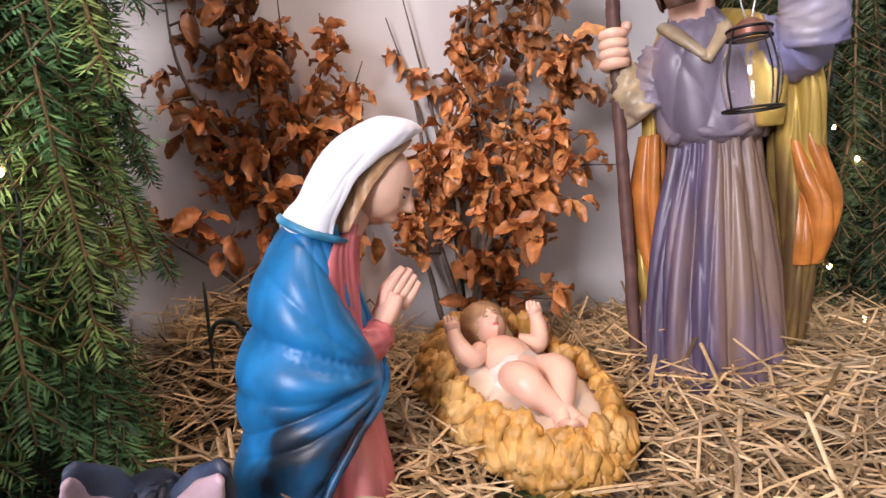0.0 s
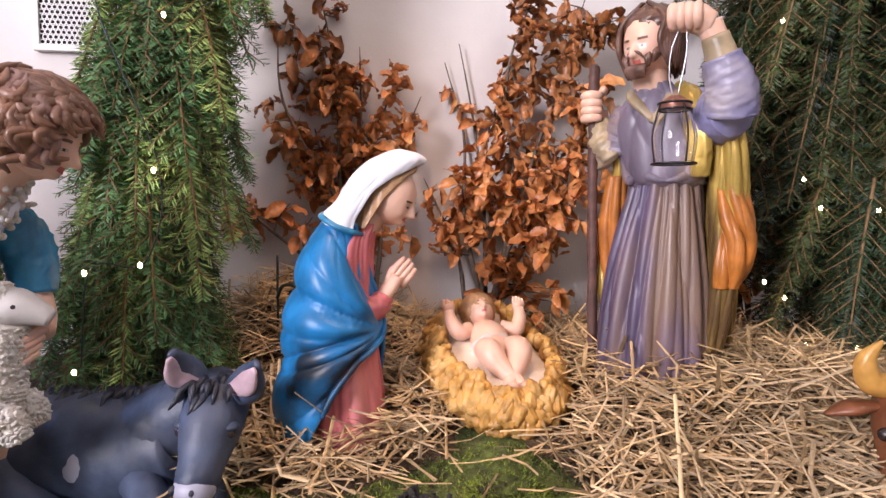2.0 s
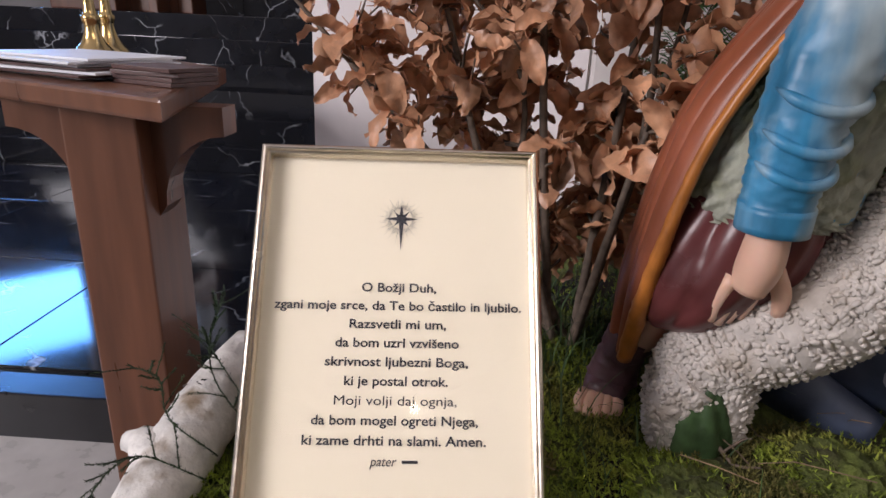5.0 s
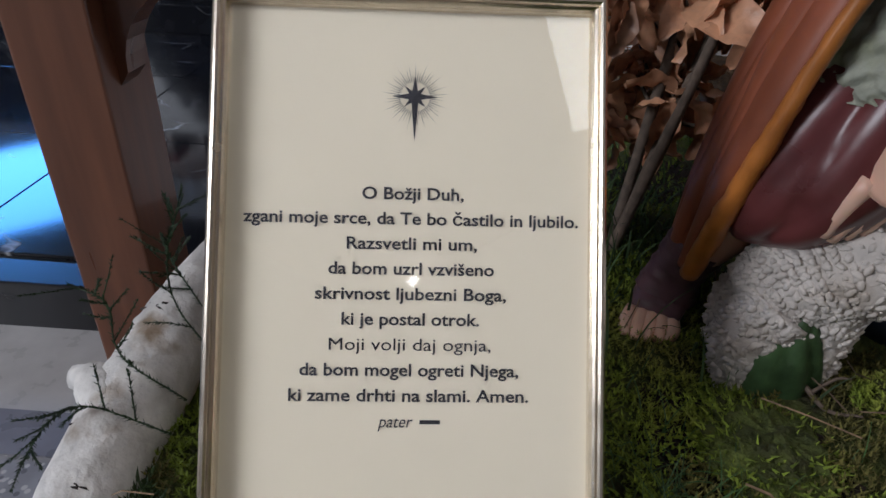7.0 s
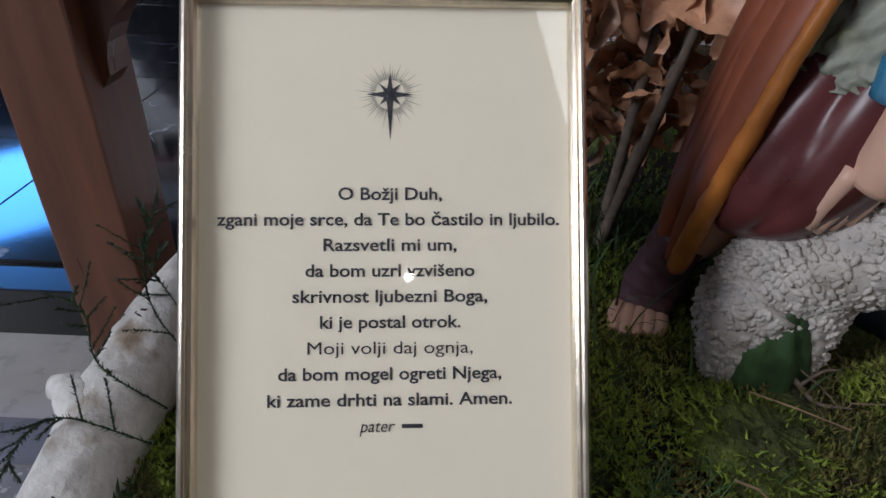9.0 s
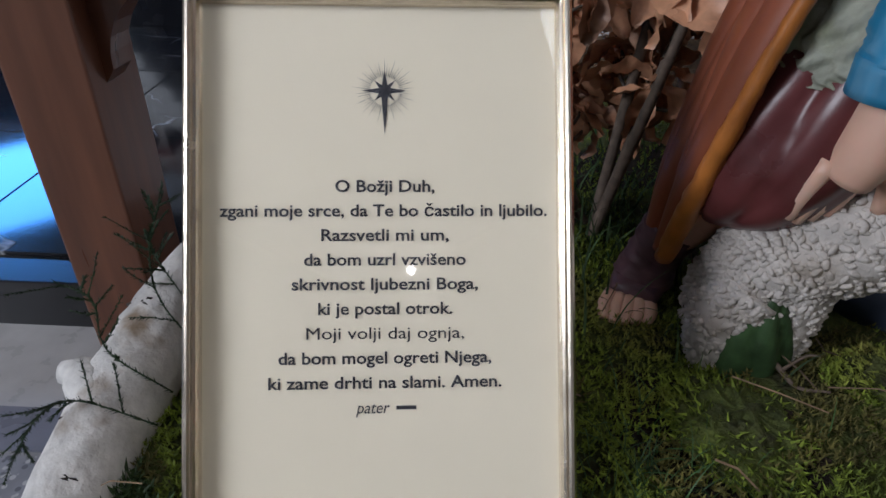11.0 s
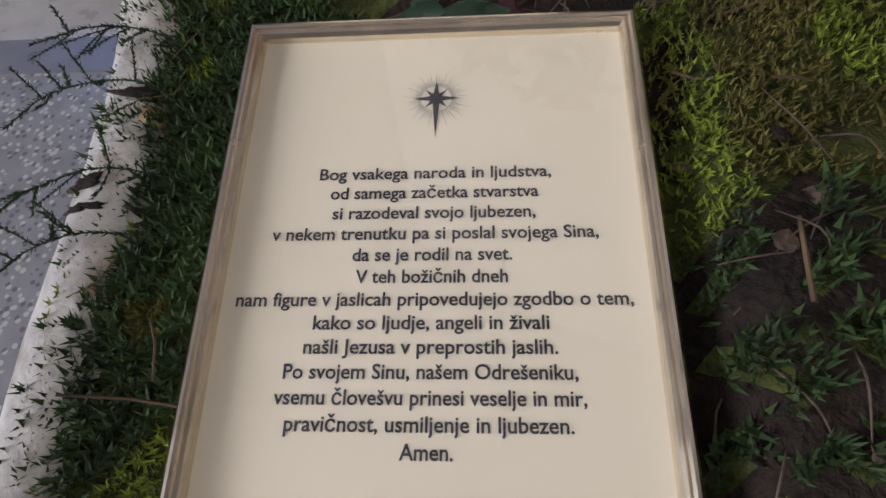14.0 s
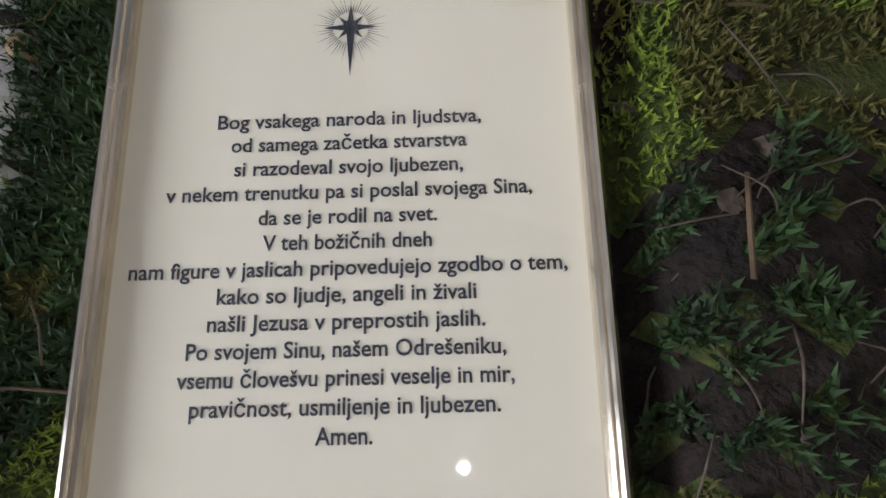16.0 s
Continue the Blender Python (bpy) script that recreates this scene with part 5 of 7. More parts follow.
# near arm hanging straight down, far arm round the lamb
arm = [(0.034, -0.050, 0.405), (0.006, -0.066, 0.355), (-0.010, -0.074, 0.300), (-0.014, -0.074, 0.255), (-0.014, -0.072, 0.222)]
tube(a, arm, [0.030, 0.034, 0.030, 0.026, 0.024], 0, n=44, m=60, bump=0.10, seed=8)
for z, r, x in ((0.262, 0.0285, -0.014), (0.284, 0.030, -0.012), (0.312, 0.032, -0.008)):
    # creases pushed up the sleeve
    th = np.linspace(-2.6, 0.9, 9)
    tube(a, [(x + r * math.cos(t), -0.074 + r * math.sin(t), z + 0.010 * math.sin(t * 1.3)) for t in th], [0.001] + [0.0042] * 7 + [0.001], 0, n=8, m=26)
tube(a, [(-0.014, -0.072, 0.232), (-0.014, -0.072, 0.212)], [0.0265, 0.0260], 0, n=30, m=5)
tube(a, [(-0.014, -0.072, 0.216), (-0.016, -0.070, 0.186), (-0.020, -0.066, 0.164)], [0.018, 0.021, 0.018], 3, n=18, m=12, flat=0.8)
fingers(a, (-0.021, -0.065, 0.172), (-0.030, -0.054, 0.124), (0.0080, 0.003, 0), 3, r=0.0066)
tube(a, [(-0.004, -0.066, 0.18), (0.006, -0.062, 0.16), (0.008, -0.058, 0.14)], [0.008, 0.0075, 0.005], 3, n=9, m=8)
tube(a, [(0.080, 0.022, 0.392), (0.112, 0.034, 0.345), (0.122, 0.024, 0.288)], [0.032, 0.031, 0.025], 0, n=34, m=30, bump=0.15, seed=12)
tube(a, [(0.122, 0.026, 0.294), (0.132, 0.012, 0.264), (0.138, -0.008, 0.246)], [0.017, 0.017, 0.015], 3, n=16, m=10)
fingers(a, (0.138, -0.010, 0.238), (0.108, -0.052, 0.218), (0.003, 0.002, 0.0102), 3, r=0.0064)
# legs
tube(a, [(-0.052, 0.010, 0.15), (-0.072, 0.016, 0.100), (-0.094, 0.024, 0.055)], [0.034, 0.026, 0.020], 3, n=20, m=14)
tube(a, [(-0.090, 0.023, 0.068), (-0.100, 0.026, 0.038), (-0.104, 0.028, 0.014)], [0.024, 0.022, 0.025], 11, n=24, m=20, bump=0.14, seed=1)
tube(a, [(-0.102, 0.044, 0.008), (-0.108, 0.020, 0.008), (-0.112, 0.002, 0.004)], [0.022, 0.023, 0.020], 11, n=18, m=10, flat=0.65)
fingers(a, (-0.113, 0.006, 0.002), (-0.117, -0.022, -0.008), (0.0092, -0.001, 0), 3, r=0.0066, n=5)
tube(a, [(0.004, 0.050, 0.17), (0.036, 0.084, 0.10), (0.052, 0.100, 0.05)], [0.034, 0.027, 0.021], 3, n=20, m=14)
tube(a, [(0.046, 0.096, 0.066), (0.056, 0.104, 0.03), (0.056, 0.104, 0.0)], [0.025, 0.023, 0.025], 11, n=22, m=14, bump=0.14, seed=2)
tube(a, [(0.048, 0.112, 0.0), (0.080, 0.096, -0.002), (0.094, 0.090, -0.006)], [0.024, 0.023, 0.018], 11, n=18, m=10, flat=0.65)
fingers(a, (0.088, 0.092, -0.006), (0.116, 0.080, -0.014), (0.004, 0.0085, 0), 3, r=0.0064, n=5)
# rust cloak with gold-edged orange lining, hanging down the back
ck = [(-0.076, 0.030, 0.055, 0.036, 0.046), (-0.066, 0.016, 0.12, 0.045, 0.060), (-0.058, 0.008, 0.18, 0.046, 0.070), (-0.046, 0.004, 0.237, 0.048, 0.074), (-0.022, 0, 0.303, 0.053, 0.076), (0.020, -0.006, 0.378, 0.050, 0.072), (0.052, -0.014, 0.426, 0.048, 0.060), (0.088, -0.026, 0.452, 0.036, 0.042)]
loft(a, ck, 12, n=120, m=80, arc=(112, 236), fold=drape([(4, 0.5, 0.14, 0.7), (7, -0.4, 0.07, 0.1)]), thick=0.006)
edge = spline(ck, 30)
tube(a, [(q[0] + (q[3] + 0.001) * math.cos(radians(235)), q[1] + (q[4] + 0.001) * math.sin(radians(235)), q[2]) for q in edge[::3]], [0.0075, 0.008, 0.007, 0.006, 0.005, 0.0045, 0.004, 0.004, 0.004, 0.0035], 13, n=12, m=60, bump=0.3)
SHX, SHY, SHZ, SHA = -0.510, 0.390, 0.395, 28
figure("shepherd_statue", a, [BLUE_L, FLEECE_G, MAROON, SKIN, LIP, EYE, EYEW, BROW, HAIR_B, WHITE, FLEECE, BOOT, RUST, ORANGE], "painted stooping shepherd figure in blue tunic and rust cloak", "statue", SHX, SHY, SHZ, SHA)

# lamb rearing against him
a = Acc()


def wool_tube(acc, pts, radii, mat, seed):
    tube(acc, pts, radii, mat, n=40, m=40, bump=0.12, seed=seed)
    pr = spline(np.column_stack([pts, radii]), 40)
    r2 = random.Random(seed)
    area = sum(radii) * np.linalg.norm(np.diff(np.asarray(pts), axis=0), axis=1).sum()
    for i in range(int(150000 * area)):
        k = r2.randrange(1, 38)
        t = pr[k + 1, :3] - pr[k - 1, :3]
        t /= np.linalg.norm(t)
        u = np.cross(t, (r2.gauss(0, 1), r2.gauss(0, 1), r2.gauss(0, 1)))
        u /= np.linalg.norm(u)
        s = r2.uniform(0.0014, 0.0034)
        rot = np.array(Matrix.Rotation(r2.uniform(0, 3.1), 3, Vector(u)))
        blob(acc, pr[k, :3] + u * pr[k, 3] * r2.uniform(0.93, 1.02), (s * 1.7, s * 0.8, s * 0.8), mat, rot=rot, n=6, m=5)


LY = -0.026
wool_tube(a, [(-0.052, LY, 0.050), (-0.022, LY, 0.085), (0.028, LY, 0.120), (0.074, LY, 0.162), (0.092, LY, 0.205)], [0.028, 0.038, 0.044, 0.044, 0.036], 0, 1)
wool_tube(a, [(0.088, LY, 0.190), (0.096, LY, 0.230), (0.106, LY, 0.266)], [0.037, 0.032, 0.026], 0, 2)
tube(a, [(0.100, LY, 0.276), (0.120, LY, 0.280), (0.143, LY, 0.272), (0.155, LY, 0.265)], [0.022, 0.023, 0.015, 0.010], 1, n=24, m=18)
wool_tube(a, [(0.092, LY, 0.276), (0.108, LY, 0.291), (0.118, LY, 0.296)], [0.022, 0.020, 0.012], 0, 3)
for s in (1, -1):
    tube(a, [(0.100, LY + s * 0.018, 0.284), (0.086, LY + s * 0.034, 0.278), (0.078, LY + s * 0.040, 0.266)], [0.007, 0.009, 0.003], 1, n=10, m=8, flat=0.5)
    blob(a, (0.124, LY + s * 0.0195, 0.283), (0.004, 0.003, 0.0036), 2, n=10, m=8)
    wool_tube(a, [(-0.040, LY + s * 0.016, 0.062), (-0.056, LY + s * 0.020, 0.030), (-0.052, LY + s * 0.020, -0.026)], [0.026, 0.019, 0.012], 0, 5 + s)
    wool_tube(a, [(0.082, LY + s * 0.024, 0.150), (0.116, LY + s * 0.028, 0.158), (0.126, LY + s * 0.028, 0.132)], [0.024, 0.018, 0.011], 0, 8 + s)
wool_tube(a, [(-0.012, LY - 0.004, 0.090), (-0.010, LY - 0.008, 0.040), (-0.008, LY - 0.010, -0.034)], [0.032, 0.022, 0.012], 0, 12)
loft(a, [(-0.032, LY - 0.008, -0.036, 0.036, 0.032), (-0.032, LY - 0.012, 0.012, 0.034, 0.031), (-0.032, LY - 0.014, 0.045, 0.026, 0.026), (-0.028, LY - 0.014, 0.072, 0.010, 0.014)], 3, n=50, m=30, fold=drape([(5, 0.5, 0.2, 0.4)]))
figure("lamb_statue", a, [FLEECE, material("painted_lamb_face", (0.60, 0.56, 0.54), 0.5, vary=0.1, scale=40, bump=0.2), EYE, MOSSP], "painted white lamb figure rearing against the shepherd", "statue", SHX, SHY, SHZ, SHA)

# donkey lying down; world axes
a = Acc()
tube(a, [(-0.60, 0.56, 0.435), (-0.54, 0.56, 0.450), (-0.44, 0.565, 0.458), (-0.34, 0.575, 0.466), (-0.28, 0.575, 0.485)], [0.05, 0.078, 0.082, 0.080, 0.064], 0, n=40, m=40, bump=0.05, seed=2)
tube(a, [(-0.40, 0.575, 0.462), (-0.33, 0.574, 0.490), (-0.275, 0.567, 0.525), (-0.230, 0.556, 0.542)], [0.066, 0.066, 0.052, 0.036], 0, n=32, m=16, bump=0.05, seed=3)
tube(a, [(-0.240, 0.580, 0.560), (-0.222, 0.548, 0.550), (-0.211, 0.516, 0.526), (-0.205, 0.488, 0.494), (-0.202, 0.472, 0.474), (-0.201, 0.464, 0.462)], [0.028, 0.039, 0.038, 0.028, 0.025, 0.015], 0, n=32, m=36, bump=0.04, seed=4)
blob(a, (-0.202, 0.468, 0.471), (0.0255, 0.023, 0.020), 1, n=24, m=16)
blob(a, (-0.40, 0.502, 0.465), (0.030, 0.016, 0.030), 1, n=24, m=16)
for base, tip, out in (((-0.238, 0.540, 0.566), (-0.247, 0.495, 0.626), -0.010), ((-0.196, 0.540, 0.562), (-0.142, 0.512, 0.614), 0.008)):
    base, tip = np.array(base), np.array(tip)
    mid = (base + tip) / 2 + np.array((out, 0.004, -0.002))
    tube(a, [base, base * 0.7 + mid * 0.3, mid, tip], [0.007, 0.011, 0.0125, 0.003], 0, n=18, m=20, flat=1.9)
    tube(a, [base + (0.003, -0.010, 0.010), mid + (0, -0.011, -0.001), tip + (0, -0.006, -0.008)], [0.003, 0.0075, 0.002], 2, n=14, m=14, flat=2.1)
for s, (x, y, z) in ((1, (-0.180, 0.506, 0.526)), (-1, (-0.240, 0.500, 0.526))):
    blob(a, (x, y, z), (0.009, 0.009, 0.008), 4, n=14, m=10)
    blob(a, (x, y + 0.003, z + 0.007), (0.013, 0.011, 0.006), 0, n=14, m=8)
    blob(a, (-0.206 + s * 0.013, 0.452, 0.474), (0.005, 0.006, 0.006), 3, n=10, m=8)
rng = random.Random(41)
for i in range(130):
    if i < 60:
        u = rng.random()
        c = np.array((-0.26 - 0.26 * u, 0.575 + rng.uniform(-0.02, 0.012), 0.545 - 0.006 * u + 0.035 * (1 - u) ** 2.5))
        d = np.array((rng.uniform(-0.2, 0.2), rng.uniform(-1, 0.2), -0.6))
    else:
        c = np.array((-0.224 + rng.gauss(0, 0.012), 0.540 + rng.uniform(-0.03, 0.03), 0.578 + rng.uniform(-0.01, 0.008)))
        d = np.array((rng.uniform(-0.5, 0.5), -0.8, -0.75))
    d /= np.linalg.norm(d)
    ln = rng.uniform(0.018, 0.035)
    tube(a, [c, c + d * ln * 0.5 + (rng.uniform(-0.004, 0.004), -0.004, 0.003), c + d * ln], [0.004, 0.0045, 0.0012], 3, n=6, m=5)
for x, y in ((-0.33, 0.50), (-0.27, 0.53)):
    tube(a, [(x, y + 0.03, 0.45), (x + 0.06, y - 0.02, 0.425), (x + 0.02, y - 0.035, 0.40)], [0.030, 0.020, 0.014], 0, n=20, m=14)
tube(a, [(-0.54, 0.50, 0.45), (-0.47, 0.475, 0.42), (-0.40, 0.47, 0.405)], [0.05, 0.035, 0.022], 0, n=20, m=14)
figure("donkey_statue", a, [DONKEY, DONKEY_P, DONKEY_E, MANE, EYE], "painted grey-blue donkey figure lying on the moss", "statue", 0, 0.004, -0.012, 0)

# ox lying at the other side
a = Acc()
tube(a, [(0.64, 0.70, 0.545), (0.625, 0.66, 0.525), (0.605, 0.60, 0.48), (0.60, 0.575, 0.455)], [0.05, 0.05, 0.04, 0.03], 0, n=28, m=24, bump=0.06, seed=1)
tube(a, [(0.66, 0.72, 0.535), (0.74, 0.74, 0.52), (0.88, 0.76, 0.515), (1.02, 0.76, 0.50)], [0.055, 0.085, 0.10, 0.08], 0, n=30, m=24, bump=0.06, seed=2)
for s in (1, -1):
    b = np.array((0.63 + s * 0.035, 0.69 + s * 0.012, 0.572))
    tube(a, [b, b + (s * 0.022, -0.004, 0.008), b + (s * 0.028, -0.008, 0.034), b + (s * 0.014, -0.014, 0.058)], [0.015, 0.015, 0.011, 0.002], 1, n=16, m=18)
    tube(a, [b + (s * 0.008, 0, -0.022), b + (s * 0.04, 0, -0.028), b + (s * 0.068, -0.004, -0.036)], [0.01, 0.019, 0.004], 0, n=14, m=14, flat=0.45)
    blob(a, (0.617 + s * 0.042, 0.635, 0.528), (0.008, 0.008, 0.008), 2, n=12, m=10)
for i in range(40):
    c = np.array((0.635 + rng.gauss(0, 0.016), 0.68 + rng.uniform(-0.02, 0.02), 0.592 + rng.uniform(-0.008, 0.006)))
    tube(a, [c, c + (rng.uniform(-0.01, 0.01), -0.012, 0.002), c + (rng.uniform(-0.014, 0.014), -0.022, -0.012)], [0.004, 0.005, 0.0015], 3, n=6, m=5)
tube(a, [(0.72, 0.68, 0.47), (0.66, 0.62, 0.435), (0.70, 0.58, 0.42)], [0.04, 0.03, 0.022], 0, n=18, m=12)
figure("ox_statue", a, [OXHIDE, HORN, EYE, MANE], "painted reddish-brown ox figure with curved yellow horns", "statue", 0, 0, 0, 0)

# ---- wall fittings ----
WD = Vector((2.83, 1.25, 0)).normalized()
top = thing("ventilation_grille", "white perforated metal ventilation grille on the wall", "grille", Matrix.Translation((-0.80, 0.855, 1.092)) @ Matrix.Rotation(math.atan2(WD.y, WD.x), 4, "Z"))
a = Acc()
# Flat sheet coloured near black for the shade inside the duct.
box(a, (0.004, -0.006, 0.004), (0.236, -0.002, 0.346))
part("backing", a, NEAR_BLACK, top, "flat black sheet standing in for the shade behind the holes", smooth=False)
a = Acc()
for lo, hi in (((0, -0.012, 0), (0.24, 0, 0.012)), ((0, -0.012, 0.338), (0.24, 0, 0.35)), ((0, -0.012, 0.012), (0.012, 0, 0.338)), ((0.228, -0.012, 0.012), (0.24, 0, 0.338))):
    box(a, lo, hi, bevel=0.001)
part("frame", a, METAL_W, top, smooth=False)
a = Acc()
st = 0.0095
for j in range(int(0.326 / st)):
    for i in range(int(0.216 / st)):
        cx, cz = 0.012 + (i + 0.5 + 0.5 * (j % 2)) * st, 0.012 + (j + 0.5) * st
        if cx > 0.226:
            continue
        v, f = [], []
        for k in range(12):
            t = 2 * math.pi * k / 12
            o = (st / 2 + 0.0002) / max(abs(math.cos(t)), abs(math.sin(t)))
            v += [(cx + 0.0034 * math.cos(t), -0.009, cz + 0.0034 * math.sin(t)), (cx + o * math.cos(t), -0.009, cz + o * math.sin(t))]
        for k in range(12):
            q = (k + 1) % 12
            f.append((2 * k, 2 * q, 2 * q + 1, 2 * k + 1))
        a.add(v, f)
part("perforated_plate", a, METAL_W, top, smooth=False)

top = thing("poster", "white paper notice with red lettering on the pillar", "poster", pose(-1.60, 0.789, 1.0, 90, 0, 0))
a = Acc()
box(a, (-0.15, 0, 0), (0.15, 0.42, 0.0015))
sheet = part("sheet", a, POSTER, top, smooth=False)
for body, w, y in (("HVALA ZA", 0.20, 0.155), ("VAŠ DAR", 0.20, 0.055)):
    text_part(body, w, 0.075, sheet, INK_RED, pose(0, y, 0.0022), bold=0.0)

# ---- ceiling and wall lamps ----
LAMP = material("lamp_glass", (1.0, 0.95, 0.88), 0.4, vary=0.01, bump=0.0, emission=60.0)
LAMP_A = (3.55, -4.15, 4.40, 0.06)
LAMP_B = (0.33, -0.57, 4.53, 0.045)
for x, y, z, r in (LAMP_A, LAMP_B):
    top = thing("round_lamp", "small round frosted glass church lamp, lit", "lamp", pose(x, y, z), group="church lamps")
    a = Acc()
    blob(a, (0, 0, 0), (r, r, r), n=24, m=16)
    part("globe", a, LAMP, top)
    a = Acc()
    if z > 4:
        tube(a, [(0, 0, r * 0.9), (0, 0, 4.6 - z)], [0.012, 0.012], n=10, m=3)
    else:
        tube(a, [(0, -r * 0.9, 0), (0, -5.3 - y, 0)], [0.012, 0.012], n=10, m=3)
    part("mount", a, BRASS, top)

# ---- beech branches ----
rng = random.Random(77)
LEAVES = []


def leaf_mesh(seed):
    r = random.Random(seed)
    a = Acc()
    L, W = 0.047 * r.uniform(0.85, 1.15), 0.029 * r.uniform(0.85, 1.1)
    fold, curl, twist, wav = r.uniform(0.25, 0.9), r.uniform(-1.6, 1.6), r.uniform(-0.8, 0.8), r.uniform(0.0015, 0.004)
    nu, nv = 9, 5
    v = []
    for i in range(nu):
        s = i / (nu - 1)
        w = W * 0.5 * (math.sin(math.pi * min(1, s * 0.93 + 0.02)) ** 0.75) * (1 - 0.25 * s) * 1.15
        th = curl * (s - 0.2)
        cx, cz = L * s * math.cos(th * 0.5), L * s * math.sin(th * 0.5)
        for j in range(nv):
            q = (j / (nv - 1) - 0.5) * 2
            y = q * w * math.cos(fold * abs(q))
            z = abs(q) * w * math.sin(fold) + wav * math.sin(i * 1.9 + j * 1.3 + seed)
            tw = twist * s
            y, z = y * math.cos(tw) - z * math.sin(tw), y * math.sin(tw) + z * math.cos(tw)
            v.append((cx - z * math.sin(th), y, cz + z * math.cos(th)))
    a.add(v, grid_faces(nu, nv, False))
    tube(a, [(-0.012, 0, 0.001), (0, 0, 0)], [0.0006, 0.0007], n=4, m=2)
    return a


LEAF_A = [leaf_mesh(i) for i in range(7)]
LM = {"dark": [x.mesh("leaf", [BEECH]) for x in LEAF_A], "pale": [x.mesh("leaf", [BEECH_P]) for x in LEAF_A]}


def beech(label, base, stems, clouds, tone, seed, scale=0.88, more=1.75):
    """A cut beech branch: woody stems from the base, leaves in clouds (centre, radii, count)."""
    if tone == "pale":
        more = 1.25
    r = random.Random(seed)
    top = thing("beech_branch", label, "branch", pose(*base), group="dry beech branches")
    b0 = np.array(base, float)
    wood, paths = Acc(), []
    for tip in stems:
        t = np.array(tip, float) - b0
        mid1 = t * 0.35 + np.array((r.uniform(-0.03, 0.03), r.uniform(-0.03, 0.03), 0.02))
        mid2 = t * 0.7 + np.array((r.uniform(-0.03, 0.03), r.uniform(-0.03, 0.03), 0.01))
        o = np.array((r.uniform(-0.025, 0.025), r.uniform(-0.02, 0.02), -0.05))
        p = [o, o * 0.5 + mid1 * 0.5, mid1, mid2, t]
        tube(wood, p, [0.006, 0.0055, 0.0042, 0.0028, 0.001], n=8, m=26, bump=0.25, seed=seed)
        paths.append(spline(p, 40))
    allp = np.concatenate([q[6:] for q in paths])
    n = 0
    extra = Acc()
    for c, rad, cnt in clouds:
        cnt = int(cnt * more)
        c = np.array(c, float) - b0
        nodes = []
        for k in range(max(1, cnt // 5)):
            while True:
                d = np.array((r.uniform(-1, 1), r.uniform(-1, 1), r.uniform(-1, 1)))
                if d @ d < 1:
                    break
            nd = c + d * np.array(rad) * np.array((1.3, 1.5, 1.3))
            cand = allp[allp[:, 2] < nd[2] + 0.03]
            cand = cand if len(cand) else allp
            near = cand[np.argmin(np.linalg.norm(cand - nd, axis=1) + 0.25 * np.abs(cand[:, 2] - nd[2] + 0.08))]
            mid = (near + nd) / 2 + np.array((r.uniform(-0.012, 0.012), r.uniform(-0.012, 0.012), 0.0))
            tube(wood, [near, mid, nd], [0.0022, 0.0016, 0.0008], n=5, m=9, bump=0.2, seed=k)
            nodes.append((near, mid, nd))
        for k in range(cnt):
            near, mid, nd = nodes[k % len(nodes)]
            s = r.uniform(0.35, 1.0)
            p = (mid + (nd - mid) * (2 * s - 1)) if s > 0.5 else near + (mid - near) * 2 * s
            p = p + np.array((r.gauss(0, 0.006), r.gauss(0, 0.006), r.gauss(0, 0.006)))
            m = pose(*p, r.uniform(-50, 50), r.uniform(-35, 75), r.uniform(0, 360)) @ Matrix.Scale(scale * r.uniform(0.7, 1.2), 4)
            if n < 300:
                me = LM[tone][r.randrange(7)]
                ob = new("leaf", me)
                ob.parent, ob.matrix_basis = top, m
            else:
                la = LEAF_A[r.randrange(7)]
                vv = np.concatenate(la.v)
                extra.add(vv @ np.array(m.to_3x3()).T + np.array(m.translation), la.f)
            n += 1
    part("stem_wood", wood, BARK, top, "grey-brown woody stems")
    if extra.n:
        tagged(part("further_leaves", extra, BEECH if tone == "dark" else BEECH_P, top, "more dry beech leaves"), kind="stuff")
    return top


beech("dry copper beech branch standing against the wall behind the kneeling figure", (-0.20, 1.02, 0.56),
      [(-0.30, 1.06, 1.24), (-0.38, 1.03, 1.16), (-0.22, 1.08, 1.12), (-0.14, 1.08, 1.05), (-0.46, 1.0, 0.84), (-0.10, 1.12, 1.02), (-0.33, 1.08, 0.98)],
      [((-0.30, 1.06, 1.10), (0.09, 0.05, 0.12), 85), ((-0.28, 1.05, 0.95), (0.13, 0.06, 0.11), 110), ((-0.22, 1.05, 0.82), (0.13, 0.06, 0.10), 80), ((-0.40, 1.0, 0.80), (0.07, 0.04, 0.07), 26), ((-0.13, 1.10, 1.0), (0.05, 0.04, 0.08), 26), ((-0.24, 1.02, 0.70), (0.10, 0.05, 0.06), 30)], "dark", 1)
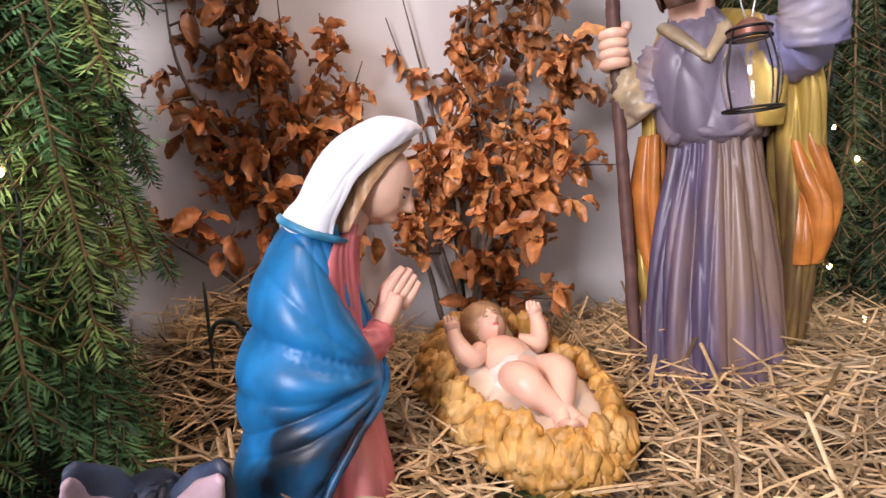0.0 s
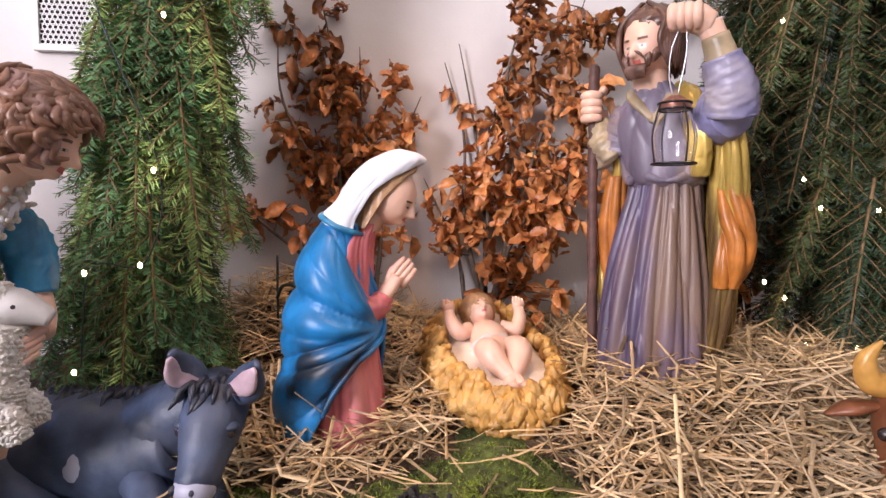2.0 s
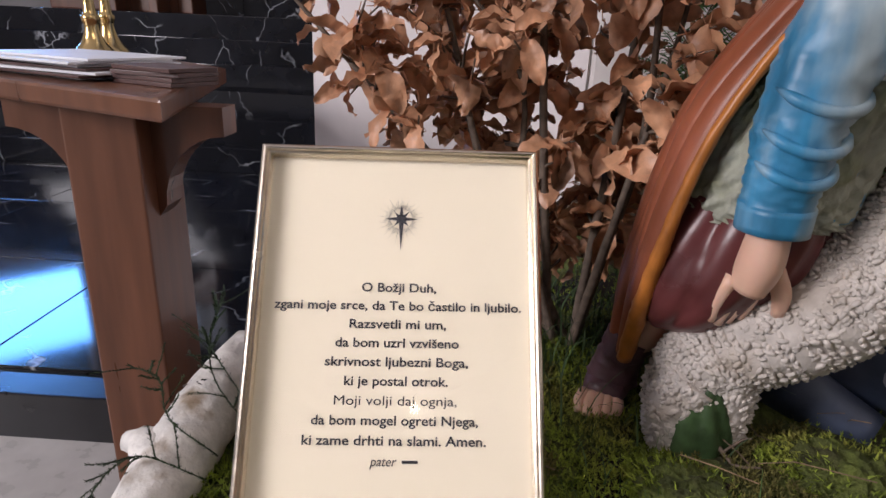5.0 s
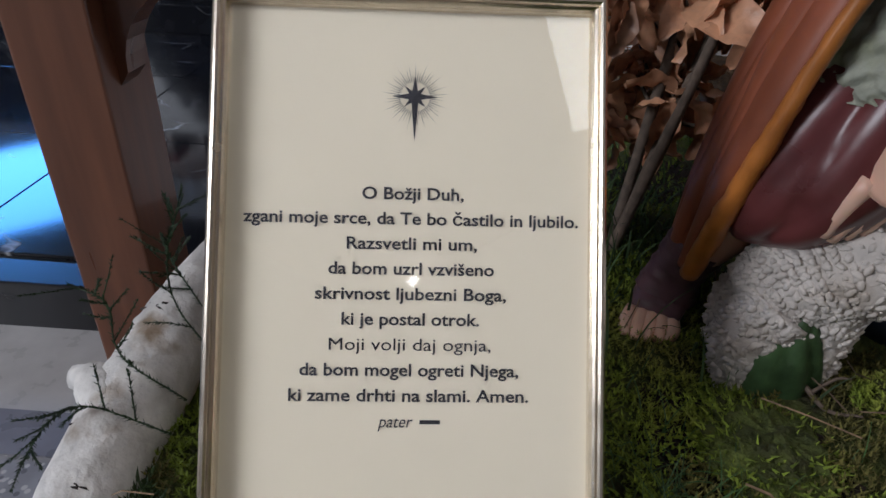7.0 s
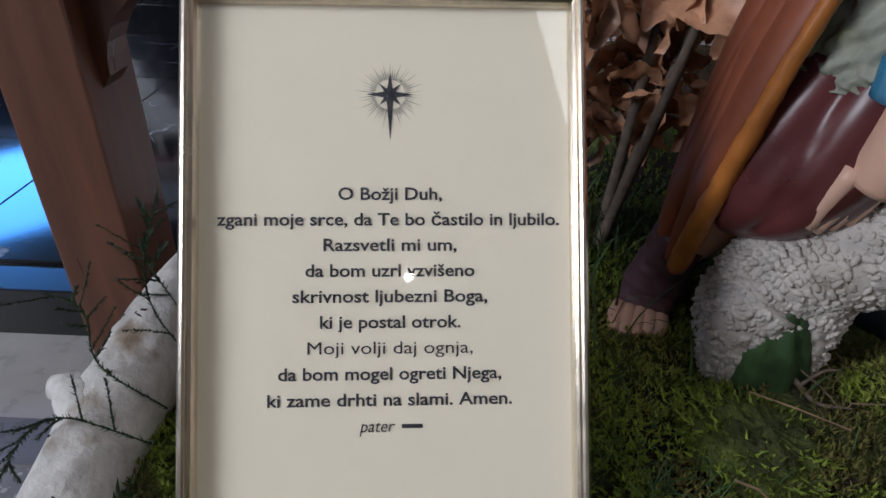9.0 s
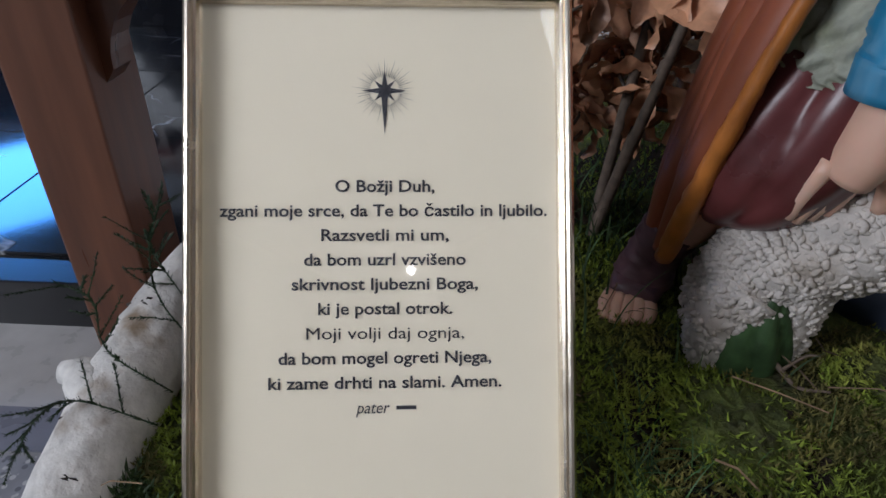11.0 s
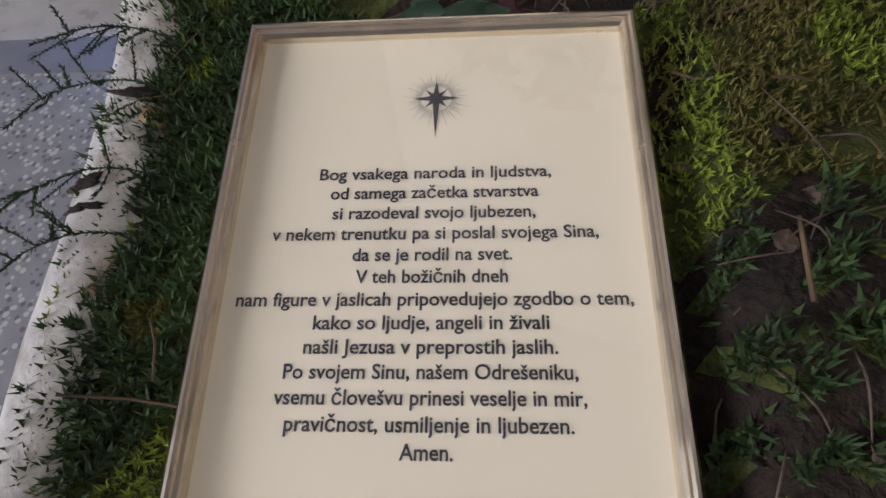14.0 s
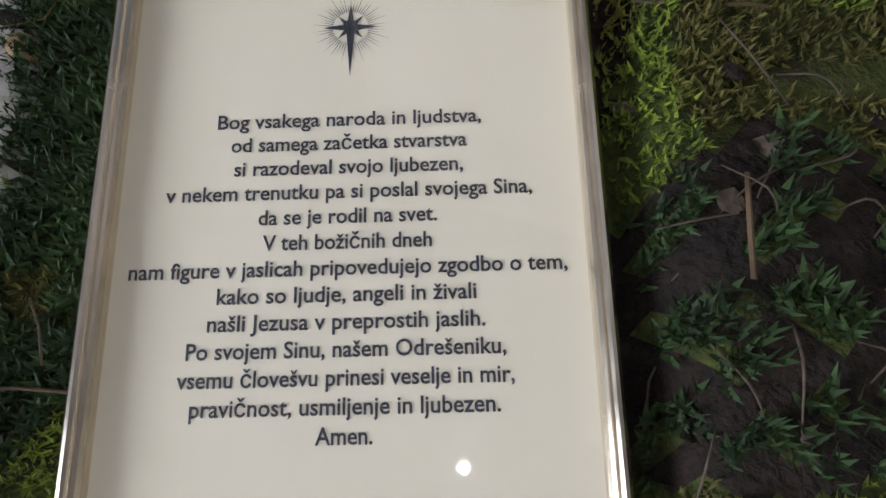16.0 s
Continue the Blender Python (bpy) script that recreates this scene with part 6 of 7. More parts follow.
beech("dry copper beech branch standing against the wall behind the crib", (0.02, 1.14, 0.55),
      [(0.14, 1.19, 1.26), (0.24, 1.2, 1.24), (-0.06, 1.17, 1.10), (0.08, 1.2, 1.08), (-0.10, 1.14, 0.85), (0.27, 1.18, 1.0), (-0.03, 1.18, 1.14), (0.20, 1.16, 0.82)],
      [((0.20, 1.19, 1.15), (0.12, 0.05, 0.12), 85), ((0.18, 1.18, 0.98), (0.12, 0.05, 0.11), 100), ((0.02, 1.14, 0.82), (0.13, 0.06, 0.09), 120), ((0.05, 1.12, 0.71), (0.15, 0.05, 0.06), 80), ((0.20, 1.17, 0.84), (0.10, 0.05, 0.08), 60), ((-0.02, 1.18, 1.06), (0.05, 0.03, 0.08), 10), ((0.15, 1.10, 0.60), (0.11, 0.04, 0.03), 24), ((0.09, 1.19, 1.10), (0.05, 0.03, 0.1), 18)], "dark", 2)
beech("dark dry beech branch behind the fir boughs", (0.56, 1.25, 0.56), [(0.55, 1.25, 0.95), (0.66, 1.28, 0.85), (0.46, 1.22, 0.88)],
      [((0.54, 1.22, 0.80), (0.09, 0.05, 0.10), 60), ((0.52, 1.22, 0.70), (0.09, 0.05, 0.07), 40)], "dark", 3)
beech("pale brown dry beech branch beside the prayer sheet", (-0.70, 0.42, 0.40),
      [(-0.80, 0.42, 1.08), (-0.66, 0.46, 1.02), (-0.93, 0.30, 0.93), (-1.08, 0.20, 0.86), (-0.62, 0.44, 0.86), (-0.86, 0.36, 0.80), (-0.74, 0.50, 1.12)],
      [((-0.80, 0.40, 0.98), (0.13, 0.07, 0.10), 90), ((-0.80, 0.36, 0.84), (0.16, 0.09, 0.10), 130), ((-0.72, 0.38, 0.72), (0.14, 0.08, 0.09), 100), ((-0.98, 0.26, 0.86), (0.11, 0.06, 0.06), 36), ((-0.64, 0.45, 0.84), (0.07, 0.05, 0.10), 60), ((-0.66, 0.44, 0.60), (0.09, 0.06, 0.08), 40), ((-0.70, 0.44, 1.05), (0.10, 0.05, 0.08), 36), ((-0.92, 0.33, 0.76), (0.12, 0.06, 0.13), 90), ((-0.90, 0.36, 0.95), (0.09, 0.05, 0.09), 40), ((-0.77, 0.48, 0.60), (0.08, 0.05, 0.09), 110), ((-0.84, 0.47, 0.70), (0.10, 0.05, 0.09), 90), ((-0.74, 0.50, 0.53), (0.07, 0.04, 0.05), 60), ((-0.90, 0.44, 0.62), (0.07, 0.05, 0.06), 45)], "pale", 4, 0.95)

# ---- fir boughs ----


def needles(acc, p, t, length, r, spacing=0.0023, mat=0):
    """Rows of flat needles along the straight twig p -> p + t * length."""
    n = int(length / spacing)
    s = np.linspace(0.02, 1, n) * length
    ph = np.array([r.uniform(0, 2 * math.pi) for _ in range(n)])
    t = t / np.linalg.norm(t)
    u = np.cross(t, (0, 0, 1))
    u /= np.linalg.norm(u) + 1e-9
    w = np.cross(u, t)
    # mostly combed to two sides
    side = np.where(np.arange(n) % 2 == 0, 1.0, -1.0)
    d = u * (side * 1.0)[:, None] + w * (0.75 * np.sin(ph))[:, None] + t * 0.75
    d /= np.linalg.norm(d, axis=1)[:, None]
    ln = np.array([r.uniform(0.016, 0.026) for _ in range(n)]) * np.minimum(1, 0.5 + (length - s) / 0.03)
    b = p + t * s[:, None]
    q = np.cross(d, w)
    q /= np.linalg.norm(q, axis=1)[:, None]
    hw = 0.0015
    v = np.stack([b - q * hw * 0.6, b + d * (ln * 0.5)[:, None] - q * hw, b + d * ln[:, None], b + d * (ln * 0.5)[:, None] + q * hw], 1).reshape(-1, 3)
    acc.add(v, [(4 * i, 4 * i + 1, 4 * i + 2, 4 * i + 3) for i in range(n)], mat)


def fir_bough(acc, wood, p, d, length, r):
    """A flat fir spray: one axis with side twigs, drooping."""
    d = d / np.linalg.norm(d)
    side = np.cross(d, (0.3 * r.uniform(-1, 1), 0.3 * r.uniform(-1, 1), 1.0))
    side /= np.linalg.norm(side)
    pts = [p, p + d * length * 0.5 + np.array((0, 0, -0.02)), p + d * length + np.array((0, 0, -0.07))]
    c = spline(pts, 9)
    tube(wood, pts, [0.0032, 0.0024, 0.0012], n=5, m=8)
    mt = 1 if r.random() < 0.38 else 0
    for i in range(8):
        t = c[i + 1] - c[i]
        needles(acc, c[i], t, np.linalg.norm(t) + 0.002, r, mat=mt)
        if 0 < i < 8:
            for s in (1, -1):
                ln = length * 0.36 * (1 - i / 9.5) + 0.02
                e = t / np.linalg.norm(t) * 0.75 + side * s * 0.8 + np.array((0, 0, r.uniform(-0.25, 0.1)))
                e /= np.linalg.norm(e)
                tube(wood, [c[i], c[i] + e * ln], [0.0014, 0.0008], n=4, m=2)
                needles(acc, c[i], e, ln, r, mat=mt)


def fir_curtain(label, axis, radius, count, seed, lo=0.16, hi=0.30, mats=(NEEDLE, NEEDLE_Y)):
    """Boughs tied into a hanging swag along an axis."""
    r = random.Random(seed)
    top = thing("fir_swag", label, "fir branches", group="fir swags")
    green, wood = Acc(), Acc()
    ax = spline(axis, 60)
    tube(wood, axis, [0.012] * len(axis), n=8, m=30, bump=0.2)
    for k in range(count):
        i = r.randrange(4, 60)
        an = r.uniform(0, 2 * math.pi)
        out = np.array((math.cos(an), math.sin(an) * 0.8, 0))
        d = out * r.uniform(0.15, 0.65) + np.array((0, 0, -1.0))
        ln = r.uniform(lo, hi)
        p = ax[i] + out * radius * r.uniform(0.1, 0.7)
        if p[2] - ln * 0.9 < 0.50:
            d[2] *= 0.3
        fir_bough(green, wood, p, d, ln, r)
    part("branch_wood", wood, FIRWOOD, top, "brown fir twigs")
    tagged(part("needles", green, list(mats), top, "green fir needles"), kind="stuff")
    return top


fir_curtain("swag of green fir branches hanging beside the crib", [(-0.38, 0.78, 1.55), (-0.40, 0.75, 1.25), (-0.43, 0.72, 1.0), (-0.45, 0.69, 0.66)], 0.12, 200, 11, 0.13, 0.22)
# The right swag's shade is put into its needle colours.
fir_curtain("dense swag of fir branches, greens darkened as shade, beside the standing figure", [(0.76, 1.20, 1.6), (0.74, 1.18, 1.3), (0.77, 1.16, 1.0), (0.82, 1.12, 0.72)], 0.30, 300, 12, 0.20, 0.34, (NEEDLE_SHADED, NEEDLE_SHADED_Y))
g2, w2 = Acc(), Acc()
rr = random.Random(5)
for p, d, ln in (((-0.70, 0.66, 0.62), (-0.05, 0, 1), 0.30), ((-0.72, 0.64, 0.66), (0.6, -0.1, 0.7), 0.20), ((-0.68, 0.64, 0.64), (-0.5, 0, 0.8), 0.16), ((-0.62, 0.60, 0.62), (0.3, 0, 0.9), 0.16)):
    fir_bough(g2, w2, np.array(p), np.array(d, float), ln, rr)
top = thing("fir_twig", "small upright green fir twig behind the shepherd", "fir branch")
part("branch_wood", w2, FIRWOOD, top)
tagged(part("needles", g2, [NEEDLE, NEEDLE_Y], top), kind="stuff")

# strings of small warm lights in the fir
BULB = material("light_bulb", (1.0, 0.72, 0.32), 0.4, vary=0.01, bump=0.0, emission=16.0)
WIRE = material("green_wire", (0.012, 0.02, 0.015), 0.5, vary=0.2, bump=0.0)
for label, pts in (("string of warm white fairy lights in the fir swag", [(-0.281, 0.702, 1.109), (-0.35, 0.64, 1.064), (-0.429, 0.589, 1.083), (-0.362, 0.623, 0.842), (-0.358, 0.584, 0.709), (-0.428, 0.56, 0.699), (-0.437, 0.545, 0.564)]),
                   ("string of warm white fairy lights in the dense fir", [(0.572, 1.06, 1.111), (0.66, 1.04, 1.167), (0.605, 1.03, 0.834), (0.626, 1.01, 0.784), (0.716, 1.02, 0.78), (0.535, 0.981, 0.66), (0.568, 0.987, 0.633), (0.591, 0.948, 0.562), (0.685, 1.003, 0.552)])):
    top = thing("string_lights", label, "fairy lights", group="fairy lights")
    a = Acc()
    tube(a, [np.array(p) + (0, 0.012, 0.004) for p in pts], [0.0012] * len(pts), n=5, m=len(pts) * 10)
    part("wire", a, WIRE, top, "dark green wire")
    for p in pts:
        a = Acc()
        blob(a, (0, 0, 0), (0.0031, 0.0031, 0.0042), n=12, m=8)
        part("bulb", a, BULB, top, m=Matrix.Translation(p))

# ---- camp fire ----
FX, FY, FZ = 0.080, 0.435, 0.402
top = thing("camp_fire", "small tepee of split wood with a red electric glow inside", "camp fire", pose(FX, FY, FZ))
SPLIT = material("split_wood", (0.58, 0.45, 0.32), 0.7, vary=0.2, scale=60, bump=0.4, stretch=(1, 1, 0.2), per_object=0.25)
CHAR = material("charred_wood", (0.02, 0.017, 0.016), 0.8, vary=0.4, scale=60, bump=0.5)
GLOW = material("red_glow", (1.0, 0.07, 0.01), 0.5, vary=0.5, scale=60, bump=0.0, emission=1.0)
rng = random.Random(19)


def thing_part(name, v, f, mat, parent, label=""):
    a = Acc()
    a.add(v, f)
    return part(name, a, mat, parent, label, smooth=False)


for k in range(21):
    an = 2 * math.pi * k / 21 + rng.uniform(-0.12, 0.12)
    w, th = rng.uniform(0.010, 0.020), rng.uniform(0.005, 0.010)
    fr = rng.uniform(0.085, 0.125)
    if abs(an - 4.6) < 0.34:
        continue
    foot = np.array((math.cos(an) * fr * 1.1, math.sin(an) * fr * 0.8, -0.012))
    tip = np.array((math.cos(an) * 0.020, math.sin(an) * 0.018, rng.uniform(0.078, 0.108)))
    ln = np.linalg.norm(tip - foot)
    d = (tip - foot) / ln
    s = np.cross(d, (0, 0, 1))
    s /= np.linalg.norm(s)
    nn = np.cross(s, d)
    v = []
    for q, kk in ((0, 1.0), (0.4, 0.98), (0.84, 0.8), (1.0, 0.55)):
        c = foot + d * ln * q
        for su, sn in ((-1, -1), (1, -1), (0.8, 1), (-0.7, 0.8)):
            v.append(c + s * su * w / 2 * kk + nn * sn * th / 2 * kk)
    log = thing_part("split_log", v[:12], grid_faces(3, 4, True) + [(3, 2, 1, 0), (8, 9, 10, 11)], SPLIT, top)
    thing_part("charred_tip", v[8:], grid_faces(2, 4, True) + [(3, 2, 1, 0), (4, 5, 6, 7)], CHAR, log, "charred black tip")
for k in range(6):
    a = Acc()
    c = np.array((rng.uniform(-0.03, 0.03), rng.uniform(-0.02, 0.02), 0.05))
    tube(a, [c, c + (rng.uniform(-0.015, 0.015), rng.uniform(-0.01, 0.01), 0.05)], [0.006, 0.003], n=8, m=5, bump=0.3, seed=k)
    part("charred_stick", a, CHAR, top, "charred black stick")
a = Acc()
for k in range(26):
    c = np.array((rng.gauss(0, 0.020), rng.gauss(-0.012, 0.018), rng.uniform(0.004, 0.05)))
    q = rng.uniform(0.006, 0.012)
    blob(a, c, (q, q * 0.8, q * 0.9), n=8, m=6, bulge=curls(k * 1.7, 0.3, 6))
part("embers", a, GLOW, top, "glowing red ember lumps", smooth=False)

# ---- straw ----


def strands(name, label, count, seed, place, mat, lmin, lmax, rmin, rmax, lift, category="straw"):
    r = np.random.RandomState(seed)
    acc = Acc()
    made = 0
    V, Fc = [], []
    k = 0
    while made < count and k < count * 8:
        k += 1
        x, y, z0, ok = place(r)
        if not ok:
            continue
        ln, rad = r.uniform(lmin, lmax) * (0.6 if r.rand() < 0.35 else 1.0), r.uniform(rmin, rmax)
        an, tilt = r.uniform(0, 2 * math.pi), r.normal(0, 0.27)
        d = np.array((math.cos(an) * math.cos(tilt), math.sin(an) * math.cos(tilt), math.sin(tilt)))
        c = np.array((x, y, z0 + r.uniform(0.001, lift) + abs(math.sin(tilt)) * ln * 0.38))
        bend = np.array((r.normal(0, 0.09), r.normal(0, 0.09), r.normal(0, 0.05))) * ln
        s = np.cross(d, (0, 0, 1.0))
        s /= np.linalg.norm(s)
        nn = np.cross(s, d)
        base = len(V) * 1
        for q in (-0.5, 0.0, 0.5):
            p = c + d * ln * q + bend * (1 - 4 * q * q)
            p[2] = max(p[2], float(ground(p[0], p[1])) - 0.004)
            V.extend([p + s * rad, p - s * rad * 0.9, p + nn * rad * 0.7])
        for i in range(2):
            for j in range(3):
                a0, a1 = base + i * 3 + j, base + i * 3 + (j + 1) % 3
                Fc.append((a0, a1, a1 + 3, a0 + 3))
        made += 1
    acc.add(np.array(V), Fc)
    ob = part(name, acc, mat, smooth=False)
    return tagged(ob, label, category, kind="stuff")


FOOT = [(-0.098, 0.70, 0.075), (0.345, 0.85, 0.080), (0.060, 0.89, 0.12), (0.098, 0.822, 0.12), (0.135, 0.75, 0.12), (-0.40, 0.56, 0.12)]


def place_straw(r):
    x, y = r.uniform(-0.45, 1.15), r.uniform(0.46, 1.30)
    if r.rand() > straw_zone(x, y) + 0.03 or x < -0.27 and y < 0.72:
        return x, y, 0, False
    lift = 0.0
    for fx, fy, fr in FOOT:
        d = math.hypot(x - fx, y - fy)
        if d < fr * 0.85:
            return x, y, 0, False
        lift += (0.0 if 0.0 < fx < 0.2 else 0.02) * math.exp(-((d - fr) / 0.05) ** 2)
    return x, y, float(ground(x, y)) + lift, True


strands("straw", "loose dry yellow straw heaped round the figures", 14000, 3, place_straw, STRAW, 0.03, 0.13, 0.0007, 0.0026, 0.034)


def place_front(r):
    x, y = r.uniform(-0.28, 0.95), r.uniform(0.50, 0.80)
    ok = r.rand() < straw_zone(x, y) and all(math.hypot(x - fx, y - fy) > fr * 0.95 for fx, fy, fr in FOOT)
    return x, y, float(ground(x, y)) + 0.012, ok


strands("straw", "long pale straw stalks lying on the front of the heap", 1000, 4, place_front, material("pale_straw", (0.55, 0.41, 0.25), 0.45, vary=0.2, scale=60, bump=0.2, per_island=0.5), 0.05, 0.16, 0.0012, 0.0029, 0.035)


def place_stray(r):
    x, y = r.uniform(-0.78, 0.5), r.uniform(-0.3, 0.56)
    return x, y, float(ground(x, y)) + 0.006, inside_bed(x, y) and not on_sheet(x, y)


def on_sheet(x, y):
    """Under the flat framed sheet or the foot of the upright one."""
    d = Vector((x + 0.3142, y + 0.2357))
    u, w = d.dot(Vector((0.7254, 0.6871))), d.dot(Vector((-0.6827, 0.7258)))
    if -0.12 < u < 0.12 and -0.01 < w < 0.325:
        return True
    d = Vector((x + 0.6108, y - 0.0547))
    u, w = d.dot(Vector((0.7051, 0.7091))), d.dot(Vector((-0.7091, 0.7051)))
    return -0.115 < u < 0.115 and -0.006 < w < 0.17


strands("twigs", "thin dead grey-brown twigs and stalks scattered on the moss", 170, 9, place_stray, material("dead_stalk", (0.22, 0.15, 0.09), 0.7, vary=0.4, scale=60, bump=0.2, per_island=0.5), 0.02, 0.08, 0.0005, 0.0013, 0.012, "twigs")

# ---- moss, grass and small plants ----


def fronds(name, label, count, seed, place, mats, size, lean=0.8, width=0.22, category="moss"):
    r = np.random.RandomState(seed)
    V, Fc, M = [], [], []
    for _ in range(count):
        x, y, kk, mt = place(r)
        if kk <= 0:
            continue
        z = float(ground(x, y)) + 0.002 + 0.007 * noise.noise((x * 13, y * 13, 0.3)) + 0.004 * noise.noise((x * 41, y * 41, 1.7))
        h = size * kk * r.uniform(0.6, 1.3)
        an = r.uniform(0, 2 * math.pi)
        ln = r.uniform(0.1, 1.0) * lean
        d = np.array((math.cos(an) * ln, math.sin(an) * ln, 1.0))
        d /= np.linalg.norm(d)
        s = np.array((-math.sin(an), math.cos(an), 0))
        p = np.array((x, y, z - 0.002))
        # feathery: three leaflets on a stalk
        for q, sd in ((0.15, 1), (0.15, -1), (0.5, 1), (0.5, -1), (0.6, 0)):
            o = p + d * h * q
            e = d * 0.75 + s * sd * 0.75
            b = len(V)
            w = np.cross(e, d + (0.01, 0.02, 0)) if sd else s
            w = w / (np.linalg.norm(w) + 1e-9)
            L = h * (0.42 if sd else 0.5)
            V.extend([o - w * h * width * 0.35, o + w * h * width * 0.35, o + e * L])
            Fc.append((b, b + 1, b + 2))
            M.append(mt)
    acc = Acc()
    acc.add(np.array(V), Fc)
    acc.m = M
    return tagged(part(name, acc, mats, smooth=False), label, category, kind="stuff")


def place_moss(r):
    if r.rand() < 0.62:
        x, y = r.uniform(-0.82, -0.05), r.uniform(-0.36, 0.42)
    else:
        x, y = r.uniform(-0.86, 0.7), r.uniform(-0.35, 0.66)
    if not inside_bed(x, y) or on_sheet(x, y) or straw_zone(x, y) > 0.6:
        return x, y, 0, 0
    k = moss_kind(x, y)
    patch = noise.noise((x * 9, y * 9, 7.0))
    if k == 0 or (k == 1 and patch < -0.38):
        return x, y, 0, 0
    return x, y, 1.0 if k == 1 else 1.5, (0 if patch > -0.1 else 2) if k == 1 else 1


fronds("moss_tufts", "springy green moss covering the display", 72000, 6, place_moss, [FROND, FROND_D, material("olive_frond", (0.15, 0.14, 0.035), 0.85, vary=0.4, scale=24, bump=0.0, per_island=0.4)], 0.0105)


def blades(name, label, count, seed, place, mat, lmin, lmax, wid=0.0009):
    r = np.random.RandomState(seed)
    V, Fc = [], []
    for _ in range(count):
        x, y = place(r)
        if on_sheet(x, y):
            continue
        z = float(ground(x, y))
        ln, an = r.uniform(lmin, lmax), r.uniform(0, 2 * math.pi)
        out = np.array((math.cos(an), math.sin(an), 0))
        s = np.array((-math.sin(an), math.cos(an), 0)) * wid
        arch = r.uniform(0.3, 1.5)
        b = len(V)
        for i in range(6):
            q = i / 5
            p = np.array((x, y, z - 0.004)) + out * ln * (q ** 1.6) * arch * 0.7 + np.array((0, 0, 1)) * ln * (q - 0.45 * arch * q * q)
            k = 1 - q * 0.85
            V.extend([p - s * k, p + s * k])
        for i in range(5):
            Fc.append((b + 2 * i, b + 2 * i + 1, b + 2 * i + 3, b + 2 * i + 2))
    acc = Acc()
    acc.add(np.array(V), Fc)
    return tagged(part(name, acc, mat), label, "grass", kind="stuff")


blades("grass", "thin dark green grass beside the upright prayer sheet", 260, 2, lambda r: (-0.50 + r.normal(0, 0.035), 0.19 + r.normal(0, 0.05)), GRASS, 0.015, 0.045, 0.0007)
blades("grass", "dark green grass under the pale beech branch", 450, 5, lambda r: (-0.70 + r.normal(0, 0.08), 0.42 + r.normal(0, 0.07)), FROND_D, 0.03, 0.09, 0.0014)
blades("grass", "fine grass at the lower edge of the upright sheet", 70, 7, lambda r: (lambda u: (-0.6108 + 0.7051 * u + 0.006 + r.uniform(0, 0.02), 0.0547 + 0.7091 * u - 0.006 - r.uniform(0, 0.02)))(r.uniform(-0.02, 0.12)), GRASS, 0.015, 0.045, 0.0006)

# rounded cushions of moss
def cushion(x, y, rx, ry, h, seed):
    r = np.random.RandomState(seed)
    a = Acc()
    z0 = float(ground(x, y))
    blob(a, (x, y, z0 - 0.004), (rx, ry, h), 0, n=36, m=22, bulge=curls(seed * 1.3, 0.16, 8))
    count = int(900000 * rx * ry)
    an, u = r.uniform(0, 2 * math.pi, count), r.uniform(0, 1, count) ** 0.5
    el = np.arccos(1 - u)
    dn = np.stack([np.cos(an) * np.sin(el), np.sin(an) * np.sin(el), np.cos(el)], 1)
    p = np.array((x, y, z0 - 0.004)) + dn * np.array((rx, ry, h)) * curls(seed * 1.3, 0.16, 8)(dn)[:, None]
    e = dn + r.normal(0, 0.5, (count, 3))
    e /= np.linalg.norm(e, axis=1)[:, None]
    s = np.cross(e, r.normal(0, 1, (count, 3)))
    s /= np.linalg.norm(s, axis=1)[:, None]
    L = r.uniform(0.004, 0.009, count)[:, None]
    v = np.stack([p - s * 0.0011, p + s * 0.0011, p + e * L], 1).reshape(-1, 3)
    a.add(v, [(3 * i, 3 * i + 1, 3 * i + 2) for i in range(count)], 1)
    tagged(part("moss_cushion", a, [MOSS, FROND], smooth=False), "rounded cushion of bright green moss", "moss", group="moss cushions")


for k, q in enumerate(((-0.40, 0.36, 0.055, 0.045, 0.032), (-0.31, 0.33, 0.06, 0.05, 0.024), (-0.245, 0.41, 0.05, 0.04, 0.022), (0.19, 0.55, 0.06, 0.05, 0.032), (0.235, 0.50, 0.05, 0.05, 0.026), (-0.12, 0.38, 0.07, 0.05, 0.022), (-0.49, 0.27, 0.05, 0.04, 0.022), (-0.36, 0.22, 0.07, 0.05, 0.02), (0.15, 0.60, 0.05, 0.04, 0.02))):
    cushion(*q, 40 + k)

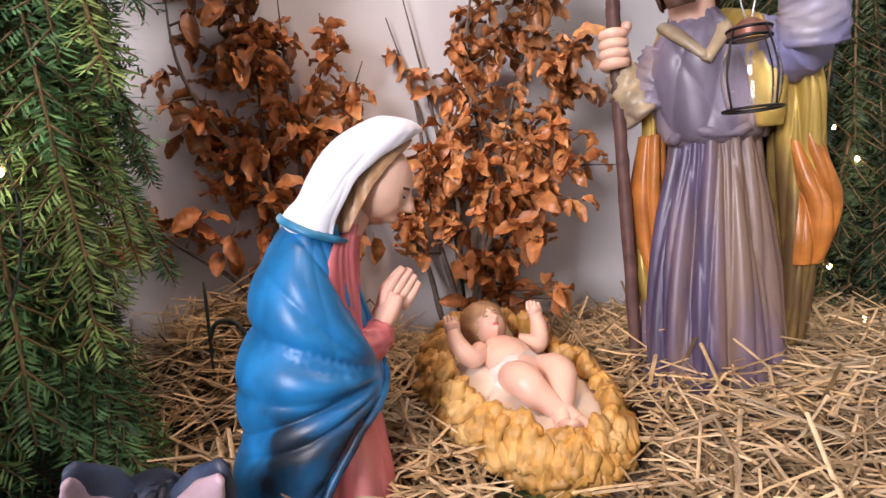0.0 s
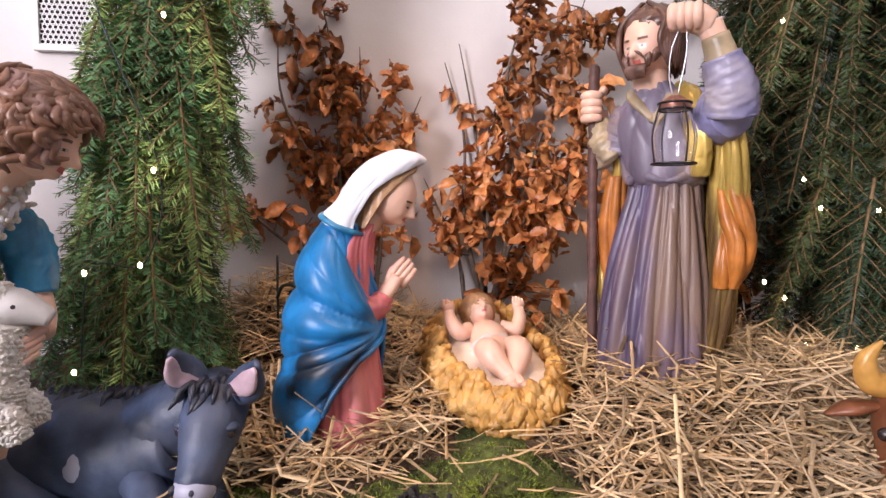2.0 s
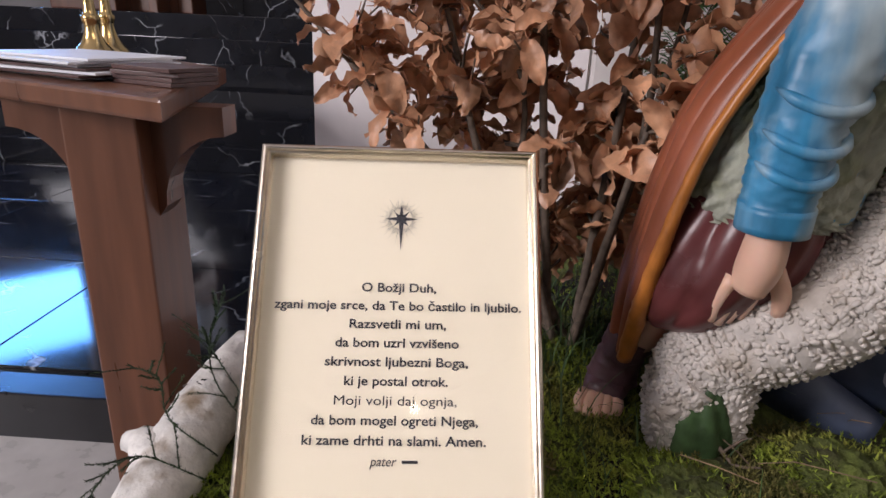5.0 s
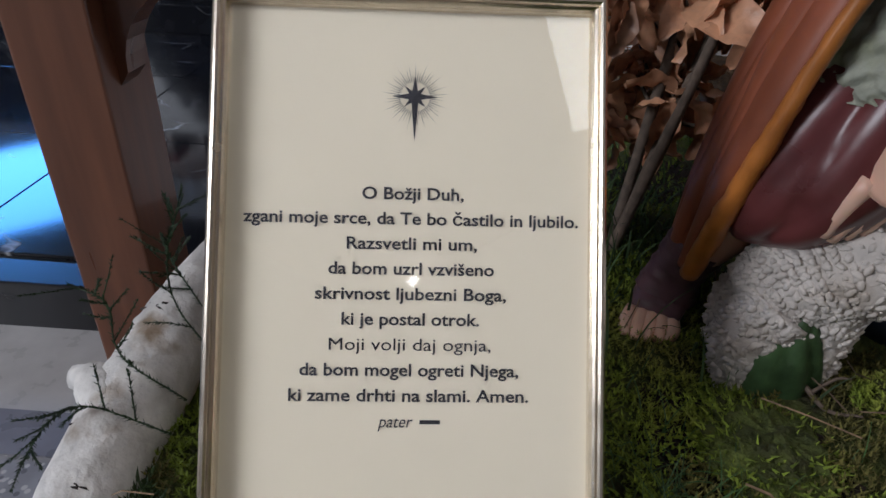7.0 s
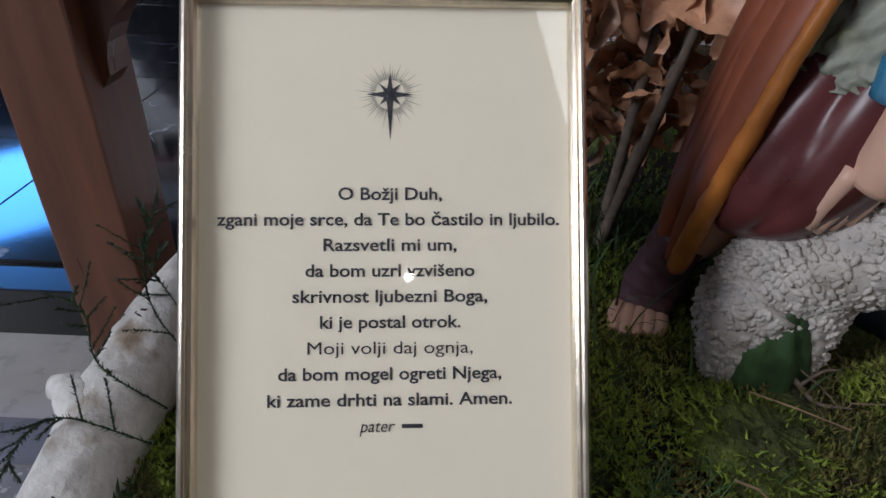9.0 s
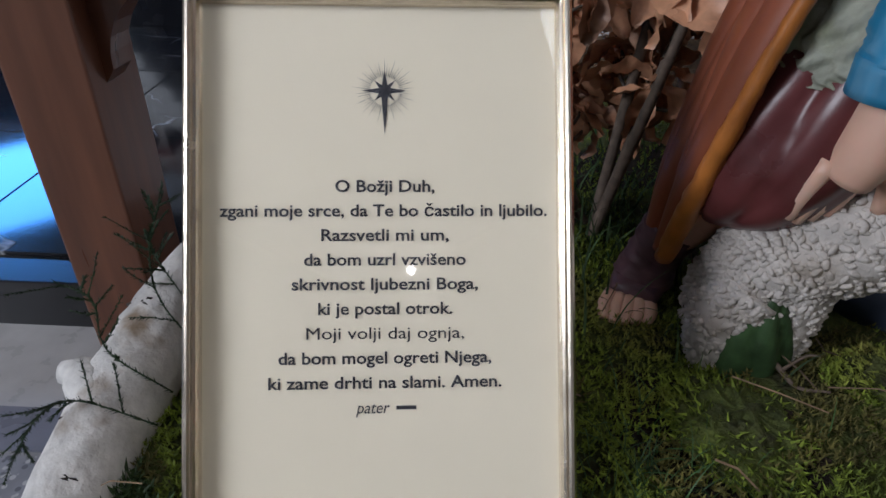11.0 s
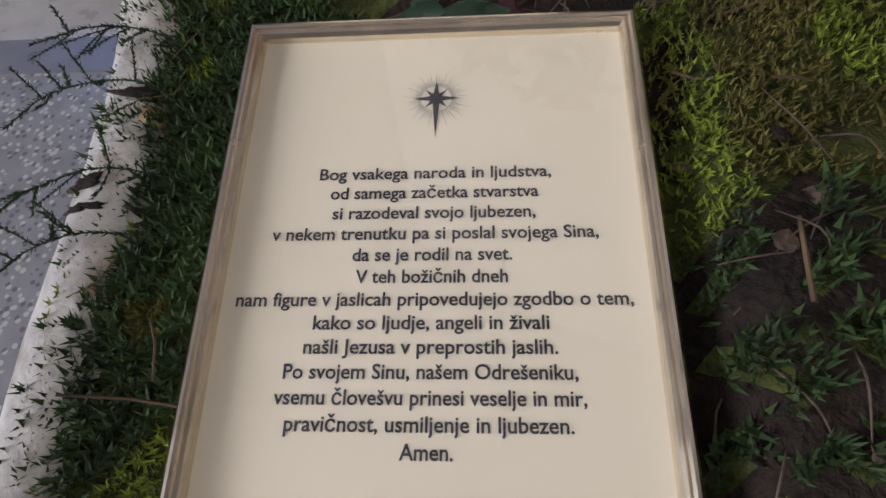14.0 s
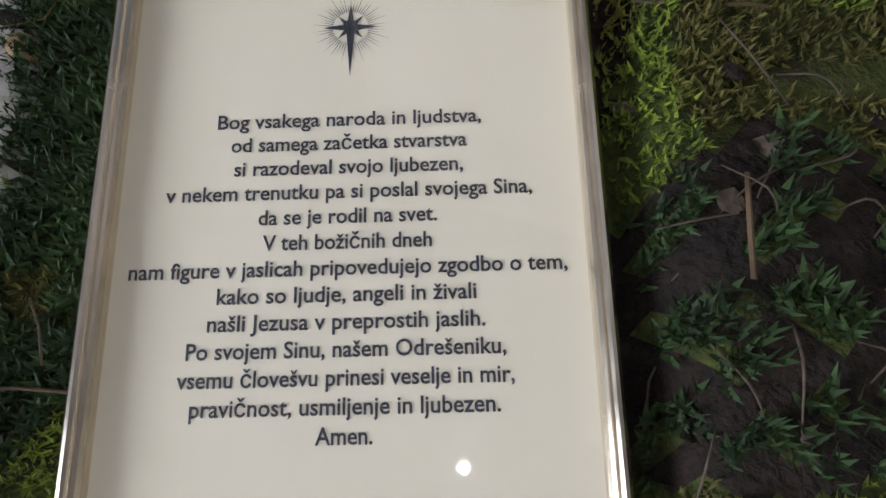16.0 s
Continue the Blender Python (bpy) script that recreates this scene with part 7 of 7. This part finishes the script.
# runners of dark green club moss over the log
CLUB = material("club_moss", (0.02, 0.045, 0.016), 0.7, vary=0.4, scale=40, bump=0.0, per_island=0.3)
rng = random.Random(91)
for k, pts in enumerate(([(-0.60, -0.14, 0.372), (-0.65, -0.15, 0.382), (-0.70, -0.19, 0.372), (-0.73, -0.23, 0.35)], [(-0.57, -0.17, 0.372), (-0.61, -0.20, 0.38), (-0.64, -0.24, 0.372), (-0.68, -0.30, 0.36)],
                         [(-0.55, -0.20, 0.37), (-0.585, -0.235, 0.378), (-0.60, -0.28, 0.37), (-0.58, -0.34, 0.35)], [(-0.78, 0.02, 0.40), (-0.82, 0.0, 0.425), (-0.86, 0.01, 0.44), (-0.90, 0.0, 0.44)],
                         [(-0.77, 0.05, 0.41), (-0.815, 0.04, 0.445), (-0.84, 0.05, 0.475), (-0.845, 0.07, 0.51)], [(-0.76, 0.0, 0.40), (-0.80, -0.03, 0.415), (-0.82, -0.05, 0.40), (-0.83, -0.07, 0.37)], [(-0.80, 0.06, 0.42), (-0.86, 0.06, 0.45), (-0.90, 0.07, 0.455)], [(-0.62, -0.12, 0.37), (-0.66, -0.115, 0.383), (-0.71, -0.14, 0.385), (-0.76, -0.18, 0.37)])):
    top = thing("club_moss_runner", "dark green club moss runner trailing over the birch log", "plant", group="club moss runners")
    a, st = Acc(), Acc()
    c = spline(pts, 60)
    tube(st, pts, [0.0005] * len(pts), n=5, m=30)
    sprigs = [(c, 1.0)]
    for q in range(9):
        i = rng.randrange(8, 56)
        t = c[i + 1] - c[i]
        t /= np.linalg.norm(t)
        e = np.cross(t, (rng.gauss(0, 0.4), rng.gauss(0, 0.4), 1.0)) * rng.choice((-1, 1))
        e = e / np.linalg.norm(e) + t * rng.uniform(0.4, 1.0) + np.array((0, 0, rng.uniform(0.0, 0.35)))
        ln = rng.uniform(0.012, 0.03)
        tw = [c[i], c[i] + e * ln * 0.5, c[i] + e * ln + (0, 0, rng.uniform(-0.004, 0.004))]
        tube(st, tw, [0.0005, 0.0004, 0.0003], n=4, m=6)
        sprigs.append((spline(tw, 14), 0.9))
    for path, size in sprigs:
        for i in range(len(path) - 1):
            t = path[i + 1] - path[i]
            t /= np.linalg.norm(t)
            for q in range(3):
                e = np.array([rng.gauss(0, 1) for _ in range(3)])
                e = e - t * (e @ t)
                e = e / np.linalg.norm(e) + t * 0.9
                w = np.cross(e, t)
                w = w / np.linalg.norm(w) * 0.0008
                L = rng.uniform(0.0018, 0.0036) * size
                a.add([path[i] - w, path[i] + w, path[i] + e * L], [(0, 1, 2)])
    part("stalk", st, CLUB, top)
    part("foliage", a, CLUB, top, smooth=False)

# ivy leaves, a dead leaf and twigs between the two sheets
IVY = material("ivy_leaf", (0.02, 0.055, 0.03), 0.4, vary=0.35, scale=60, bump=0.2, second=(0.06, 0.11, 0.07), mix=(0.55, 0.7))
IVY_R = material("red_ivy_leaf", (0.06, 0.015, 0.025), 0.4, vary=0.35, scale=60, bump=0.2)
for k, (x, y, mt, rz) in enumerate(((-0.560, 0.004, IVY, 20), (-0.535, 0.018, IVY, 80), (-0.510, 0.036, IVY_R, 150), (-0.525, 0.03, IVY, 240))):
    a = Acc()
    v = [(0, 0, 0.002)]
    for i in range(15):
        t = 2 * math.pi * i / 15
        rad = 0.017 * (0.72 + 0.28 * math.cos(3 * t) + 0.12 * math.cos(5 * t))
        v.append((rad * math.cos(t), rad * math.sin(t), 0.004 * math.sin(2 * t + k) - 0.003))
    a.add(v, [(0, 1 + i, 1 + (i + 1) % 15) for i in range(15)])
    tagged(part("ivy_leaf", a, mt, m=pose(x, y, float(ground(x, y)) + 0.012, 8, -10, rz)), "glossy dark green ivy leaf on the soil" if mt is IVY else "dull purple-red ivy leaf on the soil", "leaf", group="ivy leaves")
ob = new("dead_leaf", LM["pale"][2])
ob.matrix_basis = pose(-0.566, 0.036, float(ground(-0.566, 0.036)) + 0.006, 20, 10, 60) @ Matrix.Scale(0.6, 4)
tagged(ob, "curled brown dead leaf on the soil", "leaf")
a = Acc()
tube(a, [(-0.527, 0.346, 0.402), (-0.50, 0.335, 0.408), (-0.475, 0.318, 0.406), (-0.455, 0.318, 0.414)], [0.0022, 0.002, 0.0016, 0.0008], n=8, m=20, bump=0.3)
tube(a, [(-0.487, 0.326, 0.407), (-0.478, 0.340, 0.417), (-0.470, 0.336, 0.425)], [0.0014, 0.0011, 0.0006], n=6, m=10)
tagged(part("dry_twig", a, BARK), "pale forked dry twig on the moss", "twig")
a = Acc()
tube(a, [(-0.283, 0.831, 0.705), (-0.283, 0.829, 0.63), (-0.283, 0.827, 0.56)], [0.0022] * 3, n=8, m=10)
tube(a, [(-0.283, 0.827, 0.63), (-0.270, 0.823, 0.652), (-0.245, 0.82, 0.652), (-0.228, 0.82, 0.625)], [0.003] * 4, n=8, m=20)
tagged(part("cable_spike", a, WIRE), "black cable and ground spike behind the straw", "cable")
# roots and dead stalks on the bare soil
for k in range(46):
    if k % 2:
        x, y = -0.285 + rng.gauss(0, 0.035), -0.04 + rng.gauss(0, 0.05)
    else:
        u, w = rng.uniform(-0.1, 0.11), rng.uniform(-0.025, 0.025)
        x, y = -0.515 + 0.72 * u - 0.69 * w, 0.055 + 0.69 * u + 0.72 * w
    if on_sheet(x, y):
        continue
    a = Acc()
    an, ln = rng.uniform(0, 6.28), rng.uniform(0.02, 0.055)
    e = np.array((math.cos(an), math.sin(an), 0)) * ln
    tube(a, [(0, 0, 0.001), e * 0.5 + (rng.gauss(0, 0.005), rng.gauss(0, 0.005), rng.uniform(0.003, 0.012)), e + (0, 0, 0.001)], [0.0004, 0.0006, 0.0003], n=5, m=8)
    tagged(part("root_stalk", a, BARK, m=pose(x, y, float(ground(x, y)) + 0.002)), "thin dry root stalk on the dark soil", "stalk", group="root stalks")
for k in range(16):
    x, y = -0.30 + rng.gauss(0, 0.03), -0.03 + rng.gauss(0, 0.05)
    if on_sheet(x, y):
        continue
    a = Acc()
    s = rng.uniform(0.003, 0.008)
    blob(a, (0, 0, 0), (s, s * 0.7, s * 0.3), n=8, m=6, bulge=curls(k * 1.1, 0.3, 6))
    tagged(part("bark_chip", a, SOIL if k % 3 else BARK, smooth=False, m=pose(x, y, float(ground(x, y)) + 0.004, rng.uniform(-30, 30), rng.uniform(-30, 30), rng.uniform(0, 360))), "small bark chip lying on the soil", "bark chip", group="bark chips")
